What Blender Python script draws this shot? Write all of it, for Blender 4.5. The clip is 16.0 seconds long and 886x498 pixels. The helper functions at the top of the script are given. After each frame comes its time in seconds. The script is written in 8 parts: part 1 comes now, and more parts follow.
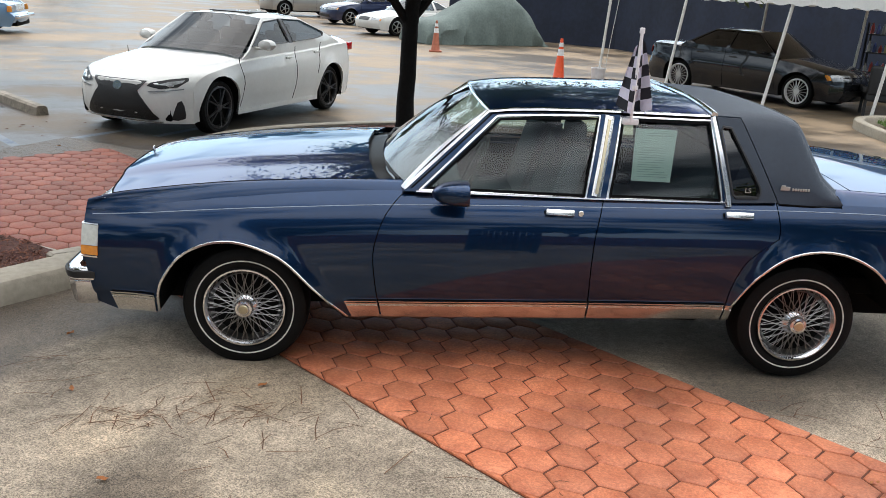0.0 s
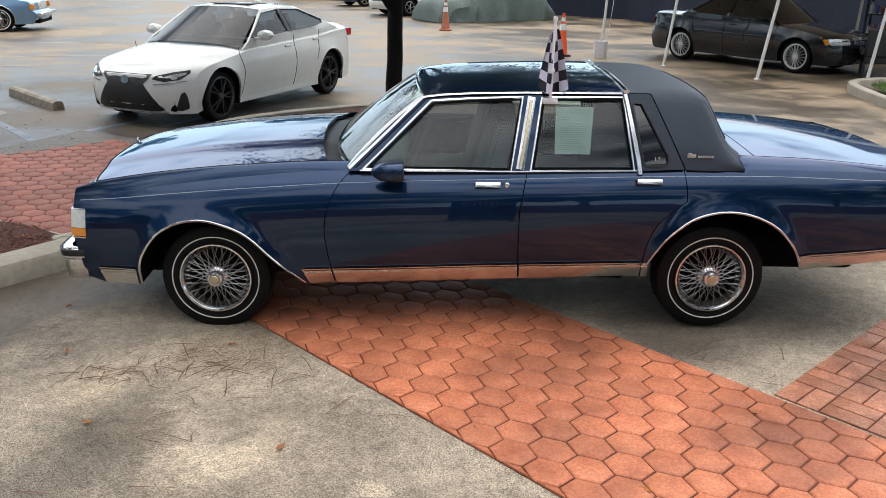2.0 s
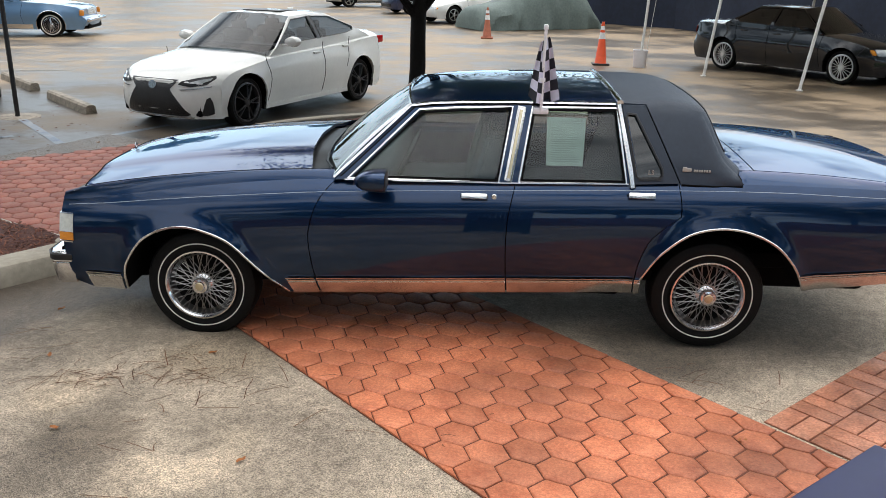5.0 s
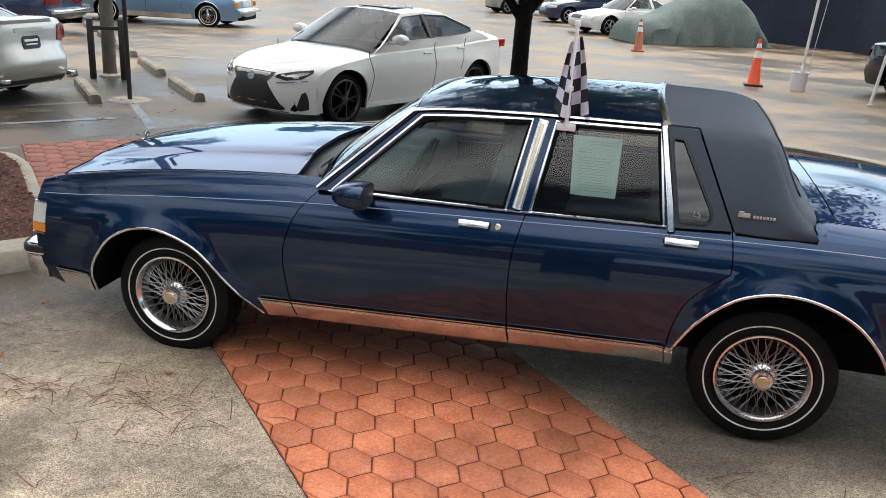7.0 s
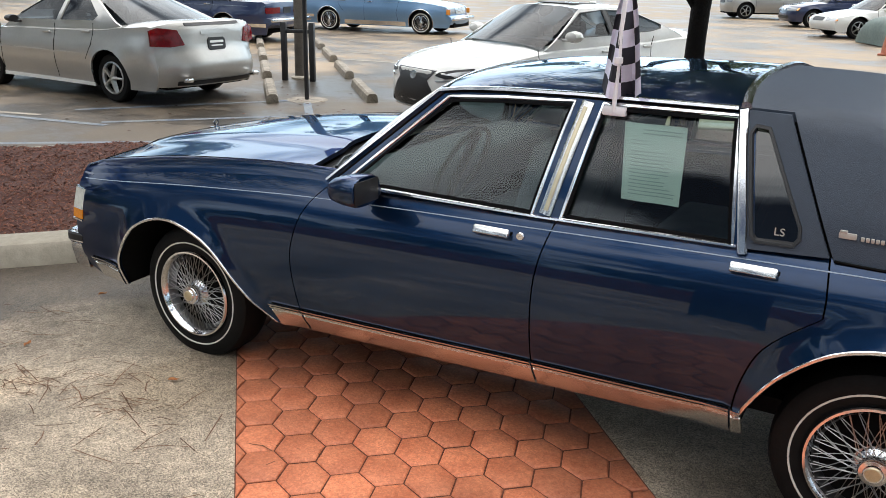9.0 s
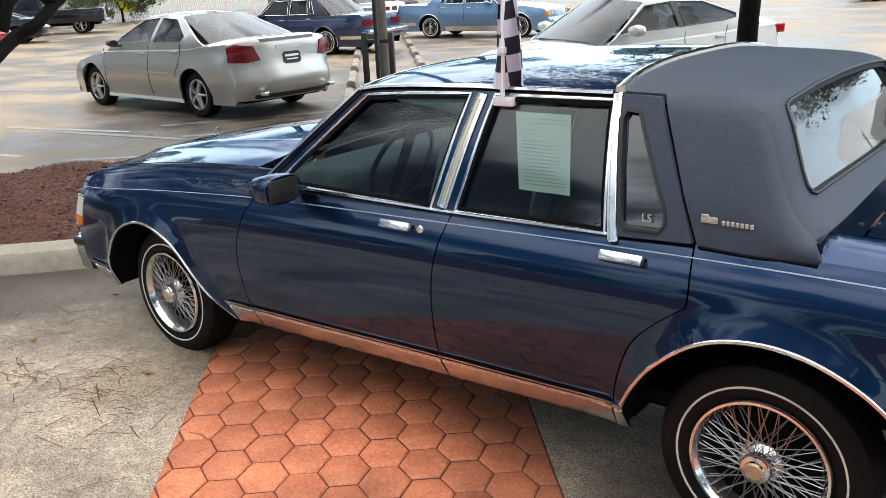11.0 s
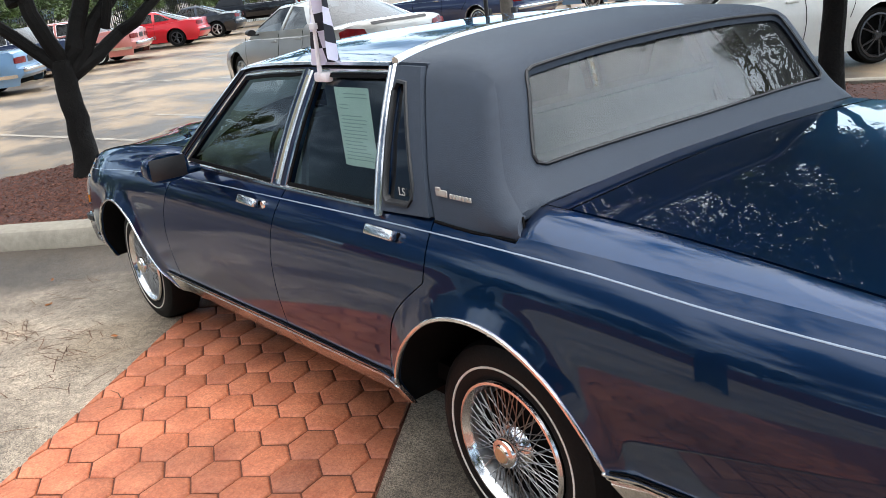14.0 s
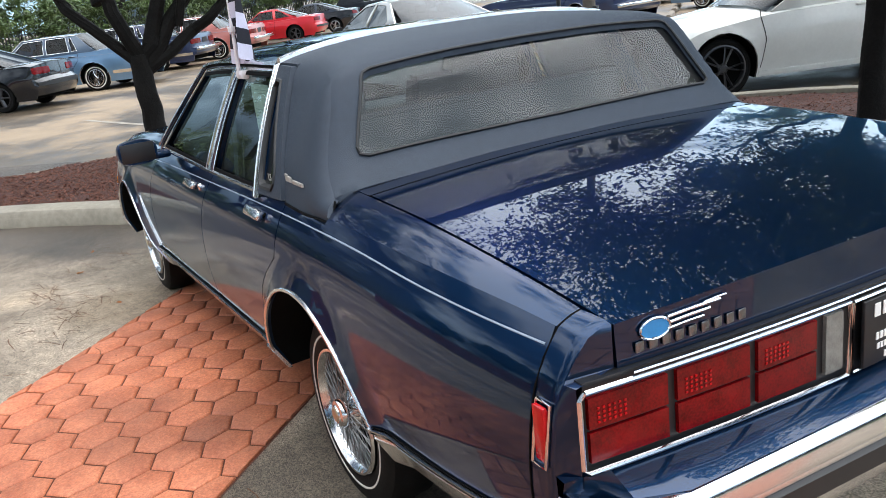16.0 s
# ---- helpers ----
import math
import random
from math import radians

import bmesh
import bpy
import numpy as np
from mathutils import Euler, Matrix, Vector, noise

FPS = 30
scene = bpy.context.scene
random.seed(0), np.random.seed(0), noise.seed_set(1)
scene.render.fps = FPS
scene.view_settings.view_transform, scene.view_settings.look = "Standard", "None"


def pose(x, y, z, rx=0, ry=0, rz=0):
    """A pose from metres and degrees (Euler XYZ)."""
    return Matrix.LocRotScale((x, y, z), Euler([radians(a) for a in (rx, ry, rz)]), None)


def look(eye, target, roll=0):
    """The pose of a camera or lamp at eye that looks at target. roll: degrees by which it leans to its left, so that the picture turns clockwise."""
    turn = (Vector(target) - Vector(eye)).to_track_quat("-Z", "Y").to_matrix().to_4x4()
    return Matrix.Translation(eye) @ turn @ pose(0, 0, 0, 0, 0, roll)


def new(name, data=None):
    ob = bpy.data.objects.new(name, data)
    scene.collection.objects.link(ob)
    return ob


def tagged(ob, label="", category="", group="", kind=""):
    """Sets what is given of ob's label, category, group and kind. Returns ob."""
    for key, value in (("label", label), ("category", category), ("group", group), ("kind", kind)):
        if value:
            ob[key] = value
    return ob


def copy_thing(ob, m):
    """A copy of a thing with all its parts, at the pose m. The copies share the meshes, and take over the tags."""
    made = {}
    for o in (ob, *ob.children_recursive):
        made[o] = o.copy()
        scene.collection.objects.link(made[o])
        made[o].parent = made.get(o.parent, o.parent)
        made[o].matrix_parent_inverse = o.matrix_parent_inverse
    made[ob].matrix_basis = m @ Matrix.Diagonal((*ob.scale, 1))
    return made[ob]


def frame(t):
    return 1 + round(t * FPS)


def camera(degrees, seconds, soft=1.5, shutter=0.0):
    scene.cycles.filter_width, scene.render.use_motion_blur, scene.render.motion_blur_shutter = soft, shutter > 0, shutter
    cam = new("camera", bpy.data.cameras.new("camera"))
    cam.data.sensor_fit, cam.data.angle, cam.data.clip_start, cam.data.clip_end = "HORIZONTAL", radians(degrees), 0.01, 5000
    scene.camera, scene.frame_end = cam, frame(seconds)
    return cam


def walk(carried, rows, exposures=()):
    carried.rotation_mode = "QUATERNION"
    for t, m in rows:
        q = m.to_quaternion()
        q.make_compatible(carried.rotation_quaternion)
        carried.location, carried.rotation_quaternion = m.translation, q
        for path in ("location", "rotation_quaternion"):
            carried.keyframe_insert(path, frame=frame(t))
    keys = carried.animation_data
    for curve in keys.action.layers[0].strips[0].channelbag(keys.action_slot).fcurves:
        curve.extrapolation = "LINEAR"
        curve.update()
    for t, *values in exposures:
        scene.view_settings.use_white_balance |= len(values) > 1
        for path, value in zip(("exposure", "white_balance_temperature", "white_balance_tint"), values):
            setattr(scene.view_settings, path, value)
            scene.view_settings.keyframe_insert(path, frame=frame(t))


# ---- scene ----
cam = camera(55.2, 16.0, soft=0.8)
METRES, EYE, TILT, LEAN, TURN = 8.0, 1.5, 0.0, 0.0, 0.0
PATH = [
    (0, (0.782, -4.09, 1.97), (0.888, -2.185, 1.371), 3.6),
    (0.5, (0.875, -4.201, 2.033), (0.951, -2.307, 1.394), 2.7),
    (1, (1.005, -4.389, 2.068), (1.063, -2.492, 1.438), 1.9),
    (1.5, (1.128, -4.531, 2.094), (1.183, -2.633, 1.468), 1.7),
    (2, (1.272, -4.648, 2.125), (1.3, -2.758, 1.471), 1.0),
    (2.5, (1.33, -4.781, 2.185), (1.371, -2.9, 1.506), 1.6),
    (3, (1.27, -4.892, 2.203), (1.365, -3.004, 1.547), 2.1),
    (5.5, (1.767, -4.331, 2.105), (1.611, -2.442, 1.465), 1.0),
    (6, (1.929, -4.103, 2.096), (1.694, -2.223, 1.454), 1.2),
    (6.5, (2.197, -3.882, 2.059), (1.839, -2.019, 1.424), 1.9),
    (7, (2.328, -3.627, 2.01), (1.885, -1.782, 1.377), 3.2),
    (7.5, (2.436, -3.351, 1.98), (1.873, -1.544, 1.334), 3.6),
    (8, (2.595, -3.059, 1.89), (1.888, -1.301, 1.25), 3.4),
    (10.5, (3.43, -2.333, 1.779), (2.283, -0.814, 1.166), -2.1),
    (11, (3.634, -2.217, 1.768), (2.431, -0.74, 1.156), -2.6),
    (11.5, (3.796, -1.961, 1.722), (2.479, -0.591, 1.098), -4.2),
    (12, (3.952, -1.842, 1.721), (2.582, -0.529, 1.092), -5.4),
    (12.5, (4.142, -1.771, 1.711), (2.736, -0.486, 1.1), -6.5),
    (13, (4.315, -1.626, 1.707), (2.876, -0.376, 1.102), -7.0),
    (13.5, (4.475, -1.417, 1.667), (2.98, -0.232, 1.067), -6.2),
    (14, (4.592, -1.284, 1.658), (3.061, -0.159, 1.033), -6.8),
    (14.5, (4.798, -1.22, 1.649), (3.244, -0.122, 1.033), -6.7),
    (15, (5.018, -1.09, 1.658), (3.432, -0.03, 1.059), -6.2),
    (15.5, (5.135, -0.926, 1.635), (3.501, 0.059, 1.035), -6.5),
    (16, (5.3, -0.734, 1.603), (3.61, 0.152, 1.004), -6.9),
]
walk(cam, [(t, look(eye, target, roll)) for t, eye, target, roll in PATH], [(0.0, -0.78, 6780, 15), (1.5, -0.84, 6780, 15), (3.0, -0.93, 6820, 15), (6.0, -0.84, 6860, 15), (8.0, -0.70, 6900, 15), (10.5, -0.46, 6860, 15), (12.0, -0.38, 6780, 15), (14.0, -0.32, 6620, 15), (16.0, -0.46, 6520, 14)])

# ---- world, sun, exposure ----
SUN_EL, SUN_AZ = 64.0, 82.0      # degrees; azimuth anticlockwise from +x
world = bpy.data.worlds.new("sky")
scene.world = world
world.use_nodes = True
wt = world.node_tree
wt.nodes.clear()
w_out = wt.nodes.new("ShaderNodeOutputWorld")
w_bg = wt.nodes.new("ShaderNodeBackground")
w_sky = wt.nodes.new("ShaderNodeTexSky")
w_sky.sky_type = "NISHITA"
w_sky.sun_disc = False
w_sky.sun_elevation = radians(SUN_EL)
w_sky.sun_rotation = radians(90.0 - SUN_AZ)
w_sky.air_density, w_sky.dust_density, w_sky.ozone_density = 0.9, 2.0, 0.4
w_co = wt.nodes.new("ShaderNodeTexCoord")
w_map = wt.nodes.new("ShaderNodeMapping")
w_map.inputs["Scale"].default_value = (1.6, 1.6, 3.4)
w_noise = wt.nodes.new("ShaderNodeTexNoise")
w_noise.inputs["Scale"].default_value = 1.9
w_noise.inputs["Detail"].default_value = 7.0
w_noise.inputs["Roughness"].default_value = 0.55
w_ramp = wt.nodes.new("ShaderNodeValToRGB")
w_ramp.color_ramp.elements[0].position = 0.43
w_ramp.color_ramp.elements[1].position = 0.53
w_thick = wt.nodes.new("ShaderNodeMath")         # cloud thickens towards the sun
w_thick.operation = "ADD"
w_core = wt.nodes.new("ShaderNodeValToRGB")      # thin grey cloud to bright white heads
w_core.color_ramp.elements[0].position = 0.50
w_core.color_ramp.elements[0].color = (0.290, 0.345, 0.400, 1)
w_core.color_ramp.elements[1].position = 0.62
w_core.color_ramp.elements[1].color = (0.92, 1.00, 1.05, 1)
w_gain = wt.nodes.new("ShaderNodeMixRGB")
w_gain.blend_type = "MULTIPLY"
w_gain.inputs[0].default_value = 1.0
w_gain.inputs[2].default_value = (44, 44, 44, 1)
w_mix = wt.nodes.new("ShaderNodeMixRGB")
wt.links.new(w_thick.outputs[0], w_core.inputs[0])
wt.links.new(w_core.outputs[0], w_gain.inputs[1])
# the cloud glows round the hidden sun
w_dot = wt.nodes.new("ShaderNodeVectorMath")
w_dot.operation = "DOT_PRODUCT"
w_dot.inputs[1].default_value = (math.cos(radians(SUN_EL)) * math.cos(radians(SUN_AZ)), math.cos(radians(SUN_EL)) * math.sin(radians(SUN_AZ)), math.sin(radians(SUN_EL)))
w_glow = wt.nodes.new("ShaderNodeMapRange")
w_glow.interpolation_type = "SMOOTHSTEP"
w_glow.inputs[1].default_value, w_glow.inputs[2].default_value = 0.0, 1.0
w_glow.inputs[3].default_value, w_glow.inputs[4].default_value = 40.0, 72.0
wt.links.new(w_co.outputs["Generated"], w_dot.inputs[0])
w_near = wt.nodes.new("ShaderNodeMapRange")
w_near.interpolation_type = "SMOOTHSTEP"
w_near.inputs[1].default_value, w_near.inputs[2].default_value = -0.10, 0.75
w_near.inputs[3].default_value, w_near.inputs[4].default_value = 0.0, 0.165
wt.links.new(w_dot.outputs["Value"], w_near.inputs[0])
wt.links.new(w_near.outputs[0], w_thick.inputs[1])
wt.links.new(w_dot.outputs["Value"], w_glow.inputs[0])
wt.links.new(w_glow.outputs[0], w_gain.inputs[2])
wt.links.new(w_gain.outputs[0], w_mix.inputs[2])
wt.links.new(w_co.outputs["Generated"], w_map.inputs["Vector"])
wt.links.new(w_map.outputs[0], w_noise.inputs["Vector"])
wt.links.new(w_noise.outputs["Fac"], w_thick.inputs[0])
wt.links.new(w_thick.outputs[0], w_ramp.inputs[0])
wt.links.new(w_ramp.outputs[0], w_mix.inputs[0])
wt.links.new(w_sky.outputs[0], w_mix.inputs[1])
# an overcast sky falls off towards the horizon
w_sep = wt.nodes.new("ShaderNodeSeparateXYZ")
w_fall = wt.nodes.new("ShaderNodeValToRGB")       # and is bluer there
w_fall.color_ramp.elements[0].color = (0.60, 0.82, 0.97, 1)
w_fall.color_ramp.elements[1].position = 0.60
w_fall.color_ramp.elements[1].color = (1.0, 0.995, 0.985, 1)
w_mul = wt.nodes.new("ShaderNodeMixRGB")
w_mul.blend_type = "MULTIPLY"
w_mul.inputs[0].default_value = 1.0
wt.links.new(w_co.outputs["Generated"], w_sep.inputs[0])
wt.links.new(w_sep.outputs["Z"], w_fall.inputs[0])
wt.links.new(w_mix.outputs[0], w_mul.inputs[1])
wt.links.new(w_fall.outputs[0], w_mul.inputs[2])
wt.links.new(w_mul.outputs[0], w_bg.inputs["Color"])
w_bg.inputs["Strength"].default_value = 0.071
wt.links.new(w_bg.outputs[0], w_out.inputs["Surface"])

sun_data = bpy.data.lights.new("sun", "SUN")
sun_data.energy, sun_data.angle, sun_data.color = 0.9, radians(50), (1.0, 0.96, 0.91)
sun = new("sun", sun_data)
_s = Vector((math.cos(radians(SUN_EL)) * math.cos(radians(SUN_AZ)), math.cos(radians(SUN_EL)) * math.sin(radians(SUN_AZ)), math.sin(radians(SUN_EL))))
sun.matrix_world = look(_s * 60, (0, 0, 0))

# ---- materials ----
def mat(name, color, rough=0.5, metal=0.0, vary=0.0, scale=8.0, bump=0.0, bscale=60.0, coat=0.0, color2=None, spec=0.5, rvary=0.0, rand=0.0, island=0.0, laid=False):
    """A principled surface with two scales of colour variation, roughness variation and fine relief."""
    m = bpy.data.materials.new(name)
    m.use_nodes = True
    nt = m.node_tree
    bs = nt.nodes["Principled BSDF"]
    bs.inputs["Base Color"].default_value = (*color, 1)
    bs.inputs["Roughness"].default_value = rough
    bs.inputs["Metallic"].default_value = metal
    bs.inputs["Specular IOR Level"].default_value = spec
    bs.inputs["Coat Weight"].default_value = coat
    bs.inputs["Coat Roughness"].default_value = 0.03
    co = nt.nodes.new("ShaderNodeNewGeometry").outputs["Position"] if laid else nt.nodes.new("ShaderNodeTexCoord").outputs["Object"]
    if vary or color2 or rvary:
        n1 = nt.nodes.new("ShaderNodeTexNoise")
        n1.inputs["Scale"].default_value, n1.inputs["Detail"].default_value = scale, 6
        n2 = nt.nodes.new("ShaderNodeTexNoise")
        n2.inputs["Scale"].default_value, n2.inputs["Detail"].default_value = scale * 9, 3
        nt.links.new(co, n1.inputs["Vector"])
        nt.links.new(co, n2.inputs["Vector"])
        add = nt.nodes.new("ShaderNodeMath")
        add.operation = "MULTIPLY_ADD"
        add.inputs[1].default_value = 0.45
        nt.links.new(n2.outputs["Fac"], add.inputs[0])
        sc = nt.nodes.new("ShaderNodeMath")
        sc.operation = "MULTIPLY"
        sc.inputs[1].default_value = 0.55
        nt.links.new(n1.outputs["Fac"], sc.inputs[0])
        nt.links.new(sc.outputs[0], add.inputs[2])
        rng = nt.nodes.new("ShaderNodeMapRange")
        rng.inputs[1].default_value, rng.inputs[2].default_value = 0.34, 0.66
        nt.links.new(add.outputs[0], rng.inputs[0])
        last = rng.outputs[0]
        mix = nt.nodes.new("ShaderNodeMixRGB")
        lo = tuple(max(0, c * (1 - vary)) for c in color)
        hi = color2 or tuple(min(1, c * (1 + vary)) for c in color)
        mix.inputs[1].default_value, mix.inputs[2].default_value = (*lo, 1), (*hi, 1)
        nt.links.new(last, mix.inputs[0])
        out = mix.outputs[0]
        if rand or island:
            src = nt.nodes.new("ShaderNodeObjectInfo").outputs["Random"] if rand else nt.nodes.new("ShaderNodeNewGeometry").outputs["Random Per Island"]
            amt = rand or island
            mr = nt.nodes.new("ShaderNodeMapRange")
            mr.inputs[3].default_value, mr.inputs[4].default_value = 1 - amt, 1 + amt
            nt.links.new(src, mr.inputs[0])
            mul = nt.nodes.new("ShaderNodeMixRGB")
            mul.blend_type = "MULTIPLY"
            mul.inputs[0].default_value = 1
            nt.links.new(out, mul.inputs[1])
            nt.links.new(mr.outputs[0], mul.inputs[2])
            out = mul.outputs[0]
        nt.links.new(out, bs.inputs["Base Color"])
        if rvary:
            rr = nt.nodes.new("ShaderNodeMapRange")
            rr.inputs[3].default_value, rr.inputs[4].default_value = max(0.02, rough - rvary), min(1, rough + rvary)
            nt.links.new(n1.outputs["Fac"], rr.inputs[0])
            rr.inputs[1].default_value, rr.inputs[2].default_value = 0.36, 0.64
            nt.links.new(rr.outputs[0], bs.inputs["Roughness"])
    if bump:
        nb = nt.nodes.new("ShaderNodeTexNoise")
        nb.inputs["Scale"].default_value, nb.inputs["Detail"].default_value = bscale, 4
        nt.links.new(co, nb.inputs["Vector"])
        bp = nt.nodes.new("ShaderNodeBump")
        bp.inputs["Strength"].default_value, bp.inputs["Distance"].default_value = bump, 0.01
        nt.links.new(nb.outputs["Fac"], bp.inputs["Height"])
        nt.links.new(bp.outputs[0], bs.inputs["Normal"])
    return m


def glass(name, tint=(0.75, 0.85, 0.8), rough=0.0, haze=0.02, ior=1.85):
    """Thin automotive glass: a tinted see-through layer under a Fresnel reflection."""
    m = bpy.data.materials.new(name)
    m.use_nodes = True
    nt = m.node_tree
    nt.nodes.clear()
    out = nt.nodes.new("ShaderNodeOutputMaterial")
    tr = nt.nodes.new("ShaderNodeBsdfTransparent")
    tr.inputs[0].default_value = (*tint, 1)
    gl = nt.nodes.new("ShaderNodeBsdfGlossy")
    gl.inputs["Roughness"].default_value = rough
    gl.inputs[0].default_value = (1, 1, 1, 1)
    fr = nt.nodes.new("ShaderNodeFresnel")
    fr.inputs[0].default_value = ior
    # a pale diffuse share stands in for the bright haze reflected in the panes
    df = nt.nodes.new("ShaderNodeBsdfDiffuse")
    df.inputs[0].default_value = (0.55, 0.55, 0.52, 1)
    dm = nt.nodes.new("ShaderNodeMixShader")
    dm.inputs[0].default_value = haze
    nt.links.new(tr.outputs[0], dm.inputs[1])
    nt.links.new(df.outputs[0], dm.inputs[2])
    mx = nt.nodes.new("ShaderNodeMixShader")
    nt.links.new(fr.outputs[0], mx.inputs[0])
    nt.links.new(dm.outputs[0], mx.inputs[1])
    nt.links.new(gl.outputs[0], mx.inputs[2])
    nt.links.new(mx.outputs[0], out.inputs[0])
    return m


def paint(name, color, metal=0.0, rough=0.35, flake=0.0):
    return mat(name, color, rough, metal, vary=0.04 + flake, scale=3.0, coat=1.0, bump=0.0, spec=0.0 if not metal else 0.3)


M_BLUE = paint("navy_metallic_paint", (0.0054, 0.0235, 0.0660), 0.90, 0.29, 0.04)
M_BLUE.node_tree.nodes["Principled BSDF"].inputs["Coat Roughness"].default_value = 0.012
M_BLUE.node_tree.nodes["Principled BSDF"].inputs["Coat IOR"].default_value = 1.43
M_BLUE.node_tree.nodes["Principled BSDF"].inputs["Specular Tint"].default_value = (0.10, 0.40, 0.62, 1)
M_VINYL = mat("navy_vinyl", (0.019, 0.030, 0.048), 0.62, vary=0.12, scale=5, bump=0.25, bscale=420)
M_CHROME = mat("chrome", (0.68, 0.68, 0.69), 0.15, 1.0, vary=0.05, scale=10, rvary=0.04)
M_BRUSHED = mat("brushed_bright_metal", (0.72, 0.71, 0.69), 0.22, 1.0, vary=0.06, scale=20)
M_GOLD = mat("gilt_insert", (0.55, 0.48, 0.33), 0.3, 0.9, vary=0.15, scale=25)
M_RUBBER = mat("tyre_rubber", (0.006, 0.006, 0.006), 0.6, spec=0.14, vary=0.3, scale=9, bump=0.15, bscale=120)
M_WHITEWALL = mat("white_rubber", (0.62, 0.60, 0.54), 0.6, vary=0.1, scale=14)
M_BLACK = mat("black_plastic", (0.010, 0.010, 0.011), 0.45, vary=0.2, scale=8)
M_GAP = mat("dark_seal", (0.002, 0.002, 0.0025), 0.8, spec=0.1, vary=0.1, scale=9)
M_UNDER = mat("underbody", (0.004, 0.004, 0.004), 0.9, spec=0.1, vary=0.3, scale=5)
M_GLASS = glass("window_glass", (0.74, 0.86, 0.80), haze=0.003, ior=1.60)
M_GLASS_R = glass("rear_glass", (0.82, 0.88, 0.86), haze=0.035, ior=1.5)
M_GLASS_LOT = glass("parked_car_glass", (0.15, 0.19, 0.22), haze=0.002, ior=1.33)
M_BADGE = mat("silver_badge", (0.42, 0.41, 0.38), 0.4, 0.3, vary=0.1, scale=30)
M_GLASS_D = glass("tinted_glass", (0.07, 0.08, 0.085), haze=0.004)
M_LENS_RED = mat("red_lens", (0.135, 0.0012, 0.0024), 0.26, vary=0.5, scale=22, coat=0.3, spec=0.15)
M_LENS_RED2 = mat("red_reflector", (0.42, 0.004, 0.006), 0.15, vary=0.2, scale=40, coat=0.3, spec=0.2)
M_AMBER = mat("amber_lens", (0.70, 0.24, 0.02), 0.15, vary=0.15, scale=40, coat=1.0)
M_CLEAR = mat("clear_lens", (0.55, 0.55, 0.50), 0.12, vary=0.15, scale=50, coat=1.0)
M_VELOUR = mat("blue_grey_velour", (0.085, 0.105, 0.125), 0.9, vary=0.15, scale=10, bump=0.2, bscale=200)
M_STRIPE = mat("silver_pinstripe", (0.20, 0.25, 0.32), 0.4, vary=0.05, scale=9)

# ---- building helpers ----
from mathutils.geometry import delaunay_2d_cdt


def link(name, bm, material, parent=None, label="", smooth=True, angle=0.6):
    """Turns a bmesh into one mesh object; a parent makes it a part."""
    me = bpy.data.meshes.new(name)
    bm.to_mesh(me)
    bm.free()
    for mt in material if isinstance(material, (list, tuple)) else (material,):
        me.materials.append(mt)
    if smooth:
        me.shade_smooth()
        me.set_sharp_from_angle(angle=angle)
    ob = new(name, me)
    if parent is not None:
        ob.parent = parent
    if label:
        ob["label"] = label
    return ob


part = link


def thing(name, label, category, m=None, group="", kind=""):
    """An Empty at the base of a thing that has parts."""
    ob = new(name)
    ob.empty_display_size = 0.1
    if m is not None:
        ob.matrix_world = m
    return tagged(ob, label, category, group, kind)


def inside(pt, poly):
    x, y, c = pt[0], pt[1], False
    n = len(poly)
    for i in range(n):
        (x0, y0), (x1, y1) = poly[i], poly[i - 1]
        if (y0 > y) != (y1 > y) and x < (x1 - x0) * (y - y0) / (y1 - y0) + x0:
            c = not c
    return c


def refine(poly, step, closed=True):
    out = []
    n = len(poly)
    for i in range(n if closed else n - 1):
        a, b = Vector(poly[i]), Vector(poly[(i + 1) % n])
        k = max(1, int((b - a).length / step + 0.5))
        out += [tuple(a.lerp(b, j / k)) for j in range(k)]
    return out if closed else out + [tuple(poly[-1])]


def curve2(pts, step=0.02):
    """A smooth open line (Catmull-Rom) through 2D points."""
    p = [Vector(q) for q in pts]
    p = [p[0] * 2 - p[1]] + p + [p[-1] * 2 - p[-2]]
    out = []
    for i in range(1, len(p) - 2):
        k = max(1, int((p[i + 1] - p[i]).length / step + 0.5))
        for j in range(k):
            t = j / k
            a, b, c, d = p[i - 1], p[i], p[i + 1], p[i + 2]
            out.append(tuple(0.5 * ((2 * b) + (c - a) * t + (2 * a - 5 * b + 4 * c - d) * t * t + (3 * b - a - 3 * c + d) * t ** 3)))
    return out + [tuple(p[-2])]


def interp(table, x):
    """Smooth-ish table look-up: cubic Hermite through (x, value) rows."""
    xs = [r[0] for r in table]
    if x <= xs[0]:
        return table[0][1]
    if x >= xs[-1]:
        return table[-1][1]
    i = max(k for k in range(len(xs)) if xs[k] <= x)
    i = min(i, len(xs) - 2)

    def slope(k):
        k0, k1 = max(0, k - 1), min(len(xs) - 1, k + 1)
        return (table[k1][1] - table[k0][1]) / (table[k1][0] - table[k0][0])
    h = table[i + 1][0] - table[i][0]
    t = (x - table[i][0]) / h
    a, b = table[i][1], table[i + 1][1]
    return (2 * t ** 3 - 3 * t * t + 1) * a + (t ** 3 - 2 * t * t + t) * h * slope(i) + (-2 * t ** 3 + 3 * t * t) * b + (t ** 3 - t * t) * h * slope(i + 1)


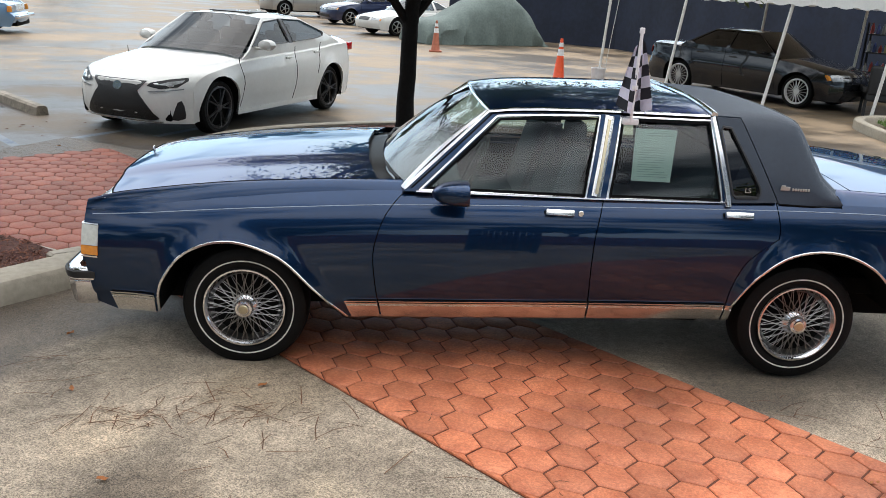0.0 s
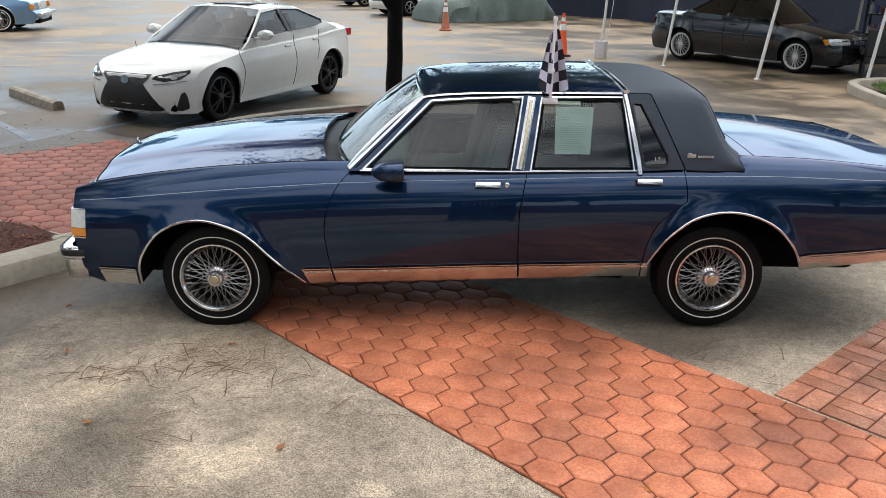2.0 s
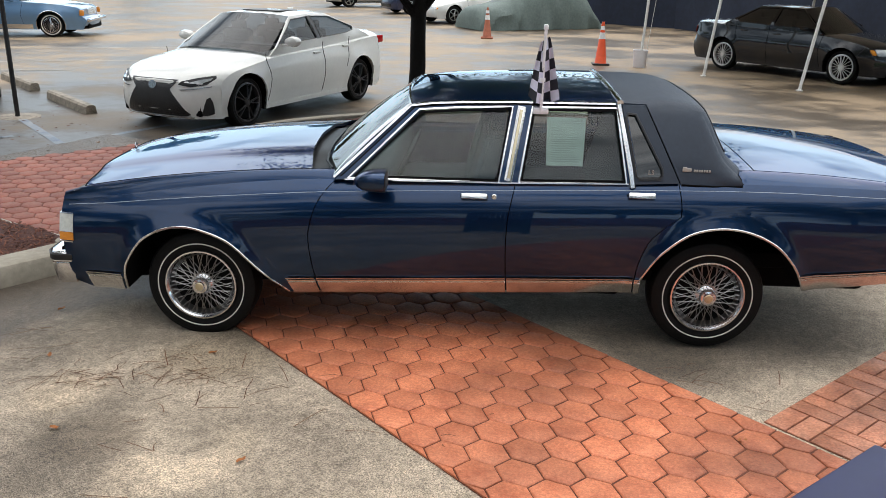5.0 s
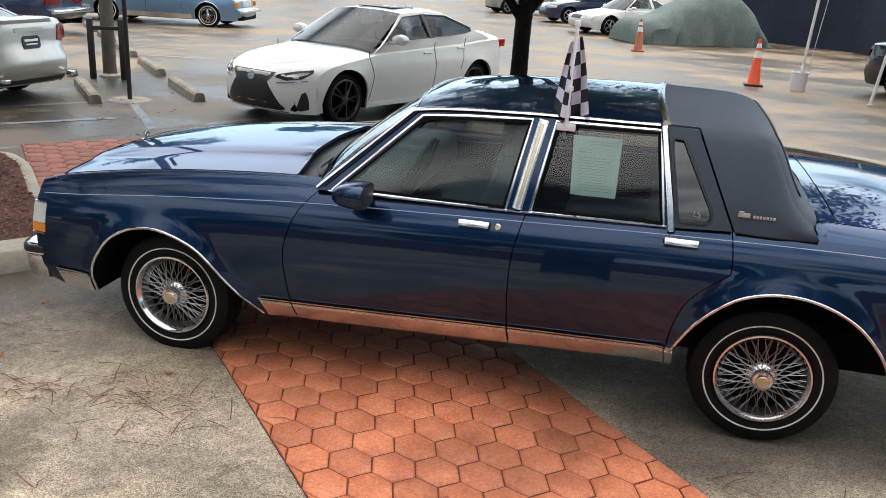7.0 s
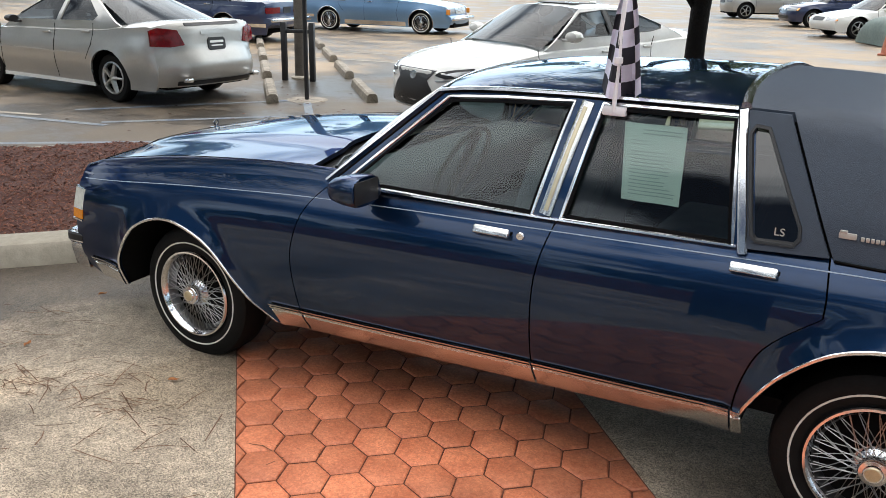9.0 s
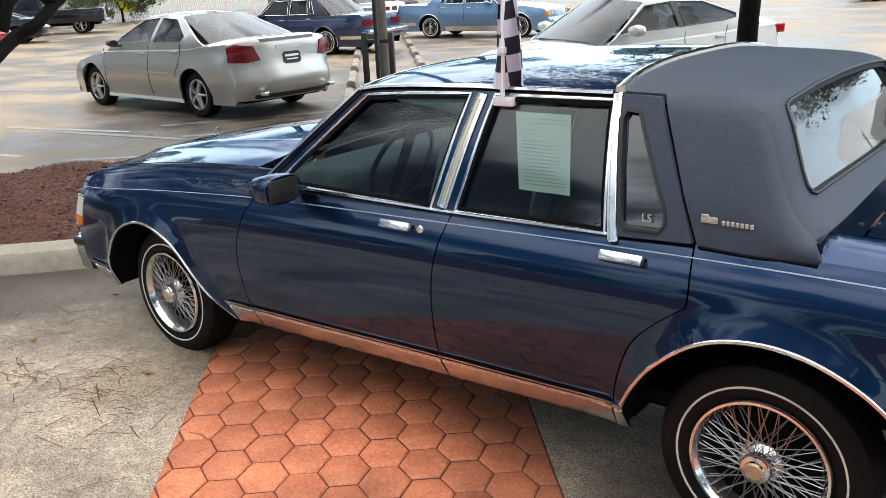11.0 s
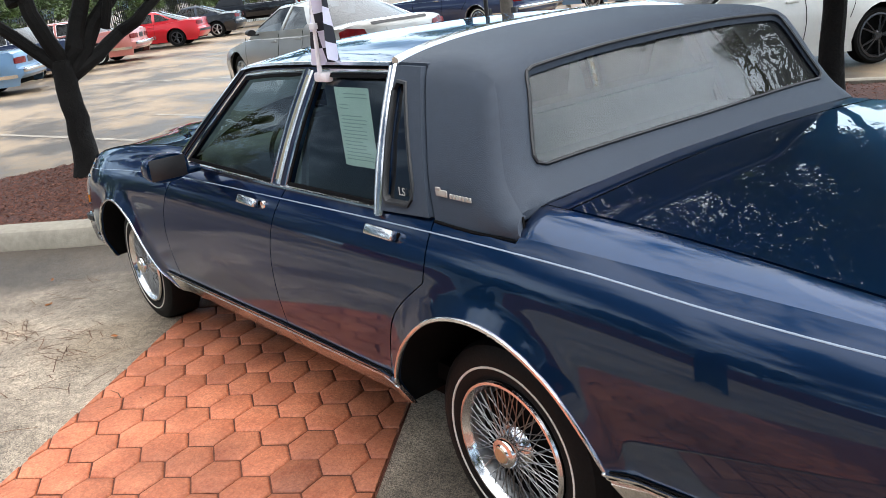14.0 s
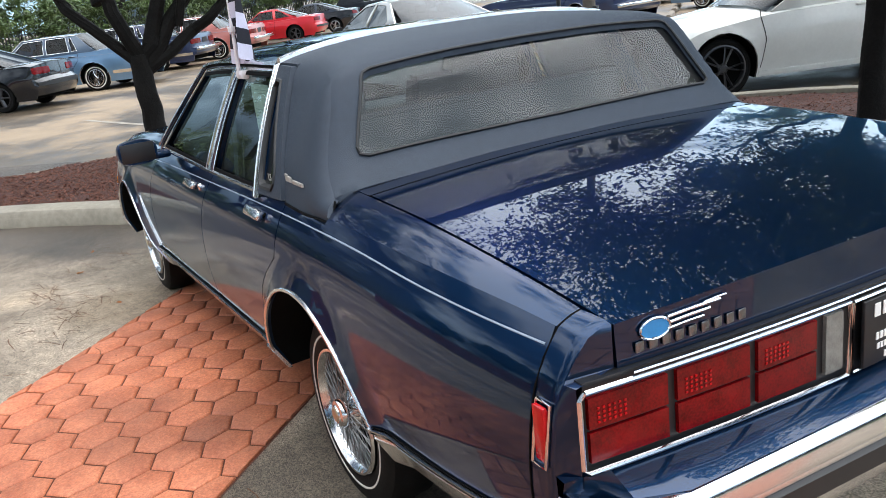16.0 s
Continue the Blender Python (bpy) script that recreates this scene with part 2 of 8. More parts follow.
def sheet(outline, place, step=0.06, holes=(), rim=None, grid=True):
    """A panel: the outline (2D) is filled with small faces and laid into space by place(u, v). rim: the vector by which its edges fold back."""
    edge = refine(outline, step)
    hs = [refine(h, step) for h in holes]
    pts, cons = [Vector(p) for p in edge], []
    n = len(edge)
    cons += [(i, (i + 1) % n) for i in range(n)]
    for h in hs:
        o = len(pts)
        pts += [Vector(p) for p in h]
        cons += [(o + i, o + (i + 1) % len(h)) for i in range(len(h))]
    if grid:
        us, vs = [p[0] for p in edge], [p[1] for p in edge]
        nu, nv = int((max(us) - min(us)) / step) + 1, int((max(vs) - min(vs)) / step) + 1
        arr = np.array([(p[0], p[1]) for p in pts])
        for i in range(nu + 1):
            for j in range(nv + 1):
                q = (min(us) + step * (i + 0.5), min(vs) + step * (j + 0.5))
                if inside(q, edge) and not any(inside(q, h) for h in hs) and ((arr - q) ** 2).sum(1).min() > (0.45 * step) ** 2:
                    pts.append(Vector(q))
    vo, _, fo, _, _, _ = delaunay_2d_cdt(pts, cons, [], 1, 1e-6)
    bm = bmesh.new()
    vv = [bm.verts.new(place(p[0], p[1])) for p in vo]
    for f in fo:
        c = sum((Vector(vo[i]) for i in f), Vector((0, 0))) / len(f)
        if any(inside(c, h) for h in hs) or not inside(c, edge):
            continue
        try:
            bm.faces.new([vv[i] for i in f])
        except ValueError:
            pass
    bmesh.ops.delete(bm, geom=[v for v in bm.verts if not v.link_faces], context="VERTS")
    bmesh.ops.recalc_face_normals(bm, faces=bm.faces)
    if rim is not None:
        es = [e for e in bm.edges if e.is_boundary]
        r = bmesh.ops.extrude_edge_only(bm, edges=es)
        for v in r["geom"]:
            if isinstance(v, bmesh.types.BMVert):
                v.co += Vector(rim)
        bmesh.ops.recalc_face_normals(bm, faces=bm.faces)
    return bm


def flip_to(bm, d):
    """Turns the faces so that most look along d."""
    s = sum(f.normal.dot(d) * f.calc_area() for f in bm.faces)
    if s < 0:
        bmesh.ops.reverse_faces(bm, faces=bm.faces)
    return bm


def mirrored(bm, y0):
    b2 = bm.copy()
    for v in b2.verts:
        v.co.y = 2 * y0 - v.co.y
    bmesh.ops.reverse_faces(b2, faces=b2.faces)
    return b2


def loft(rings, closed=True, caps=True):
    """Skins a list of rings of points."""
    bm = bmesh.new()
    vs = [[bm.verts.new(p) for p in r] for r in rings]
    n = len(rings[0])
    for a, b in zip(vs, vs[1:]):
        for i in range(n if closed else n - 1):
            j = (i + 1) % n
            bm.faces.new((a[i], a[j], b[j], b[i]))
    if caps and closed:
        bm.faces.new(list(reversed(vs[0])))
        bm.faces.new(vs[-1])
    bmesh.ops.recalc_face_normals(bm, faces=bm.faces)
    return bm


def tube(pts, r, n=6, taper=None, flat=None):
    """A round (or flattened) bar along points."""
    rings = []
    pts = [Vector(p) for p in pts]
    for i, p in enumerate(pts):
        d = (pts[min(i + 1, len(pts) - 1)] - pts[max(i - 1, 0)]).normalized()
        a = d.orthogonal() if abs(d.z) > 0.9 else d.cross(Vector((0, 0, 1)))
        a.normalize()
        b = d.cross(a)
        k = r * (1 + (taper - 1) * i / (len(pts) - 1)) if taper is not None else r
        fx, fy = flat or (1, 1)
        rings.append([p + a * (math.cos(2 * math.pi * j / n) * k * fx) + b * (math.sin(2 * math.pi * j / n) * k * fy) for j in range(n)])
    return loft(rings)


def box(cx, cy, cz, sx, sy, sz, bevel=0.0, seg=2):
    bm = bmesh.new()
    bmesh.ops.create_cube(bm, size=1)
    for v in bm.verts:
        v.co = Vector((cx + v.co.x * sx, cy + v.co.y * sy, cz + v.co.z * sz))
    if bevel:
        bmesh.ops.bevel(bm, geom=bm.edges[:], offset=bevel, segments=seg, affect="EDGES", profile=0.5)
    return bm


def spin(profile, n=32, axis="y"):
    """A turned body: profile rows (radius, along)."""
    rings = []
    for r, a in profile:
        ring = []
        for j in range(n):
            t = 2 * math.pi * j / n
            c, s = r * math.cos(t), r * math.sin(t)
            ring.append((c, a, s) if axis == "y" else (c, s, a))
        rings.append(ring)
    return loft(rings, caps=False)


def join(*bms):
    out = bmesh.new()
    for b in bms:
        me = bpy.data.meshes.new("tmp")
        b.to_mesh(me)
        out.from_mesh(me)
        b.free()
        bpy.data.meshes.remove(me)
    return out


def moved(bm, m):
    bm.transform(m)
    return bm

# ---- ground ----
def lot_surface(name, wet, dry):
    """Old concrete with broad wet patches: noise sets colour and gloss together, with fine grain on top."""
    m = mat(name, dry, 0.6, spec=0.4, vary=0.10, scale=2.2, bump=0.15, bscale=45)
    nt = m.node_tree
    bs = nt.nodes["Principled BSDF"]
    src = bs.inputs["Base Color"].links[0].from_socket
    co = nt.nodes.new("ShaderNodeTexCoord").outputs["Object"]
    warp = nt.nodes.new("ShaderNodeMapping")
    warp.inputs["Rotation"].default_value = (0, 0, 0.75)
    warp.inputs["Scale"].default_value = (0.42, 0.55, 1.0)
    nt.links.new(co, warp.inputs["Vector"])
    nz = nt.nodes.new("ShaderNodeTexNoise")
    nz.inputs["Scale"].default_value, nz.inputs["Detail"].default_value, nz.inputs["Roughness"].default_value = 0.85, 10, 0.70
    nt.links.new(warp.outputs[0], nz.inputs["Vector"])
    mr = nt.nodes.new("ShaderNodeMapRange")
    mr.interpolation_type = "SMOOTHSTEP"
    mr.inputs[1].default_value, mr.inputs[2].default_value = 0.42, 0.60
    nt.links.new(nz.outputs["Fac"], mr.inputs[0])
    ratio = tuple(w / d for w, d in zip(wet, dry))
    tone = nt.nodes.new("ShaderNodeMixRGB")
    tone.inputs[1].default_value, tone.inputs[2].default_value = (*ratio, 1), (1, 1, 1, 1)
    nt.links.new(mr.outputs[0], tone.inputs[0])
    mu = nt.nodes.new("ShaderNodeMixRGB")
    mu.blend_type = "MULTIPLY"
    mu.inputs[0].default_value = 1
    nt.links.new(src, mu.inputs[1])
    nt.links.new(tone.outputs[0], mu.inputs[2])
    nt.links.new(mu.outputs[0], bs.inputs["Base Color"])
    rr = nt.nodes.new("ShaderNodeMapRange")
    rr.inputs[3].default_value, rr.inputs[4].default_value = 0.36, 0.66
    nt.links.new(mr.outputs[0], rr.inputs[0])
    nt.links.new(rr.outputs[0], bs.inputs["Roughness"])
    return m


M_ASPHALT = lot_surface("wet_lot_concrete", (0.074, 0.055, 0.037), (0.285, 0.208, 0.134))
M_AGG = mat("exposed_aggregate_concrete", (0.335, 0.268, 0.200), 0.8, vary=0.26, scale=1.6, bump=1.0, bscale=190)


def speckle(m, scale, lo, hi, big=0.0, laid=False):
    """Multiplies the base colour by stone-sized grains and, if asked, by broad stains."""
    nt = m.node_tree
    bs = nt.nodes["Principled BSDF"]
    src = bs.inputs["Base Color"].links[0].from_socket
    co = nt.nodes.new("ShaderNodeNewGeometry").outputs["Position"] if laid else nt.nodes.new("ShaderNodeTexCoord").outputs["Object"]
    for sc, a, b, kind in ((scale, lo, hi, "ShaderNodeTexVoronoi"), (big, 0.62, 1.20, "ShaderNodeTexNoise")):
        if not sc:
            continue
        tx = nt.nodes.new(kind)
        tx.inputs["Scale"].default_value = sc
        nt.links.new(co, tx.inputs["Vector"])
        mr = nt.nodes.new("ShaderNodeMapRange")
        if kind == "ShaderNodeTexNoise":
            tx.inputs["Detail"].default_value = 5
            mr.inputs[1].default_value, mr.inputs[2].default_value = 0.36, 0.60
            out = tx.outputs["Fac"]
        else:
            sep = nt.nodes.new("ShaderNodeSeparateColor")
            nt.links.new(tx.outputs["Color"], sep.inputs[0])
            out = sep.outputs[0]
        mr.inputs[3].default_value, mr.inputs[4].default_value = a, b
        nt.links.new(out, mr.inputs[0])
        mu = nt.nodes.new("ShaderNodeMixRGB")
        mu.blend_type = "MULTIPLY"
        mu.inputs[0].default_value = 1
        nt.links.new(src, mu.inputs[1])
        nt.links.new(mr.outputs[0], mu.inputs[2])
        src = mu.outputs[0]
    nt.links.new(src, bs.inputs["Base Color"])


speckle(M_AGG, 210.0, 0.46, 1.72, 0.9)


def tone_area(m, n, offset, soft, dark, rough, centre=None, wander=1.0):
    """Tones a surface for damp, shade or spots: past the line x.n = offset it is plain; the edge wanders."""
    nt = m.node_tree
    bs = nt.nodes["Principled BSDF"]
    src = bs.inputs["Base Color"].links[0].from_socket
    co = nt.nodes.new("ShaderNodeTexCoord").outputs["Object"]
    dot = nt.nodes.new("ShaderNodeVectorMath")
    dot.operation = "DISTANCE" if centre else "DOT_PRODUCT"
    dot.inputs[1].default_value = centre or n
    nt.links.new(co, dot.inputs[0])
    nz = nt.nodes.new("ShaderNodeTexNoise")
    nz.inputs["Scale"].default_value, nz.inputs["Detail"].default_value = 1.1 / wander ** 0.8, 6
    nt.links.new(co, nz.inputs["Vector"])
    ad = nt.nodes.new("ShaderNodeMath")
    ad.operation = "MULTIPLY_ADD"
    ad.inputs[1].default_value = wander
    nt.links.new(nz.outputs["Fac"], ad.inputs[0])
    nt.links.new(dot.outputs["Value"], ad.inputs[2])
    mr = nt.nodes.new("ShaderNodeMapRange")
    mr.interpolation_type = "SMOOTHSTEP"
    mr.inputs[1].default_value, mr.inputs[2].default_value = offset + wander / 2 - soft, offset + wander / 2 + soft
    nt.links.new(ad.outputs[0], mr.inputs[0])
    mx = nt.nodes.new("ShaderNodeMixRGB")
    mx.blend_type = "MULTIPLY"
    mx.inputs[2].default_value = (*dark, 1)
    inv = nt.nodes.new("ShaderNodeMath")
    inv.operation = "SUBTRACT"
    inv.inputs[0].default_value = 1.0
    nt.links.new(mr.outputs[0], inv.inputs[1])
    nt.links.new(inv.outputs[0], mx.inputs[0])
    nt.links.new(src, mx.inputs[1])
    nt.links.new(mx.outputs[0], bs.inputs["Base Color"])
    if bs.inputs["Roughness"].links and bs.inputs["Roughness"].links[0].from_node.type != "MAP_RANGE" or not bs.inputs["Roughness"].links:
        rr = nt.nodes.new("ShaderNodeMapRange")
        rr.inputs[3].default_value, rr.inputs[4].default_value = rough, bs.inputs["Roughness"].default_value
        nt.links.new(mr.outputs[0], rr.inputs[0])
        nt.links.new(rr.outputs[0], bs.inputs["Roughness"])


# damp by the kerb and the shade there, both put into the concrete's colour
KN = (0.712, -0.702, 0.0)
tone_area(M_AGG, KN, 0.86 - 1.6 * 0.712 - 0.6 * 0.702, 0.16, (0.30, 0.29, 0.28), 0.5)
tone_area(M_ASPHALT, None, 4.5, 0.35, (0.44, 0.46, 0.50), 0.30, (-4.1, 6.2, 0.0))
# pale cement spots and darker patches, some of them under the car
for cx, cy, r_, c_ in ((0.22, -1.45, 0.17, (1.75, 1.72, 1.68)), (0.46, -1.36, 0.12, (1.65, 1.62, 1.58)), (1.03, -1.61, 0.07, (1.8, 1.78, 1.74)), (0.53, -1.10, 0.10, (1.35, 1.34, 1.3)), (-0.5, -0.75, 0.20, (1.30, 1.27, 1.22)), (-0.15, -1.15, 0.22, (0.74, 0.72, 0.70)), (2.75, 0.05, 0.45, (0.55, 0.54, 0.53)), (0.2, -0.2, 0.35, (0.72, 0.69, 0.64)), (3.5, 0.5, 0.6, (0.5, 0.49, 0.48))):
    tone_area(M_AGG, None, r_, 0.05 + r_ * 0.3, c_, 0.75, (cx, cy, -0.006), 0.22)
M_HEX = mat("terracotta_paver", (0.45, 0.118, 0.050), 0.60, laid=True, vary=0.20, scale=7, bump=0.3, bscale=90, rand=0.13, color2=(0.57, 0.195, 0.095))
speckle(M_HEX, 150.0, 0.84, 1.16, 1.1, True)
M_JOINT = mat("paver_joint", (0.115, 0.036, 0.019), 0.9, vary=0.3, scale=12)
M_BRICK = mat("stamped_brick", (0.36, 0.115, 0.058), 0.55, laid=True, vary=0.22, scale=8, bump=0.25, bscale=80, rand=0.16, color2=(0.44, 0.19, 0.11))
speckle(M_BRICK, 110.0, 0.75, 1.2, 2.0, True)
M_KERB = mat("kerb_concrete", (0.325, 0.287, 0.226), 0.75, vary=0.2, scale=2.5, bump=0.3, bscale=90)
M_MULCH = mat("red_mulch", (0.075, 0.024, 0.016), 0.85, vary=0.5, scale=25, bump=1.0, bscale=60)

BD = Vector((-0.68, 0.733, 0)).normalized()      # the paver band's run, away from the camera
BN = Vector((BD.y, -BD.x, 0))                     # across it, to its right
BL = Vector((0.28, 0.017, 0))                     # a point of its left edge


def band_xy(s, w):
    p = BL + BD * s + BN * w
    return (p.x, p.y)


g = bmesh.new()
ring = [g.verts.new((x, y, -0.012)) for x, y in ((-400, -400), (400, -400), (400, 400), (-400, 400))]
g.faces.new(ring)
tagged(link("ground", g, M_ASPHALT, smooth=False), "wet stained concrete parking lot", "ground", kind="structure")
# the concrete apron round the shop
apron = [(-9, -12), (16, -12), (16, 3.0), (5.5, 4.5), (0.5, 4.0), band_xy(6.6, 1.49), band_xy(5.85, -0.3), (-4.2, 3.2), (-6.0, 0.4), (-9, -3)]
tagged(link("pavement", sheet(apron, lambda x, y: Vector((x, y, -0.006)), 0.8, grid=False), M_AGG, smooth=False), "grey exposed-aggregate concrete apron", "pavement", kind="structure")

# ---- the navy sedan ----
YC = 0.955                                   # the car's middle plane
HERO = thing("sedan", "navy blue 1980s sedan with vinyl half roof and wire wheels", "car")

STRIPE = [(-0.80, 0.752), (-0.12, 0.822), (0.31, 0.858), (0.81, 0.892), (1.8, 0.928), (2.69, 0.955), (3.28, 0.960), (3.63, 0.950), (4.15, 0.930)]
SHOULDER = [(-0.82, 0.770), (-0.65, 0.795), (-0.14, 0.868), (0.37, 0.925), (0.74, 0.950), (1.8, 0.962), (2.6, 0.985), (3.1, 0.995), (3.6, 0.990), (3.95, 0.975), (4.17, 0.955)]
MT = [(-0.67, 0.378), (-0.43, 0.381), (0.50, 0.384), (1.78, 0.428), (2.5, 0.452), (3.40, 0.508), (4.03, 0.556)]
MB = [(-0.65, 0.268), (-0.43, 0.272), (0.53, 0.279), (1.79, 0.323), (2.54, 0.356), (3.46, 0.412), (3.98, 0.469)]
ARCH_F = curve2([(-0.428, 0.272), (-0.415, 0.40), (-0.385, 0.48), (-0.306, 0.588), (-0.201, 0.651), (-0.099, 0.675), (0.001, 0.671), (0.133, 0.632), (0.232, 0.574), (0.363, 0.444), (0.480, 0.336), (0.532, 0.282)], 0.03)
ARCH_R = curve2([(2.524, 0.350), (2.527, 0.42), (2.566, 0.510), (2.646, 0.622), (2.780, 0.727), (2.937, 0.767), (3.098, 0.752), (3.252, 0.682), (3.358, 0.578), (3.418, 0.481), (3.454, 0.408)], 0.03)
ARCH_PTS = np.array(ARCH_F + ARCH_R)


def side_y(x, z):
    """How far the flank lies in from y = 0."""
    zc = interp(STRIPE, x) - 0.105
    z0 = zc - 0.17                       # the widest line; above it the flank leans in
    if z < z0:
        y = -0.014 + 0.034 * ((z0 - z) / 0.28) ** 2
    elif z < zc:
        y = -0.014 + 0.65 * (z - z0) ** 2
    else:
        k = z - zc
        y = 0.0048 + 0.22 * k + 2.3 * k * k
    zt = interp(MT, x)
    if z < zt:
        y += 0.30 * (zt - z)
    if x < -0.35:
        y += 0.24 * (-0.35 - x) ** 2
    if x > 3.5:
        y += 0.13 * (x - 3.5) ** 2
    d2 = ((ARCH_PTS - (x, z)) ** 2).sum(1).min()
    y -= 0.024 * math.exp(-d2 / 0.042 ** 2)
    return y


def flank(x, z):
    return Vector((x, side_y(x, z), z))


def far(ob_name, bm, material, label=""):
    """Adds the panel and its mirror image on the far flank."""
    b2 = mirrored(bm, YC)
    part(ob_name, bm, material, HERO, label)
    part(ob_name, b2, material, HERO, label)


SEAM_A = curve2([(0.815, 0.960), (0.749, 0.894), (0.698, 0.813), (0.664, 0.70), (0.657, 0.61), (0.672, 0.483), (0.690, 0.381), (0.712, 0.292)], 0.03)
SEAM_B = curve2([(1.818, 0.966), (1.791, 0.85), (1.777, 0.761), (1.773, 0.617), (1.779, 0.45), (1.790, 0.332)], 0.04)
SEAM_C = curve2([(2.716, 0.990), (2.724, 0.935), (2.731, 0.87), (2.730, 0.822)], 0.03) + curve2([(2.728, 0.818), (2.622, 0.735), (2.559, 0.66), (2.518, 0.54), (2.505, 0.44), (2.503, 0.352)], 0.03)
G = 0.0028


def off(line, dx):
    return [(x + dx, z) for x, z in line]


def top(x0, x1, n=14):
    return [(x0 + (x1 - x0) * i / n, interp(SHOULDER, x0 + (x1 - x0) * i / n)) for i in range(n + 1)]


RIM = (0, 0.018, 0)
fender_line = [(-0.655, 0.262), (-0.43, 0.268)] + ARCH_F + [(0.60, 0.284)] + list(reversed(off(SEAM_A, -G))) + list(reversed(top(-0.80, 0.79))) + [(-0.800, 0.70), (-0.785, 0.50), (-0.765, 0.40), (-0.745, 0.30)]
far("front_fender", flip_to(sheet(fender_line, flank, 0.036, rim=RIM), Vector((0, -1, 0))), M_BLUE)
door_f = off(SEAM_A, G) + list(reversed(off(SEAM_B, -G))) + list(reversed(top(0.84, 1.80)))
far("front_door", flip_to(sheet(door_f, flank, 0.036, rim=RIM), Vector((0, -1, 0))), M_BLUE)
door_r = off(SEAM_B, G) + [(2.2, 0.342)] + list(reversed(off(SEAM_C, -G))) + list(reversed(top(1.84, 2.70)))
far("rear_door", flip_to(sheet(door_r, flank, 0.036, rim=RIM), Vector((0, -1, 0))), M_BLUE)
quarter = off(SEAM_C, G) + ARCH_R + [(3.7, 0.435), (3.98, 0.466), (4.04, 0.50), (4.088, 0.60), (4.088, 0.86), (4.088, 0.945)] + [(4.084, interp(SHOULDER, 4.084))] + list(reversed(top(3.066, 4.04))) + [(3.062, 0.979), (2.90, 0.981), (2.735, 0.983)]
far("rear_quarter", flip_to(sheet(quarter, flank, 0.036, rim=RIM), Vector((0, -1, 0))), M_BLUE)

# dark inner shell behind the gaps, sills and wheel wells
inner = [(-0.70, 0.30), (-0.46, 0.30)] + [(x * 1.0, z + 0.02) for x, z in ARCH_F[2:-2]] + [(0.6, 0.31), (2.45, 0.36)] + [(x, z + 0.02) for x, z in ARCH_R[2:-2]] + [(3.6, 0.45), (4.02, 0.50), (4.05, 0.88), (2.6, 0.93), (0.8, 0.90), (-0.70, 0.70)]
far("inner_panel", sheet(inner, lambda x, z: Vector((x, side_y(x, z) + 0.028, z)), 0.12), M_GAP)


def wheel_well(arch, name):
    rings = []
    for x, z in arch:
        rings.append([(x, side_y(x, z) + 0.016, z), (x, 0.42, z + 0.01)])
    bm = loft(rings, closed=False)
    far(name, bm, M_UNDER)


wheel_well(ARCH_F, "wheel_well")
wheel_well(ARCH_R, "wheel_well")
part("underbody", box(1.46, YC, 0.32, 2.02, 1.46, 0.13, 0.03), M_UNDER, HERO)
part("underbody", box(-0.10, YC, 0.30, 1.10, 1.20, 0.16, 0.03), M_UNDER, HERO)
# unseen axle and tank, added to keep light from the ground below
part("rear_axle", moved(spin([(0.045, -0.62), (0.05, -0.2), (0.13, -0.09), (0.13, 0.09), (0.05, 0.2), (0.045, 0.62)], 20), Matrix.Translation((2.946, YC, 0.31))), M_UNDER, HERO)
part("fuel_tank", box(3.62, YC, 0.38, 0.72, 1.10, 0.22, 0.05, 3), M_UNDER, HERO)
part("underbody", box(3.62, YC, 0.50, 1.0, 1.4, 0.10, 0.02), M_UNDER, HERO)
part("well_wall", box(0.05, YC, 0.48, 1.1, 0.95, 0.34, 0.02), M_UNDER, HERO)
part("well_wall", box(3.0, YC, 0.52, 1.1, 0.95, 0.36, 0.02), M_UNDER, HERO)


def strip(line, w, proud, z_off=0.0, place=flank, thick=0.004):
    """A flat moulding that follows a line on a panel: w wide, standing proud of it."""
    rings = []
    for i, (x, z) in enumerate(line):
        a, b = line[max(0, i - 1)], line[min(len(line) - 1, i + 1)]
        d = Vector((b[0] - a[0], b[1] - a[1])).normalized()
        n = Vector((-d.y, d.x))
        p = [place(x + n.x * s * w / 2, z + n.y * s * w / 2) for s in (-1, -0.6, 0.6, 1)]
        out = Vector((0, -1, 0))
        rings.append([p[0] - out * thick, p[0] + out * proud * 0.5, p[1] + out * proud, p[2] + out * proud, p[3] + out * proud * 0.5, p[3] - out * thick])
    return loft(rings)


def mid(line, n=40):
    return refine(line, 0.05, closed=False)


far("arch_trim", strip(ARCH_F, 0.013, 0.005), M_CHROME, "bright wheel arch trim")
far("arch_trim", strip(ARCH_R, 0.013, 0.005), M_CHROME, "bright wheel arch trim")



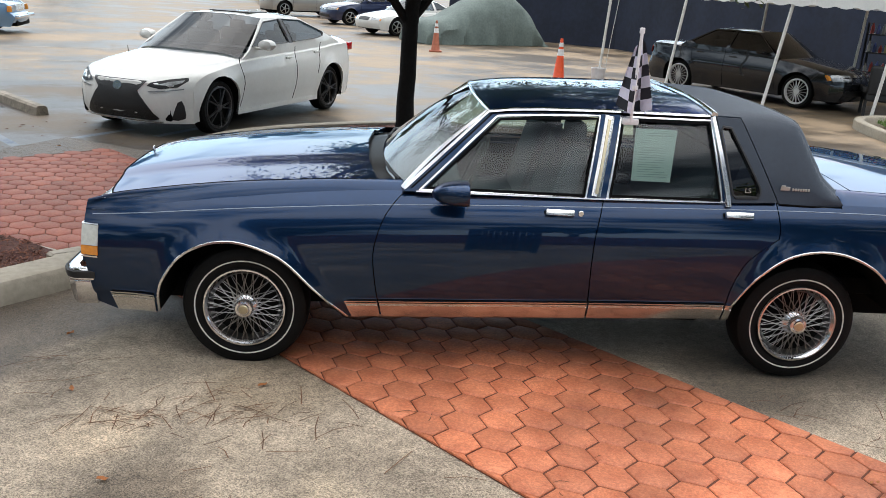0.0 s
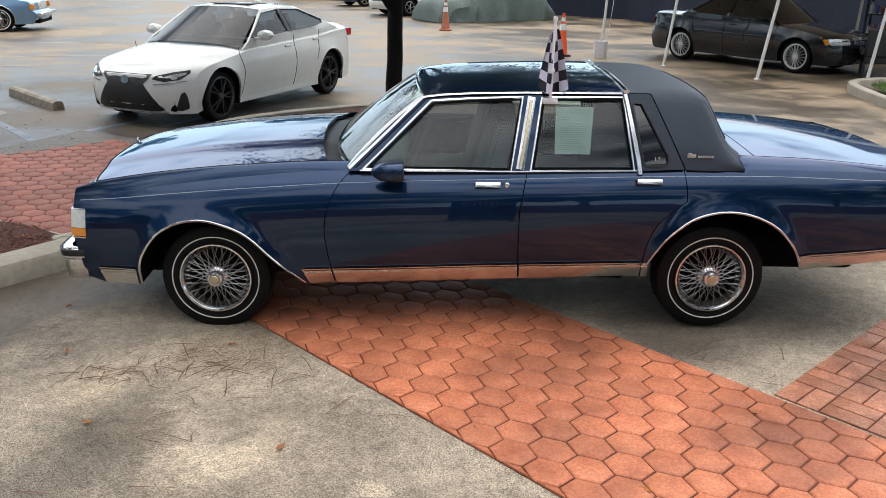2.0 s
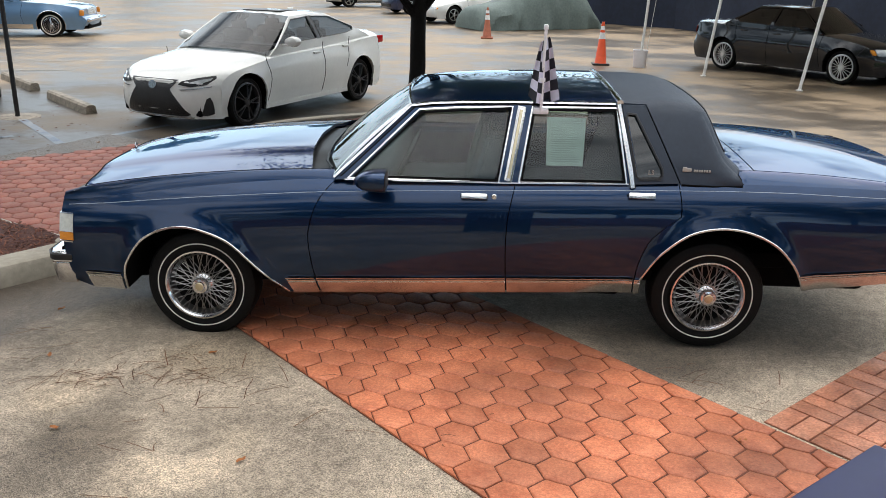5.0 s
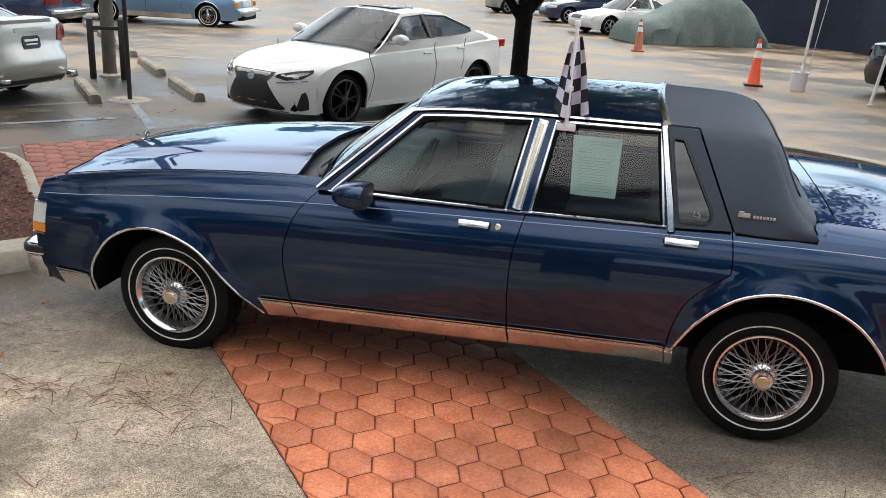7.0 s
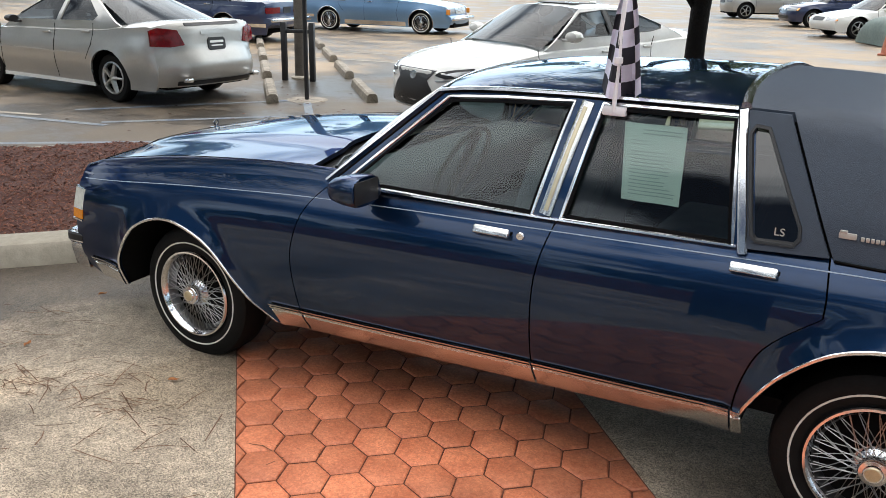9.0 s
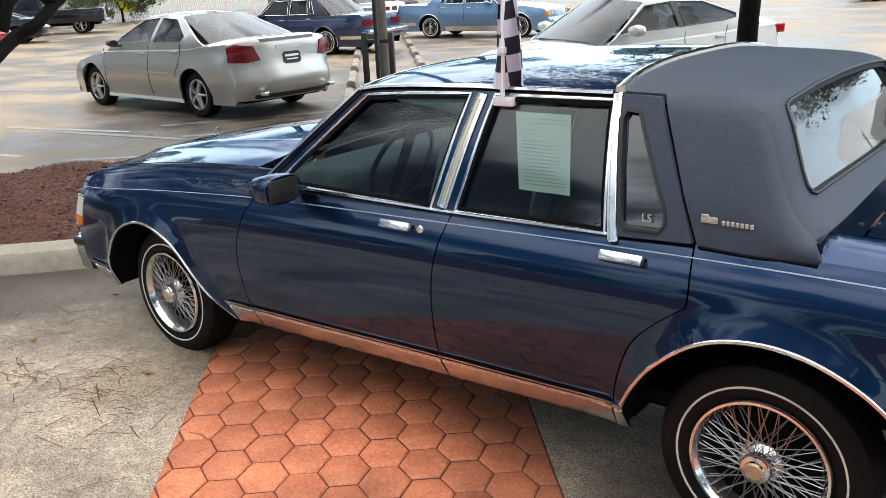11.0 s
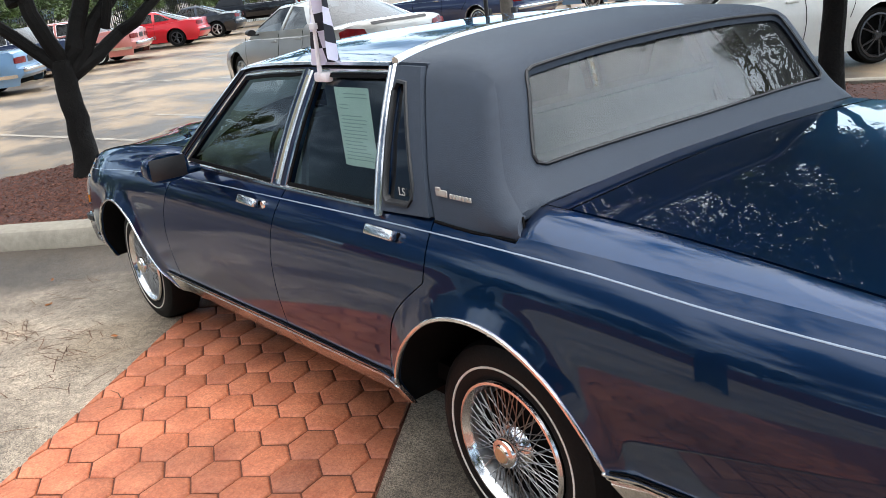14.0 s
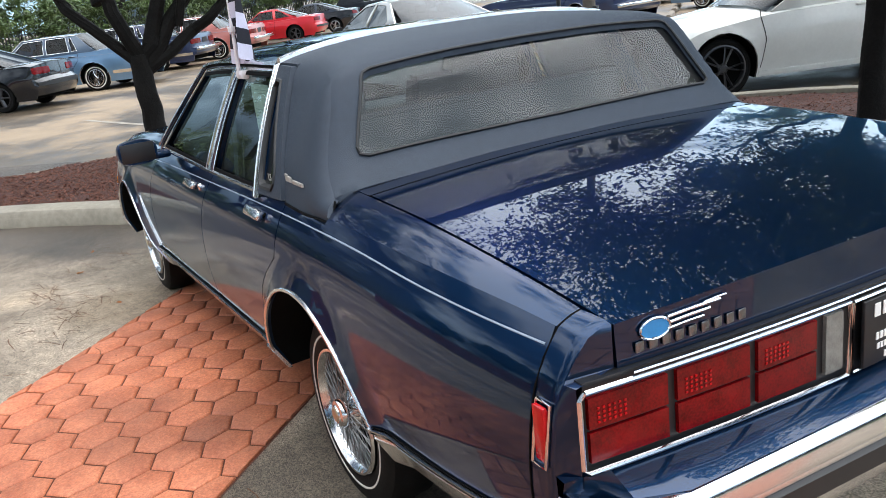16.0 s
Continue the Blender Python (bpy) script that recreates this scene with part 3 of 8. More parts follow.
def rocker(x0, x1, slant0=0.0, slant1=0.0):
    """Lower body moulding: a ribbed bright cap over a wide satin panel."""
    n = max(2, int((x1 - x0) / 0.08))
    rings = []
    for i in range(n + 1):
        k = i / n
        xt = x0 + (x1 - x0) * k
        xb = x0 + slant0 + (x1 + slant1 - x0 - slant0) * k
        zt, zb = interp(MT, xt), interp(MB, xb)
        rows = []
        for f, pr in ((0.0, 0.001), (0.0, 0.007), (0.05, 0.010), (0.70, 0.010), (0.74, 0.003), (0.80, 0.003), (0.82, 0.011), (0.88, 0.011), (0.895, 0.003), (0.915, 0.003), (0.93, 0.012), (0.99, 0.012), (1.0, 0.0)):
            x = xb + (xt - xb) * f
            z = zb - 0.006 + (zt - zb + 0.006) * f
            p = flank(x, z)
            p.y -= pr
            rows.append(p)
        back = [flank(xt, zt) + Vector((0, 0.004, 0)), flank(xb, zb - 0.006) + Vector((0, 0.004, 0))]
        rings.append(rows + back)
    return loft(rings)


for x0, x1, s0, s1 in ((-0.665, -0.438, 0.02, -0.005), (0.515, 0.683, 0.045, 0.022), (0.693, 1.776, 0.022, 0.008), (1.786, 2.497, 0.008, 0.003), (2.505, 2.535, 0.003, 0.01), (3.405, 4.03, 0.05, -0.05)):
    far("rocker_moulding", rocker(x0, x1, s0, s1), M_BRUSHED, "bright ribbed rocker moulding")
for x0, x1 in ((-0.66, -0.44), (0.53, 0.683), (0.693, 1.776), (1.786, 2.497), (3.42, 4.02)):
    for dz in (-0.0135, 0.003):
        far("moulding_groove", strip([(x, interp(MT, x) + dz) for x in np.linspace(x0, x1, 14)], 0.0032, 0.0125 if dz < 0 else 0.003), M_GAP)
far("pinstripe", strip([(x, interp(STRIPE, x)) for x in np.linspace(-0.76, 4.08, 90)], 0.0034, 0.0012), M_STRIPE)


# hood, cowl and fender tops
def hood_z(x, y):
    v = abs(y - YC)
    z = interp([(-0.80, 0.815), (-0.65, 0.858), (-0.14, 0.935), (0.37, 0.980), (0.72, 0.998)], x)
    z += 0.040 * (1 - (v / 0.80) ** 2)
    z += 0.017 / (1 + math.exp((v - 0.46) / 0.012))
    return z


HOOD = [(-0.705, 0.30), (-0.735, 0.62), (-0.74, YC), (-0.735, 2 * YC - 0.62), (-0.705, 2 * YC - 0.30), (-0.68, 2 * YC - 0.165), (0.66, 2 * YC - 0.155), (0.60, 2 * YC - 0.5), (0.575, YC), (0.60, 0.5), (0.66, 0.155), (-0.68, 0.165)]
part("hood", flip_to(sheet(HOOD, lambda x, y: Vector((x, y, hood_z(x, y))), 0.06, rim=(0, 0, -0.02)), Vector((0, 0, 1))), M_BLUE, HERO, "long navy hood with a raised centre")

HF = curve2([(-0.68, 0.170), (-0.708, 0.30), (-0.738, 0.62), (-0.743, YC), (-0.738, 2 * YC - 0.62), (-0.708, 2 * YC - 0.30), (-0.68, 2 * YC - 0.170)], 0.06)
part("hood_front_gap", tube([(x, y, hood_z(x, y) - 0.002) for x, y in HF], 0.0055, 5), M_GAP, HERO)
far("hood_side_gap", tube([(x, 0.1615, hood_z(x, 0.1615) - 0.0015) for x in np.linspace(-0.68, 0.66, 24)], 0.0032, 4), M_GAP)


def fender_top(x, s):
    """s 0..1 from the flank's shoulder to the hood gap."""
    zt = interp(SHOULDER, x)
    y0, z0 = side_y(x, zt), zt
    y1 = 0.161
    z1 = hood_z(x, y1) - 0.001
    y = y0 + (y1 - y0) * s
    return Vector((x, y, z0 + (z1 - z0) * (1 - (1 - s) ** 1.8)))


ft = [[fender_top(x, s) for s in np.linspace(0, 1, 7)] for x in np.linspace(-0.80, 0.79, 30)]
far("fender_top", flip_to(loft(ft, closed=False), Vector((0, 0, 1))), M_BLUE)
part("cowl", flip_to(sheet([(0.58, 0.5), (0.555, YC), (0.58, 2 * YC - 0.5), (0.66, 2 * YC - 0.17), (0.80, 2 * YC - 0.14), (0.72, 2 * YC - 0.5), (0.69, YC), (0.72, 0.5), (0.80, 0.14), (0.66, 0.17)], lambda x, y: Vector((x, y, hood_z(min(x, 0.7), y) - 0.035)), 0.08), Vector((0, 0, 1))), M_BLACK, HERO, "black cowl grille below the windscreen")
far("wiper", tube([(0.69, 0.55, 1.005), (0.72, 0.30, 1.012), (0.775, 0.17, 1.0)], 0.008, 6), M_BLACK)

# roof, glass and pillars.  ROOF: x, height of the edge above the windows, inset of that edge
EDGE_Y = 0.245


def edge_y(x):
    """The roof's edge in plan: the cabin narrows towards the windscreen."""
    return interp([(1.0, 0.312), (1.28, 0.296), (1.78, 0.264), (2.36, EDGE_Y), (3.2, EDGE_Y)], x)


def upper(x, z):
    """The leaning plane of the side windows."""
    zb = interp([(0.8, 0.955), (1.7, 0.966), (3.1, 1.0)], x)
    k = (z - zb) / (1.385 - zb)
    return Vector((x, 0.070 + (edge_y(x) - 0.070) * k - 0.012 * k * (1 - k) * 4, z))


# the painted window frames
A0, A1 = (0.790, 0.958), (1.217, 1.354)
frame_line = [A0, A1, (1.33, 1.368), (1.50, 1.378), (1.80, 1.388), (2.36, 1.394), (2.415, 1.392), (2.495, 0.986), (1.80, 0.966)]
W_F = [(0.895, 0.968), (1.270, 1.327), (1.50, 1.345), (1.785, 1.358), (1.722, 0.970)]
W_R = [(1.840, 0.974), (1.904, 1.360), (2.363, 1.366), (2.425, 0.984)]
far("window_frame", flip_to(sheet(frame_line, upper, 0.05, holes=[W_F, W_R], rim=(0, 0.03, 0)), Vector((0, -1, 0.3))), M_BLUE)


def up_off(d):
    return lambda x, z: upper(x, z) + Vector((0, -d, 0))


def trim(name, line, w, proud=0.006, material=None, label=""):
    far(name, strip(refine(line, 0.06, closed=False), w, proud, place=upper), material or M_CHROME, label)


W_FT = [(0.876, 0.967), (1.263, 1.334), (1.50, 1.352), (1.790, 1.365), (1.722, 0.967)]
W_RT = [(1.834, 0.971), (1.899, 1.367), (2.367, 1.373), (2.428, 0.982)]
trim("window_trim", W_FT + [W_FT[0]], 0.013)
trim("window_trim", W_RT + [W_RT[0]], 0.013)
W_FS = [(0.914, 0.978), (1.277, 1.318), (1.50, 1.336), (1.779, 1.349), (1.715, 0.979)]
W_RS = [(1.849, 0.983), (1.911, 1.351), (2.358, 1.357), (2.416, 0.993)]
trim("window_seal", W_FS + [W_FS[0]], 0.013, 0.002, M_GAP)
trim("window_seal", W_RS + [W_RS[0]], 0.013, 0.002, M_GAP)
trim("drip_rail", [(0.800, 0.972), (1.214, 1.353), (1.33, 1.368), (1.5, 1.379), (1.8, 1.389), (2.36, 1.395)], 0.015, 0.016)
trim("drip_gap", [(0.835, 0.975), (1.237, 1.345), (1.34, 1.357), (1.5, 1.366), (1.8, 1.378), (2.36, 1.384)], 0.008, 0.003, M_GAP)
trim("belt_trim", [(0.86, 0.962), (1.75, 0.968), (2.44, 0.983)], 0.010, 0.010)
trim("pillar_trim", [(1.774, 0.980), (1.842, 1.368)], 0.046, 0.010, M_BRUSHED, "ribbed bright door pillar cover")
trim("pillar_trim", [(1.776, 0.995), (1.838, 1.35)], 0.022, 0.013, M_GOLD, "worn golden insert strip")
trim("landau_trim", [(2.462, 0.965), (2.448, 1.06), (2.376, 1.394)], 0.032, 0.018, M_CHROME, "wide bright landau moulding")
trim("landau_trim", [(2.452, 0.97), (2.371, 1.392)], 0.008, 0.022, M_BRUSHED)
for W, nm in ((W_F, "front_window"), (W_R, "rear_window")):
    far(nm, sheet(W, lambda x, z: upper(x, z) + Vector((0, 0.016, 0)), 0.15), M_GLASS)
# vinyl-covered rear door frame with its small window
Q_OUT = [(2.396, 1.392), (2.524, 1.388), (2.714, 0.995), (2.466, 0.982)]
Q_IN = [(2.416, 1.325), (2.428, 1.348), (2.470, 1.344), (2.618, 1.068), (2.622, 1.035), (2.608, 1.014), (2.496, 1.010), (2.478, 1.026)]
far("door_frame_cover", flip_to(sheet(Q_OUT, up_off(0.012), 0.05, holes=[Q_IN], rim=(0, 0.022, 0)), Vector((0, -1, 0.3))), M_VINYL)
trim("quarter_seal", Q_IN + [Q_IN[0]], 0.014, 0.018, M_BLACK)
far("quarter_window", sheet(Q_IN, up_off(-0.004), 0.15), M_GLASS_D)

far("door_edge_backing", sheet([(2.49, 1.392), (2.575, 1.392), (2.765, 0.985), (2.68, 0.985)], up_off(-0.022), 0.08), M_GAP)

# roof skin: painted front, vinyl rear
ROOF_C = [(1.17, 1.386), (1.26, 1.409), (1.45, 1.432), (1.80, 1.448), (2.20, 1.454), (2.50, 1.446), (2.68, 1.428)]
ROOF_E = [(1.20, 1.352), (1.30, 1.369), (1.50, 1.384), (1.80, 1.394), (2.40, 1.402), (2.70, 1.396)]


def roof_z(x, y):
    v = min(1.0, abs(y - YC) / (YC - edge_y(x)))
    e, c = interp(ROOF_E, x), interp(ROOF_C, x)
    return e + (c - e) * (1 - v ** 3.2)


R0 = [(1.222, edge_y(1.222) + 0.004), (1.18, 0.50), (1.165, YC), (1.18, 2 * YC - 0.50), (1.222, 2 * YC - edge_y(1.222) - 0.004)]
RE = [(x, edge_y(x)) for x in (1.35, 1.5, 1.7, 1.9, 2.15, 2.372)]
RF = R0 + [(x, 2 * YC - y) for x, y in RE] + [(2.355, 2 * YC - 0.40), (2.340, YC), (2.355, 0.40)] + list(reversed(RE))
part("roof", flip_to(sheet(RF, lambda x, y: Vector((x, y, roof_z(x, y))), 0.05, rim=(0, 0, -0.012)), Vector((0, 0, 1))), M_BLUE, HERO)
band = [(2.384, EDGE_Y - 0.004), (2.365, 0.40), (2.352, 0.65), (2.348, YC), (2.352, 2 * YC - 0.65), (2.365, 2 * YC - 0.40), (2.384, 2 * YC - EDGE_Y + 0.004)]
band = curve2(band, 0.05)
part("landau_band", loft([[Vector((x + dx, y, roof_z(x, y) + dz)) for dx, dz in ((-0.018, -0.006), (-0.015, 0.010), (0.0, 0.015), (0.015, 0.010), (0.018, -0.006))] for x, y in band]), M_CHROME, HERO, "bright band where paint meets vinyl")

# vinyl rear: one skin from the band over the shoulder and down the sail panels, with an opening for the rear window
BASE_X = lambda y: 3.085 - 0.030 * (abs(y - YC) / 0.85) ** 2 + 0.0


def vinyl(u, v):
    """u: along the car from the band (0) to the deck (1); v: across, -1..1."""
    s = abs(v)
    y_side = 1 if v > 0 else -1
    # centre section: roof, then the slope of the rear window
    xa = interp([(0, 2.350), (0.30, 2.66), (0.42, 2.785), (0.50, 2.866), (0.86, 2.997), (1.0, 3.074)], u)
    zc = interp([(0, 1.452), (0.30, 1.438), (0.42, 1.419), (0.50, 1.386), (0.86, 1.150), (1.0, 1.074)], u)
    ze = interp([(0, 1.402), (0.30, 1.402), (0.42, 1.394), (0.50, 1.364), (0.86, 1.127), (1.0, 1.054)], u)
    half = interp([(0, YC - EDGE_Y), (0.42, 0.700), (0.86, 0.812), (1.0, 0.835)], u)
    xs = xa + 0.03 * s ** 2.2 * max(0.0, 1 - u * 2.2) - 0.014 * s ** 2 * min(1.0, max(0.0, u - 0.3) / 0.4)
    p = Vector((xs, YC + y_side * half * s, ze + (zc - ze) * (1 - s ** 3)))
    # the padded edge rolls over towards the sail panel
    if s > 0.88:
        d = 0.036 * (1 - math.sqrt(max(0.0, 1 - ((s - 0.88) / 0.125) ** 2))) * min(1.0, u / 0.25)
        k = min(1.0, max(0.0, (u - 0.36) / 0.16))
        p -= Vector((0.86 * k, 0, 1 - 0.5 * k)) * d
    return p


WIN = [(0.514, -0.862), (0.502, -0.83), (0.490, -0.4), (0.486, 0), (0.490, 0.4), (0.502, 0.83), (0.514, 0.862), (0.54, 0.872), (0.82, 0.890), (0.848, 0.882), (0.866, 0.845), (0.874, 0.4), (0.877, 0), (0.874, -0.4), (0.866, -0.845), (0.848, -0.882), (0.82, -0.890), (0.54, -0.872)]
part("vinyl_roof", flip_to(sheet([(0.0, -1), (0.0, 1), (1.0, 1), (1.0, -1)], vinyl, 0.035, holes=[WIN], rim=(0, 0, -0.02)), Vector((0.5, 0, 1))), M_VINYL, HERO, "navy grained vinyl rear half of the roof")
seal = [vinyl(u, v) + Vector((0.002, 0, 0.003)) for u, v in refine(WIN, 0.06) + [WIN[0]]]
part("rear_window_seal", tube(seal, 0.0055, 6), M_BLACK, HERO)
part("backlight", sheet(WIN, lambda u, v: vinyl(u, v) + Vector((-0.013, 0, -0.015)), 0.12), M_GLASS_R, HERO, "wide sloping rear window")


# the dark seam where the vinyl meets the deck
part("vinyl_base_gap", tube([vinyl(1.0, v) + Vector((0.004, 0, -0.006)) for v in np.linspace(-0.94, 0.94, 25)], 0.0045, 5), M_GAP, HERO)

# sail panels down to the belt; their upper edge is the edge of the vinyl skin
SAIL_EDGE = [vinyl(u, -1.0) for u in np.linspace(0.02, 1.0, 30)]


def sail(x, z):
    zt = float(np.interp(x, [p.x for p in SAIL_EDGE], [p.z for p in SAIL_EDGE]))
    e = float(np.interp(x, [p.x for p in SAIL_EDGE], [p.y for p in SAIL_EDGE]))
    k = max(0.0, min(1.0, (z - 0.980) / max(0.02, zt - 0.980)))
    y0 = 0.070 + 0.018 * max(0.0, (x - 2.9) / 0.18)
    roll = 0.011 * (1 - math.exp(-max(0.0, zt - z) / 0.013)) * min(1.0, 3 * k)
    return Vector((x, y0 + (e - y0) * k ** 1.05 - 0.010 * 4 * k * (1 - k) - roll, z))


SAIL = [(2.530, 1.396), (2.728, 0.985), (2.90, 0.982), (3.080, 0.979)] + [(p.x, p.z) for p in reversed(SAIL_EDGE)]
far("sail_panel", flip_to(sheet(SAIL, sail, 0.022, rim=(0, 0.02, 0)), Vector((0, -1, 0))), M_VINYL, "vinyl-covered rear roof pillar")
far("sail_trim", tube([sail(x, z) + Vector((0.002, -0.003, 0)) for x, z in ((2.728, 0.986), (2.82, 0.983), (2.90, 0.982), (3.00, 0.981), (3.068, 0.980))], 0.0045, 6), M_GAP)

far("sail_trim", tube([sail(3.080, 0.979).lerp(vinyl(1.0, -1.0), k) + Vector((0.004, -0.001, 0)) for k in (0, 0.3, 0.6, 0.9)], 0.0035, 6), M_GAP)

# windscreen
def screen(u, v):
    """u: 0 base .. 1 top; v: -1..1 across."""
    base = Vector((0.655 + 0.135 * abs(v) ** 2.4, YC + v * 0.835, 1.005 - 0.045 * abs(v) ** 2))
    tp = Vector((1.165 + 0.052 * abs(v) ** 2.2, YC + v * 0.656, 1.386 - 0.034 * abs(v) ** 2))
    p = base.lerp(tp, u)
    p += Vector((-0.02, 0, 0.02)) * 4 * u * (1 - u) * 0.6
    return p


part("windscreen", sheet([(0.0, -1), (0, 1), (1, 1), (1, -1)], screen, 0.12), M_GLASS, HERO)
for s in (-1, 1):
    part("screen_trim", tube([screen(u, s) + Vector((0, s * 0.006, 0.004)) for u in np.linspace(0, 1, 8)], 0.013, 6), M_CHROME, HERO)
part("screen_trim", tube([screen(1, v) + Vector((0, 0, 0.004)) for v in np.linspace(-1, 1, 12)], 0.010, 6), M_CHROME, HERO)

# deck lid and rear fender tops
def deck_z(x, y):
    v = abs(y - YC)
    z = interp([(3.0, 1.066), (3.15, 1.062), (3.5, 1.049), (3.9, 1.016), (4.165, 0.983), (4.25, 0.972)], x)
    return z + 0.030 * (1 - (v / 0.8) ** 2) - 0.012


LID_Y = 0.187


def tail(y):
    """The bowed plan line of the tail."""
    return 4.192 + 0.058 * (1 - ((y - YC) / 0.86) ** 2)


def lid_y(x):
    """The lid's edge line, drawing out towards the tail."""
    return interp([(3.0, 0.190), (3.6, 0.186), (4.20, LID_Y)], x)


LID_X = list(np.linspace(3.15, 4.12, 9))
LID = [(3.142, YC)] + [(x, lid_y(x)) for x in LID_X] + [(tail(y) - 0.030, y) for y in np.linspace(LID_Y, 2 * YC - LID_Y, 11)] + [(x, 2 * YC - lid_y(x)) for x in reversed(LID_X)]
part("trunk_lid", flip_to(sheet(LID, lambda x, y: Vector((x, y, deck_z(x, y))), 0.06, rim=(0.0, 0, -0.02)), Vector((0, 0, 1))), M_BLUE, HERO, "flat navy trunk lid")
DK = [(3.00, 0.184), (3.06, 0.5), (3.075, YC), (3.06, 2 * YC - 0.5), (3.0, 2 * YC - 0.184), (3.142, 2 * YC - 0.184), (3.136, YC), (3.142, 0.184)]
part("deck_panel", flip_to(sheet(DK, lambda x, y: Vector((x, y, deck_z(x, y))), 0.06), Vector((0, 0, 1))), M_BLUE, HERO)


def rear_top(x, s):
    zt = interp(SHOULDER, x)
    y0 = side_y(x, zt)
    y1 = lid_y(x) - 0.007
    z1 = deck_z(x, y1) - 0.001
    return Vector((x, y0 + (y1 - y0) * s, zt + (z1 - zt) * (1 - (1 - s) ** 1.6)))


rt = [[rear_top(x, s) for s in np.linspace(0, 1, 9)] for x in np.linspace(3.062, 4.088, 26)]
for d in (0.02, 0.045):                # the top dives in under the vinyl
    rt.insert(0, [rear_top(3.062, s) + Vector((-d, 0.4 * d, -0.5 * d)) for s in np.linspace(0, 1, 9)])
far("quarter_top", flip_to(loft(rt, closed=False), Vector((0, 0, 1))), M_BLUE)

M_SPOKE = mat("aged_chrome_wire", (0.30, 0.29, 0.28), 0.30, 1.0, vary=0.2, scale=30)
M_REVERSE = mat("smoky_clear_lens", (0.15, 0.15, 0.14), 0.22, vary=0.25, scale=40, coat=0.6)
M_DARKCHROME = mat("dull_chrome", (0.20, 0.20, 0.20), 0.35, 1.0, vary=0.2, scale=30)

# ---- the navy sedan: wheels, bumpers, lamps, trim, interior ----
def wire_wheel(name, x, y, z, parent, side=-1):
    """Whitewall tyre with a wire-spoke wheel cover; side -1 faces -y."""
    w = new(name)
    w.parent = parent
    w.matrix_basis = pose(x, y, z) if side < 0 else pose(x, y, z, 0, 0, 180)
    part("tyre", spin([(0.20, 0.18), (0.27, 0.195), (0.312, 0.185), (0.326, 0.16), (0.329, 0.10), (0.326, 0.045), (0.316, 0.018), (0.295, 0.004), (0.262, 0.0), (0.235, 0.003), (0.216, 0.010), (0.20, 0.03)], 56), M_RUBBER, w)
    part("whitewall", spin([(0.2585, 0.003), (0.2575, -0.0012), (0.2515, -0.0012), (0.2505, 0.003)], 56), M_WHITEWALL, w, "thin white sidewall ring")
    part("rim", spin([(0.212, 0.020), (0.215, 0.002), (0.211, -0.005), (0.203, -0.006), (0.197, 0.003), (0.191, 0.010), (0.187, 0.020)], 56), M_CHROME, w, "polished outer ring")
    part("rim_step", spin([(0.187, 0.020), (0.182, 0.030), (0.177, 0.040), (0.170, 0.058)], 56), M_DARKCHROME, w)
    part("wheel_dish", spin([(0.20, 0.058), (0.10, 0.068), (0.03, 0.055), (0.0005, 0.055)], 32), M_UNDER, w)
    part("hub", spin([(0.0005, -0.032), (0.028, -0.032), (0.031, -0.027), (0.043, -0.024), (0.048, -0.016), (0.048, -0.004), (0.043, 0.002), (0.045, 0.010), (0.058, 0.018), (0.068, 0.032), (0.066, 0.055)], 32), M_CHROME, w)
    part("hub_badge", spin([(0.0005, -0.0350), (0.022, -0.0350), (0.0255, -0.0315)], 24), M_GOLD, w, "pale gold hub emblem")
    sp = []
    n = 20
    for i in range(n):
        a = 2 * math.pi * i / n
        for k, (rh, ah, da, ro, ao) in enumerate(((0.046, 0.000, 0.393, 0.188, 0.014), (0.046, 0.000, -0.393, 0.188, 0.014), (0.062, 0.028, 0.55, 0.182, 0.030), (0.062, 0.028, -0.55, 0.182, 0.030))):
            b = a + (0.5 if k > 1 else 0.0) * 2 * math.pi / n
            p0 = (rh * math.cos(b), ah, rh * math.sin(b))
            p1 = (ro * math.cos(b + da), ao, ro * math.sin(b + da))
            sp.append(tube([p0, p1], 0.0017, 4))
    part("spokes", join(*sp), M_SPOKE, w, "crossed chrome wire spokes")
    return w


HUB_Y = 0.074
wire_wheel("wheel", 0.0, 0.046, 0.300, HERO)
wire_wheel("wheel", 2.946, HUB_Y, 0.326, HERO)
wire_wheel("wheel", 0.0, 2 * YC - 0.046, 0.300, HERO, 1)
wire_wheel("wheel", 2.946, 2 * YC - HUB_Y, 0.326, HERO, 1)

# front: nose panel, corner lamps, bumper, hood ornament
nose = [[Vector((x, y, z)) for y in np.linspace(0.13, 2 * YC - 0.13, 16)] for x, z in ((-0.70, 0.835), (-0.755, 0.822), (-0.785, 0.79), (-0.80, 0.74), (-0.795, 0.55), (-0.76, 0.45))]
part("grille_shell", flip_to(loft(nose, closed=False), Vector((-1, 0, 0))), M_CHROME, HERO, "bright grille surround")
for i in range(14):
    part("grille_bar", box(-0.803, 0.52 + i * 0.067, 0.64, 0.012, 0.012, 0.18, 0.003), M_CHROME, HERO)
for s, y in ((0, 0.30), (1, 2 * YC - 0.30)):
    part("headlamp", box(-0.80, y, 0.65, 0.03, 0.32, 0.13, 0.01), M_CLEAR, HERO)
far("nose_cap", flip_to(sheet([(-0.80, 0.0), (-0.80, 1.0), (-0.70, 1.0), (-0.70, 0.0)], lambda x, s: fender_top(x, 0.0) + Vector((0.0, 0.0, 0.0)) if s == 0 else Vector((x, 0.165 * s + side_y(x, 0.77) * (1 - s), 0.775 + (hood_z(x, 0.165) - 0.775) * s * 0.98)), 0.05), Vector((0, 0, 1))), M_BLUE)


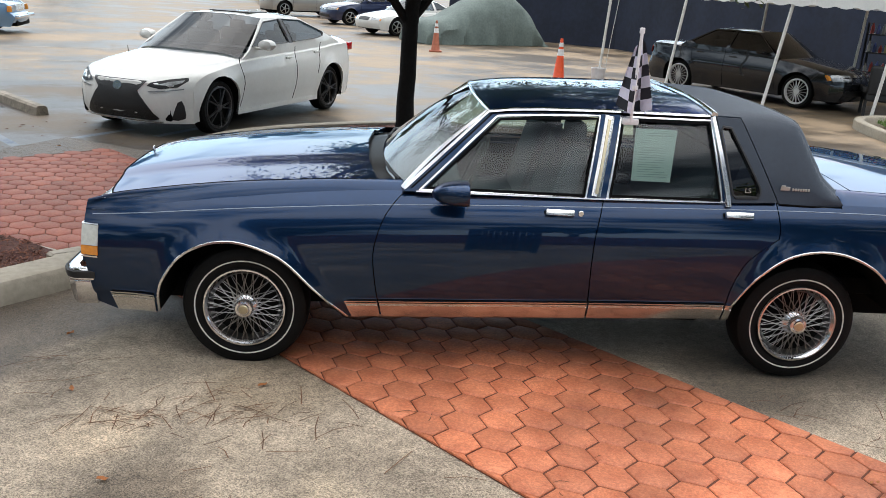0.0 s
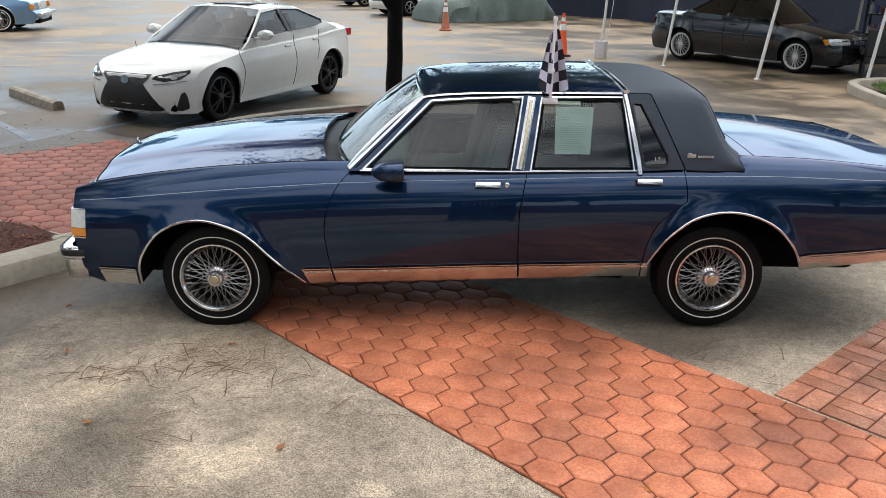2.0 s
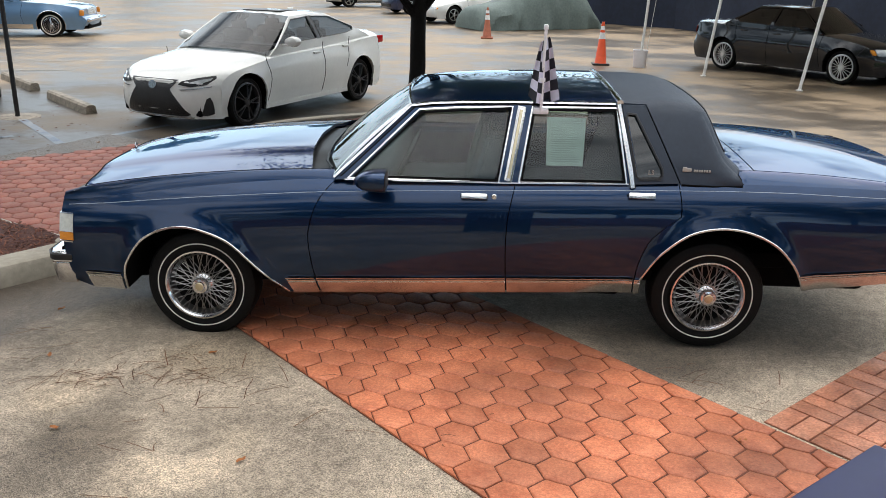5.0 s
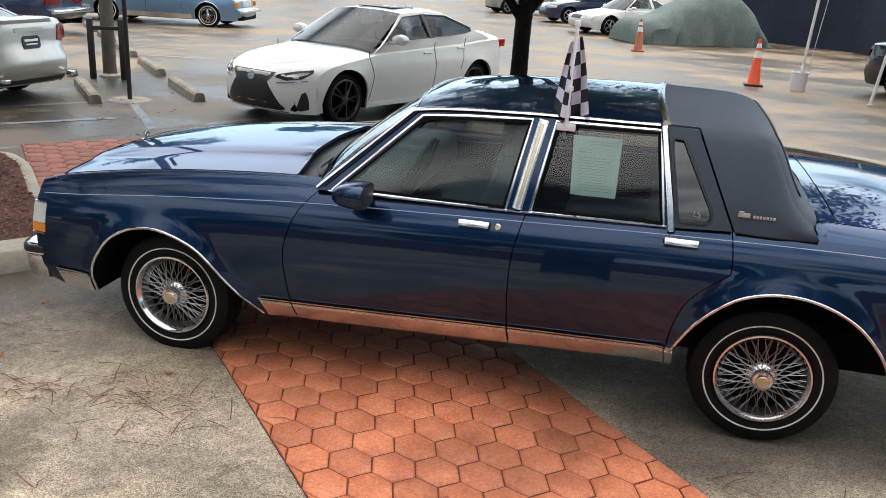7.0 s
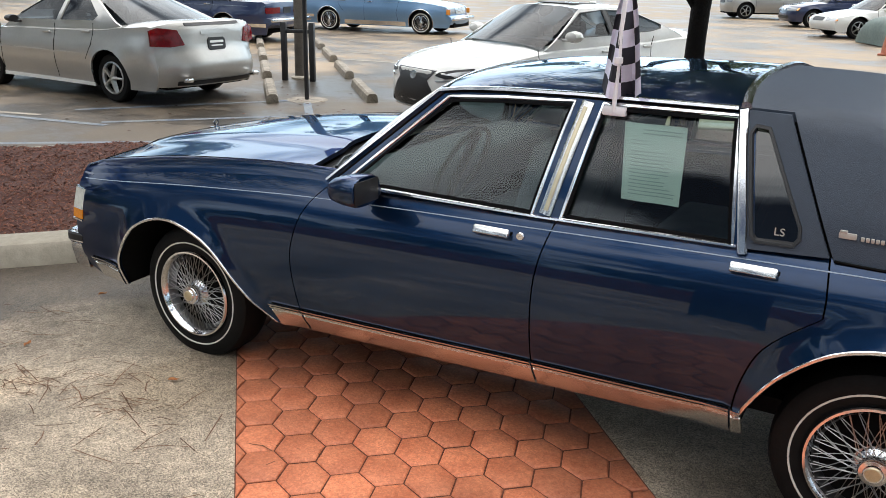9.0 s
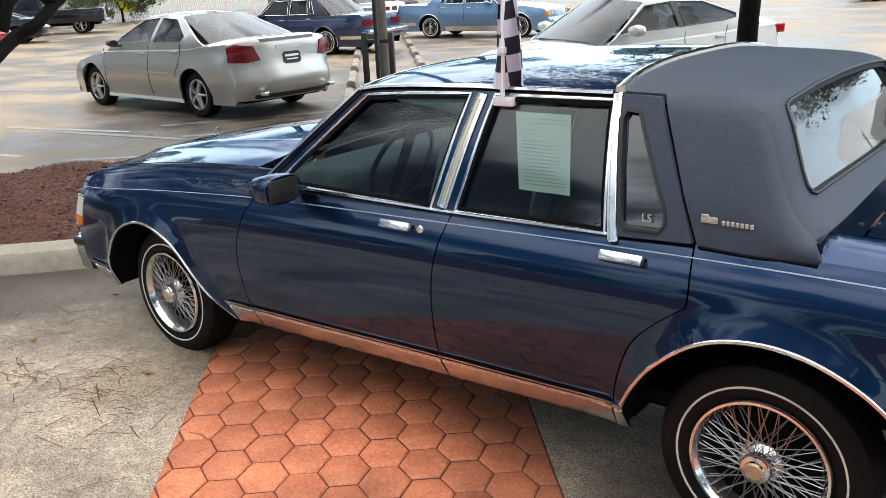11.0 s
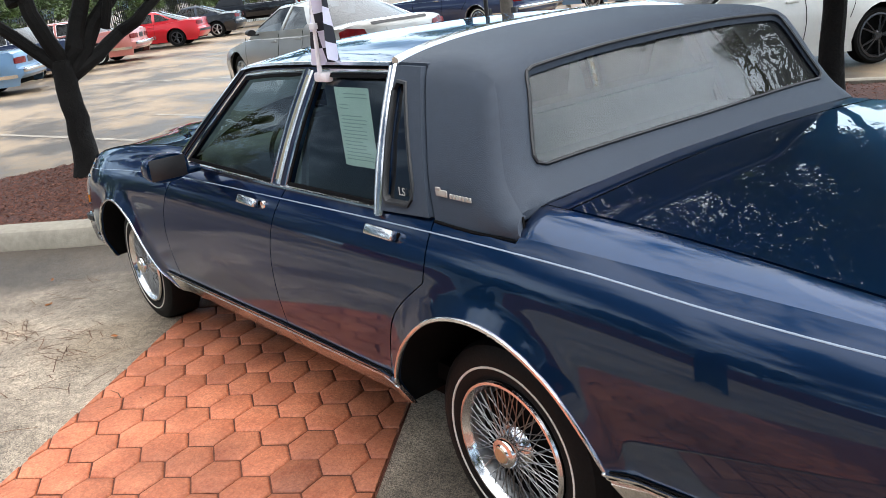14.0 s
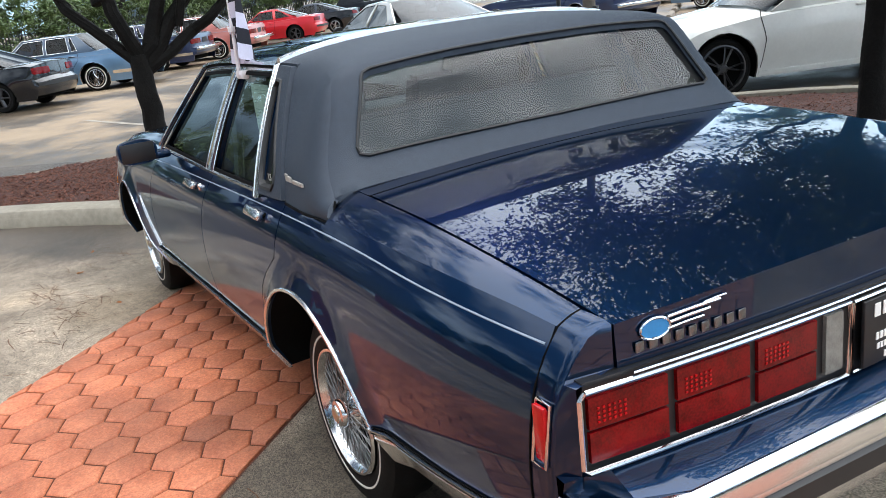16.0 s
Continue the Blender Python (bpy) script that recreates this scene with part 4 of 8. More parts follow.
def corner_box(z0, z1, material, name, label, proud=0.006):
    rings = []
    for x in (-0.808, -0.79, -0.75, -0.722):
        rings.append([Vector((x, side_y(max(x, -0.80), z) - proud, z)) for z in (z0, z1)] + [Vector((x, side_y(max(x, -0.80), z) + 0.02, z)) for z in (z1, z0)])
    far(name, loft(rings), material, label)


corner_box(0.608, 0.708, M_CLEAR, "corner_lamp", "clear cornering lamp lens")
corner_box(0.560, 0.605, M_AMBER, "side_marker", "amber front side marker lens")
corner_box(0.549, 0.556, M_CHROME, "lamp_bezel", "", 0.008)
corner_box(0.711, 0.716, M_CHROME, "lamp_bezel", "", 0.008)


def bumper(xo, xi, z0, z1, sgn, zs=0.0):
    """A wrapped bumper bar: section swept across the car and round both corners."""
    path = [(xi, 0.030), (xi + sgn * 0.10, 0.026), (xo - sgn * 0.045, 0.050), (xo - sgn * 0.012, 0.11), (xo, 0.30), (xo + sgn * 0.02, YC)]
    path = curve2(path, 0.05)
    path = path + [(x, 2 * YC - y) for x, y in reversed(path[:-1])]
    rings = []
    for i, (x, y) in enumerate(path):
        a, b = path[max(0, i - 1)], path[min(len(path) - 1, i + 1)]
        d = Vector((b[0] - a[0], b[1] - a[1], 0)).normalized()
        n = Vector((d.y, -d.x, 0)) * (1 if sgn > 0 else -1)
        prof = ((-0.06, z1 - 0.004), (-0.030, z1 + 0.001), (-0.016, z1 - 0.002), (-0.005, z1 - 0.010), (0.001, z1 - 0.024), (0.004, z1 - 0.055), (-0.004, z1 - 0.064), (-0.002, z1 - 0.070), (-0.004, z1 - 0.10), (-0.020, z0 + 0.012), (-0.030, z0), (-0.070, z0 + 0.004))
        rings.append([Vector((x, y, 0)) + n * o + Vector((0, 0, z)) for o, z in prof])
    return loft(rings), path


bf, pf = bumper(-0.925, -0.745, 0.285, 0.482, -1)
part("front_bumper", bf, M_CHROME, HERO, "chrome front bumper")
br, pr = bumper(4.325, 4.16, 0.475, 0.665, 1)
part("rear_bumper", br, M_CHROME, HERO, "chrome rear bumper")


def rub(path, z, sgn, lo, hi):
    pts = [p for p in path if True]
    rings = []
    for i, (x, y) in enumerate(pts):
        a, b = pts[max(0, i - 1)], pts[min(len(pts) - 1, i + 1)]
        d = Vector((b[0] - a[0], b[1] - a[1], 0)).normalized()
        n = Vector((d.y, -d.x, 0)) * (1 if sgn > 0 else -1)
        rings.append([Vector((x, y, 0)) + n * o + Vector((0, 0, zz)) for o, zz in ((-0.002, z + lo), (0.009, z + lo + 0.006), (0.009, z + hi - 0.006), (-0.002, z + hi))])
    return loft(rings)


part("rub_strip", rub(pf, 0.482, -1, -0.052, -0.008), M_BLACK, HERO, "black bumper rub strip")
part("rub_strip", rub(pr, 0.665, 1, -0.13, -0.075), M_BLACK, HERO, "black bumper rub strip")
led = []
for y in np.linspace(0.045, 2 * YC - 0.045, 20):
    e = 4.325 + 0.02 * (1 - ((y - YC) / 0.9) ** 2) - 0.16 * max(0, abs(y - YC) / 0.91 - 0.86) / 0.14
    led.append([(4.15, y, 0.60), (4.15, y, 0.704), (tail(y) - 0.004, y, 0.700), (e - 0.028, y, 0.668), (e - 0.028, y, 0.63)])
part("bumper_filler", loft(led), M_BLUE, HERO, "body-coloured ledge above the bumper")
part("front_filler", box(-0.80, YC, 0.50, 0.10, 1.62, 0.05, 0.012), M_BLUE, HERO)
ORN = part("hood_ornament", join(box(-0.69, YC, 0.895, 0.07, 0.03, 0.012, 0.004), tube([(-0.69, YC, 0.895), (-0.69, YC, 0.912)], 0.005, 8), moved(spin([(0.012, -0.003), (0.019, -0.003), (0.019, 0.003), (0.012, 0.003), (0.012, -0.003)], 20, "x"), Matrix.Translation((-0.69, YC, 0.928)) @ Euler((0, radians(90), 0)).to_matrix().to_4x4())), M_CHROME, HERO, "upright chrome hood ornament")

# tail: lamp panel, lamps, plate recess
TZ0, TZ1 = 0.706, 0.872


def tail_sheet(name, y0, y1, z0, z1, out, material, label="", rim=-0.014, parent=HERO):
    """A piece of the bowed tail between two heights."""
    bm = sheet([(y0, z0), (y1, z0), (y1, z1), (y0, z1)], lambda y, z: Vector((tail(y) + out, y, z)), 0.06, rim=(rim, 0, 0))
    return part(name, flip_to(bm, Vector((1, 0, 0))), material, parent, label)


tail_sheet("tail_panel", 0.10, 2 * YC - 0.10, 0.69, 0.885, -0.012, M_BLACK, rim=-0.03)
LF = [(LID_Y, 0.0), (2 * YC - LID_Y, 0.0), (2 * YC - LID_Y, 1.0), (LID_Y, 1.0)]
part("lid_face", flip_to(sheet(LF, lambda y, k: Vector((tail(y) - 0.026 - 0.004 * k, y, 0.886 + (deck_z(tail(y) - 0.030, y) - 0.002 - 0.886) * k)), 0.08, rim=(-0.02, 0, 0)), Vector((1, 0, 0))), M_BLUE, HERO)
for s in (0, 1):
    yy = (lambda y: y) if s == 0 else (lambda y: 2 * YC - y)
    rows = []
    skin = [Vector((0, side_y(4.092, z), z)) for z in (0.58, 0.66, 0.74, 0.82, 0.880, 0.888, 0.915, 0.938)] + [rear_top(4.092, k) for k in (0.0, 0.15, 0.35, 0.6, 0.8, 1.0)]
    for q in skin:
        e = 0.084 if q.z < 0.884 else LID_Y - 0.005
        in_ = max(0.0, min(1.0, (q.z - 0.885) / 0.09))
        y1 = min(q.y + 0.006, e)
        rows.append([Vector((x, yy(y), z)) for x, y, z in ((4.092, q.y, q.z), (4.138, q.y + 0.003, q.z - 0.002 * in_), (4.150 + 0.008 * in_, y1, q.z - 0.003 * in_), (4.156 + 0.010 * in_, min(y1 + 0.005, e), q.z - 0.005 * in_), (tail(e) - (0.006 if q.z < 0.884 else 0.030), e, q.z - 0.006 * in_))])
    part("quarter_corner", flip_to(loft(rows, closed=False), Vector((1, -1 if s == 0 else 1, 0.3))), M_BLUE, HERO, "separate navy quarter end cap")
    part("cap_gap", tube([(4.090, yy(side_y(4.09, z) - 0.0005), z) for z in np.linspace(0.60, interp(SHOULDER, 4.09), 8)] + [(4.09, yy(q.y), q.z) for q in (rear_top(4.09, k) for k in (0.2, 0.5, 0.9))], 0.0024, 4), M_GAP, HERO)
    # bright bezel round the lamps
    bez = [(0.095, TZ1), (0.25, TZ1), (0.42, TZ1), (0.60, TZ1), (0.752, TZ1), (0.752, TZ0), (0.60, TZ0), (0.42, TZ0), (0.25, TZ0), (0.095, TZ0), (0.083, TZ0 + 0.012), (0.083, TZ1 - 0.012), (0.095, TZ1)]
    part("lamp_bezel", tube([(tail(y) + 0.002, yy(y), z) for y, z in bez], 0.0055, 8), M_CHROME, HERO, "chrome tail lamp bezel")
    for j, (y0, y1) in enumerate(((0.104, 0.278), (0.300, 0.478), (0.500, 0.662))):
        for z0, z1 in ((0.792, 0.856), (0.722, 0.785)):
            a, b = sorted((yy(y0), yy(y1)))
            lp = tail_sheet("tail_lamp", a, b, z0, z1, -0.003, M_LENS_RED, "red ribbed tail lamp lens")
            if z0 > 0.75:
                cells = [box(tail(y0 + 0.02 + 0.0115 * c_) - 0.0015, yy(y0 + 0.02 + 0.0115 * c_), z0 + 0.012 + 0.0095 * d_, 0.0018, 0.0050, 0.0042) for c_ in range(6) for d_ in range(4)]
                tagged(part("reflector_cells", join(*cells), M_LENS_RED2, lp), kind="stuff")
    a, b = sorted((yy(0.690), yy(0.742)))
    tail_sheet("reverse_lamp", a, b, 0.722, 0.856, -0.003, M_REVERSE, "clear reversing lamp lens")
    part("side_marker", box(4.123, yy(side_y(4.092, 0.78) + 0.001), 0.780, 0.036, 0.012, 0.118, 0.004), M_LENS_RED2, HERO, "red rear side marker")
    part("marker_frame", tube([(x, yy(side_y(4.092, z) - 0.002), z) for x, z in ((4.102, 0.843), (4.144, 0.843), (4.144, 0.717), (4.102, 0.717), (4.102, 0.843))], 0.004, 6), M_CHROME, HERO)
part("lid_trim", tube([(tail(y) + 0.002, y, 0.884) for y in np.linspace(0.20, 2 * YC - 0.20, 14)], 0.0026, 6), M_CHROME, HERO)
part("plate_surround", tube([(tail(y) + 0.001, y, z) for y, z in ((0.766, 0.868), (YC, 0.868), (2 * YC - 0.766, 0.868), (2 * YC - 0.766, 0.706), (YC, 0.706), (0.766, 0.706), (0.766, 0.868))], 0.005, 6), M_CHROME, HERO)
PLATE = part("dealer_plate", box(tail(YC) + 0.004, YC, 0.785, 0.010, 0.33, 0.155, 0.003), M_BLACK, HERO, "black dealer plate with white lines of lettering")
M_PRINT = mat("white_print", (0.75, 0.75, 0.72), 0.5, vary=0.06, scale=20)
for z, w, h in ((0.836, 0.28, 0.030), (0.802, 0.17, 0.018), (0.774, 0.26, 0.016), (0.750, 0.25, 0.013), (0.725, 0.20, 0.015)):
    n = int(w / (h * 0.85))
    bars = [box(tail(YC) + 0.0105, YC - w / 2 + (i + 0.5) * w / n, z, 0.002, w / n * 0.68, h) for i in range(n)]
    part("plate_lettering", join(*bars), M_PRINT, PLATE)
# bright badges drawn as plain shapes
for i in range(9):
    part("badge_block", box(tail(0.236 + i * 0.0305) - 0.024, 0.236 + i * 0.0305, 0.916, 0.004, 0.021, 0.022, 0.002), M_DARKCHROME, HERO, "dull metal badge block")
M_STICKER = mat("sticker_blue", (0.02, 0.22, 0.50), 0.4, vary=0.1, scale=30)


def on_lid(y, z):
    return Vector((tail(y) - 0.024, y, z))


globe = [(0.272 + 0.034 * math.cos(a), 0.944 + 0.021 * math.sin(a)) for a in np.linspace(0, 2 * math.pi, 18, endpoint=False)]
part("lid_sticker", flip_to(sheet(globe, lambda y, z: on_lid(y, z), 0.02, rim=(-0.003, 0, 0)), Vector((1, 0, 0))), M_STICKER, HERO, "small blue and silver sticker")
part("sticker_rim", tube([on_lid(y, z) for y, z in globe + globe[:1]], 0.0030, 6), M_CHROME, HERO)
for y0, y1, z, h in ((0.300, 0.425, 0.960, 0.007), (0.306, 0.400, 0.948, 0.007), (0.300, 0.385, 0.936, 0.006), (0.385, 0.440, 0.966, 0.005)):
    part("sticker_bar", tube([on_lid(y0, z), on_lid((y0 + y1) / 2, z + 0.003), on_lid(y1, z + 0.004)], h / 2, 6), M_CHROME, HERO)
part("lid_emblem", box(tail(YC) - 0.022, YC, 0.945, 0.008, 0.07, 0.022, 0.003), M_CHROME, HERO)

# door handles, locks, mirrors, badges
for x in (1.59, 2.51):
    z = 0.889 if x < 2 else 0.920
    y = side_y(x, z)
    far("handle_recess", box(x, y + 0.004, z - 0.012, 0.155, 0.012, 0.052, 0.005), M_GAP)
    far("door_handle", moved(box(0, 0, 0, 0.146, 0.028, 0.034, 0.007), Matrix.Translation((x, y - 0.015, z + 0.008)) @ Euler((radians(-28), 0, 0)).to_matrix().to_4x4()), M_BRUSHED, "chrome pull-up door handle")
far("door_lock", moved(spin([(0.0005, -0.008), (0.013, -0.008), (0.016, -0.004), (0.016, 0.004)], 20), Matrix.Translation((1.700, side_y(1.70, 0.894), 0.894))), M_CHROME)
rings = []
for x, y, z, ry, rz in ((0.935, -0.075, 0.990, 0.012, 0.010), (0.955, -0.085, 0.993, 0.045, 0.030), (0.99, -0.09, 0.996, 0.075, 0.047), (1.04, -0.092, 0.999, 0.090, 0.056), (1.10, -0.092, 1.000, 0.094, 0.060), (1.112, -0.092, 1.0, 0.090, 0.056)):
    rings.append([Vector((x, y + ry * math.copysign(abs(math.cos(t)) ** 0.7, math.cos(t)), z + rz * math.copysign(abs(math.sin(t)) ** 0.7, math.sin(t)))) for t in np.linspace(0, 2 * math.pi, 20, endpoint=False)])
far("door_mirror", loft(rings), M_BLUE, "navy door mirror housing")
far("mirror_foot", box(1.03, 0.015, 0.965, 0.10, 0.10, 0.035, 0.012), M_BLUE)
far("mirror_glass", box(1.113, -0.092, 1.0, 0.004, 0.155, 0.09, 0.002), M_BLACK)
p = sail(2.765, 1.075)
far("roof_emblem", moved(join(box(0.0, 0, 0, 0.05, 0.006, 0.020, 0.003), box(-0.012, -0.002, 0.012, 0.022, 0.006, 0.010, 0.003)), Matrix.Translation(p + Vector((-0.012, -0.012, -0.008)))), M_BADGE, "small bright crest")
for i in range(7):
    far("script_block", moved(box(0.030 + i * 0.0135, 0, -0.004, 0.010, 0.005, 0.014, 0.002), Matrix.Translation(p + Vector((0, -0.012, -0.008)))), M_BADGE)
q = upper(2.56, 1.045)
def lettering(body, size):
    """Flat letters as a mesh, standing in the x-z plane."""
    cu = bpy.data.curves.new("lettering", "FONT")
    cu.body, cu.size, cu.extrude, cu.align_x, cu.align_y = body, size, 0.0008, "CENTER", "CENTER"
    tmp = new("lettering", cu)
    bpy.context.view_layer.update()
    bm = bmesh.new()
    bm.from_mesh(tmp.to_mesh())
    tmp.to_mesh_clear()
    bpy.data.objects.remove(tmp)
    return moved(bm, Euler((radians(90), 0, 0)).to_matrix().to_4x4())


far("window_badge", moved(lettering("LS", 0.036), Matrix.Translation(q + Vector((0, -0.006, 0)))), M_BADGE, "pale LS letters")

# interior: floor, seats with headrests, dashboard, steering wheel, parcel shelf
part("cabin_floor", box(1.75, YC, 0.42, 2.3, 1.60, 0.06), M_UNDER, HERO)
for x0, name in ((1.30, "front_seat"), (2.15, "back_seat")):
    seat = new(name)
    seat.parent = HERO
    for y in ((0.53, 1.38) if name == "front_seat" else (YC,)):
        w = 0.66 if name == "front_seat" else 1.42
        part("cushion", box(x0, y, 0.60, 0.55, w, 0.22, 0.06, 3), M_VELOUR, seat)
        back = loft([[(x0 + 0.25 + dx + 0.16 * k, y + sy * w / 2 * (1 - 0.10 * k), 0.62 + 0.58 * k) for dx, sy in ((-0.07, -0.9), (-0.07, 0.9), (-0.05, 1), (0.06, 1), (0.06, -1), (-0.05, -1))] for k in np.linspace(0, 1, 5)])
        bmesh.ops.bevel(back, geom=[e for e in back.edges if e.is_boundary or e.calc_face_angle(0) > 0.6], offset=0.02, segments=2, affect="EDGES")
        part("backrest", back, M_VELOUR, seat)
    if name == "front_seat":
        for y in (0.50, 1.41):
            part("headrest", box(x0 + 0.42, y, 1.23, 0.09, 0.26, 0.15, 0.035, 3), M_VELOUR, seat)
part("parcel_shelf", box(2.80, YC, 1.02, 0.48, 1.40, 0.04, 0.01), mat("shelf_carpet", (0.13, 0.15, 0.18), 0.95, vary=0.1, scale=20, bump=0.2, bscale=200), HERO)
part("dashboard", box(0.93, YC, 0.90, 0.36, 1.55, 0.20, 0.06, 3), M_VELOUR, HERO)
part("steering_wheel", moved(join(tube([(0.19 * math.cos(t), 0.19 * math.sin(t), 0) for t in np.linspace(0, 2 * math.pi, 28)], 0.012, 6), box(0, 0, 0, 0.34, 0.05, 0.03, 0.01)), Matrix.Translation((1.17, 0.55, 0.99)) @ Euler((0, radians(-65), 0)).to_matrix().to_4x4()), M_BLACK, HERO)

for ob in HERO.children_recursive:
    if ob.type == "MESH" and ob.data.materials and ob.data.materials[0] in (M_GLASS, M_GLASS_R, M_GLASS_D):
        ob.visible_shadow = False

# ---- parked cars ----
def cast_wheel(parent, x, y, r, style, side):
    """A road wheel with tyre, rim and spokes; side -1 or +1 is the way its face looks along y."""
    w = new("wheel")
    w.parent = parent
    w.matrix_basis = pose(x, y, r) if side < 0 else pose(x, y, r, 0, 0, 180)
    rr = r * style.get("rim", 0.64)
    part("tyre", spin([(rr * 0.95, 0.19), (r * 0.93, 0.20), (r, 0.17), (r, 0.05), (r * 0.975, 0.018), (r * 0.90, 0.0), (rr * 1.05, 0.004), (rr, 0.02)], 28), M_RUBBER, w)
    if style.get("white"):
        part("whitewall", spin([(r * 0.82, 0.002), (r * 0.815, -0.002), (r * 0.745, -0.002), (r * 0.74, 0.002)], 28), M_WHITEWALL, w)
    m = style["m"]
    part("rim", spin([(rr * 1.02, 0.02), (rr * 1.02, 0.0), (rr * 0.95, -0.004), (rr * 0.90, 0.012), (rr * 0.88, 0.05)], 28), m, w)
    part("wheel_dish", spin([(rr * 0.95, 0.06), (0.0005, 0.07)], 20), M_UNDER, w)
    n, sp = style["n"], []
    for i in range(n):
        a = 2 * math.pi * i / n
        for d in style.get("fork", (0.0,)):
            p0 = (rr * 0.12 * math.cos(a), 0.0, rr * 0.12 * math.sin(a))
            p1 = (rr * 0.93 * math.cos(a + d), 0.012, rr * 0.93 * math.sin(a + d))
            sp.append(tube([p0, p1], style.get("w", 0.022), 5, taper=style.get("taper", 0.9), flat=(1, 0.5)))
    part("spokes", join(*sp), m, w)
    part("hub_cap", spin([(0.0005, -0.014), (rr * 0.16, -0.012), (rr * 0.22, 0.0), (rr * 0.24, 0.03)], 16), style.get("hub", m), w)


def parked_car(label, m, P, name="parked_car"):
    """A car from its side profile. Local x forward, y to its left, z up, origin on the ground mid-wheelbase."""
    car = thing(name, label, "car", m, group="cars parked in the lot")
    wb, hw, r = P["wb"], P["w"] / 2, P.get("r", 0.325)
    prof = P["prof"]                  # front bottom, over the top, to rear bottom (x, z)
    pt = P["paint"]
    rc, drop = P.get("corner", 0.16), P.get("drop", 0.05)
    xf, xr = max(q[0] for q in prof), min(q[0] for q in prof)
    ks = [0.0, 0.35, 0.62, 0.80, 0.90, 0.96, 1.0]

    def pinch(x):
        return 0.12 * max(0.0, abs(x - (xf + xr) / 2) / ((xf - xr) / 2) - 0.62) ** 2 / 0.38 ** 2

    def at_level(k, q):
        x, z = q
        e = max(0.0, (abs(x - (xf + xr) / 2) / ((xf - xr) / 2)) - 0.72) / 0.28
        x2 = x - math.copysign(rc * k ** 4 * e ** 1.5, x - (xf + xr) / 2)
        up = min(1.0, max(0.0, (z - 0.45) / 0.25))
        return (x2, z - drop * k ** 4 * up)

    fine = curve2(prof, 0.12) if P.get("smooth", True) else refine(prof, 0.12, closed=False)
    rows = []
    for s in (-1, 1):
        for k in (reversed(ks) if s < 0 else ks[1:]):
            rows.append([Vector((x, s * k * (hw - 0.03 - pinch(x)), z)) for x, z in (at_level(k, q) for q in fine)])
    body = flip_to(loft(rows, closed=False), Vector((0, 0, 1)))
    part("upper_body", body, pt, car)
    outer = [at_level(1.0, q) for q in fine]
    ra = r + P.get("gap", 0.055)
    sill = P.get("sill", 0.20)

    def arch(cx):
        a0 = math.asin(max(-1, min(1, (sill - r) / ra)))
        return [(cx + ra * math.cos(t), r + ra * math.sin(t)) for t in np.linspace(math.pi - a0, a0, 14)]
    zs = P.get("shoulder", 0.80)

    crest = sorted((q[0], q[1]) for q in outer if q[1] > 0.5)

    def side(s):
        def f(x, z):
            under = float(np.interp(x, [q[0] for q in crest], [q[1] for q in crest])) - z
            k = max(0.0, min(1.0, (zs + 0.1 - z) / (zs + 0.1 - 0.2)))
            b = (0.055 * math.sin(math.pi * min(1, k * 1.15)) if k > 0 else 0.0) * min(1.0, max(0.0, under / 0.16)) ** 0.7
            e = max(0.0, (abs(x - (xf + xr) / 2) / ((xf - xr) / 2)) - 0.80) / 0.20
            y = hw - 0.03 + b * (1 - 0.8 * e) - 0.03 * max(0, k - 0.75) * 4 * 0.5
            d = min(math.hypot(x - wb / 2, z - r), math.hypot(x + wb / 2, z - r)) - ra
            y += 0.014 * math.exp(-(d / 0.05) ** 2)
            return Vector((x, s * (y - pinch(x)), z))
        return f
    low = [(xr_, z_) for xr_, z_ in [outer[-1], (outer[-1][0] + 0.05, sill)]] + arch(-wb / 2) + arch(wb / 2) + [(outer[0][0] - 0.05, sill)]
    for s in (-1, 1):
        b = sheet(outer + low, side(s), 0.09, rim=(0, -s * 0.03, 0))
        part("side_panel", flip_to(b, Vector((0, s, 0))), pt, car)
        for cx in (wb / 2, -wb / 2):
            rg = [[(x, s * (hw - 0.02), z), (x, s * (hw - 0.40), z)] for x, z in arch(cx)]
            part("wheel_well", loft(rg, closed=False), M_UNDER, car)
            cast_wheel(car, cx, s * (hw - 0.035 if cx > 0 else hw - 0.04), r, P["wheel"], s)
            if P.get("arch_trim"):
                part("arch_trim", tube([side(s)(x, z) + Vector((0, s * 0.004, 0)) for x, z in arch(cx)], 0.010, 5), M_CHROME, car)
        for line in P.get("seams", ()):
            ln = refine(line, 0.08, closed=False)
            part("door_gap", tube([side(s)(x, z) + Vector((0, s * 0.001, 0)) for x, z in ln], 0.0045, 4), M_GAP, car)
        for x0, x1, z0, z1, mt in P.get("bands", ()):
            rg = []
            for x in np.linspace(x0, x1, 10):
                rg.append([side(s)(x, z0) + Vector((0, -s * 0.006, 0)), side(s)(x, z0) + Vector((0, s * 0.007, 0)), side(s)(x, z1) + Vector((0, s * 0.007, 0)), side(s)(x, z1) + Vector((0, -s * 0.006, 0))])
            part("body_moulding", loft(rg), mt, car)
        for x, z in P.get("handles", ()):
            q = side(s)(x, z)
            part("door_handle", box(q.x, q.y + s * 0.012, q.z, 0.17, 0.03, 0.03, 0.010), P.get("handle_m", pt), car)
    part("underbody", box(0, 0, 0.30, xf - xr - 0.5, 2 * hw - 0.5, 0.18, 0.03), M_UNDER, car)
    # greenhouse
    a0, a1, c1, c0 = P["glass"]       # windscreen base, roof front, roof rear, backlight base: (x, z)
    rw, bw = P["roof_w"] / 2, hw - 0.075
    H = P["h"]

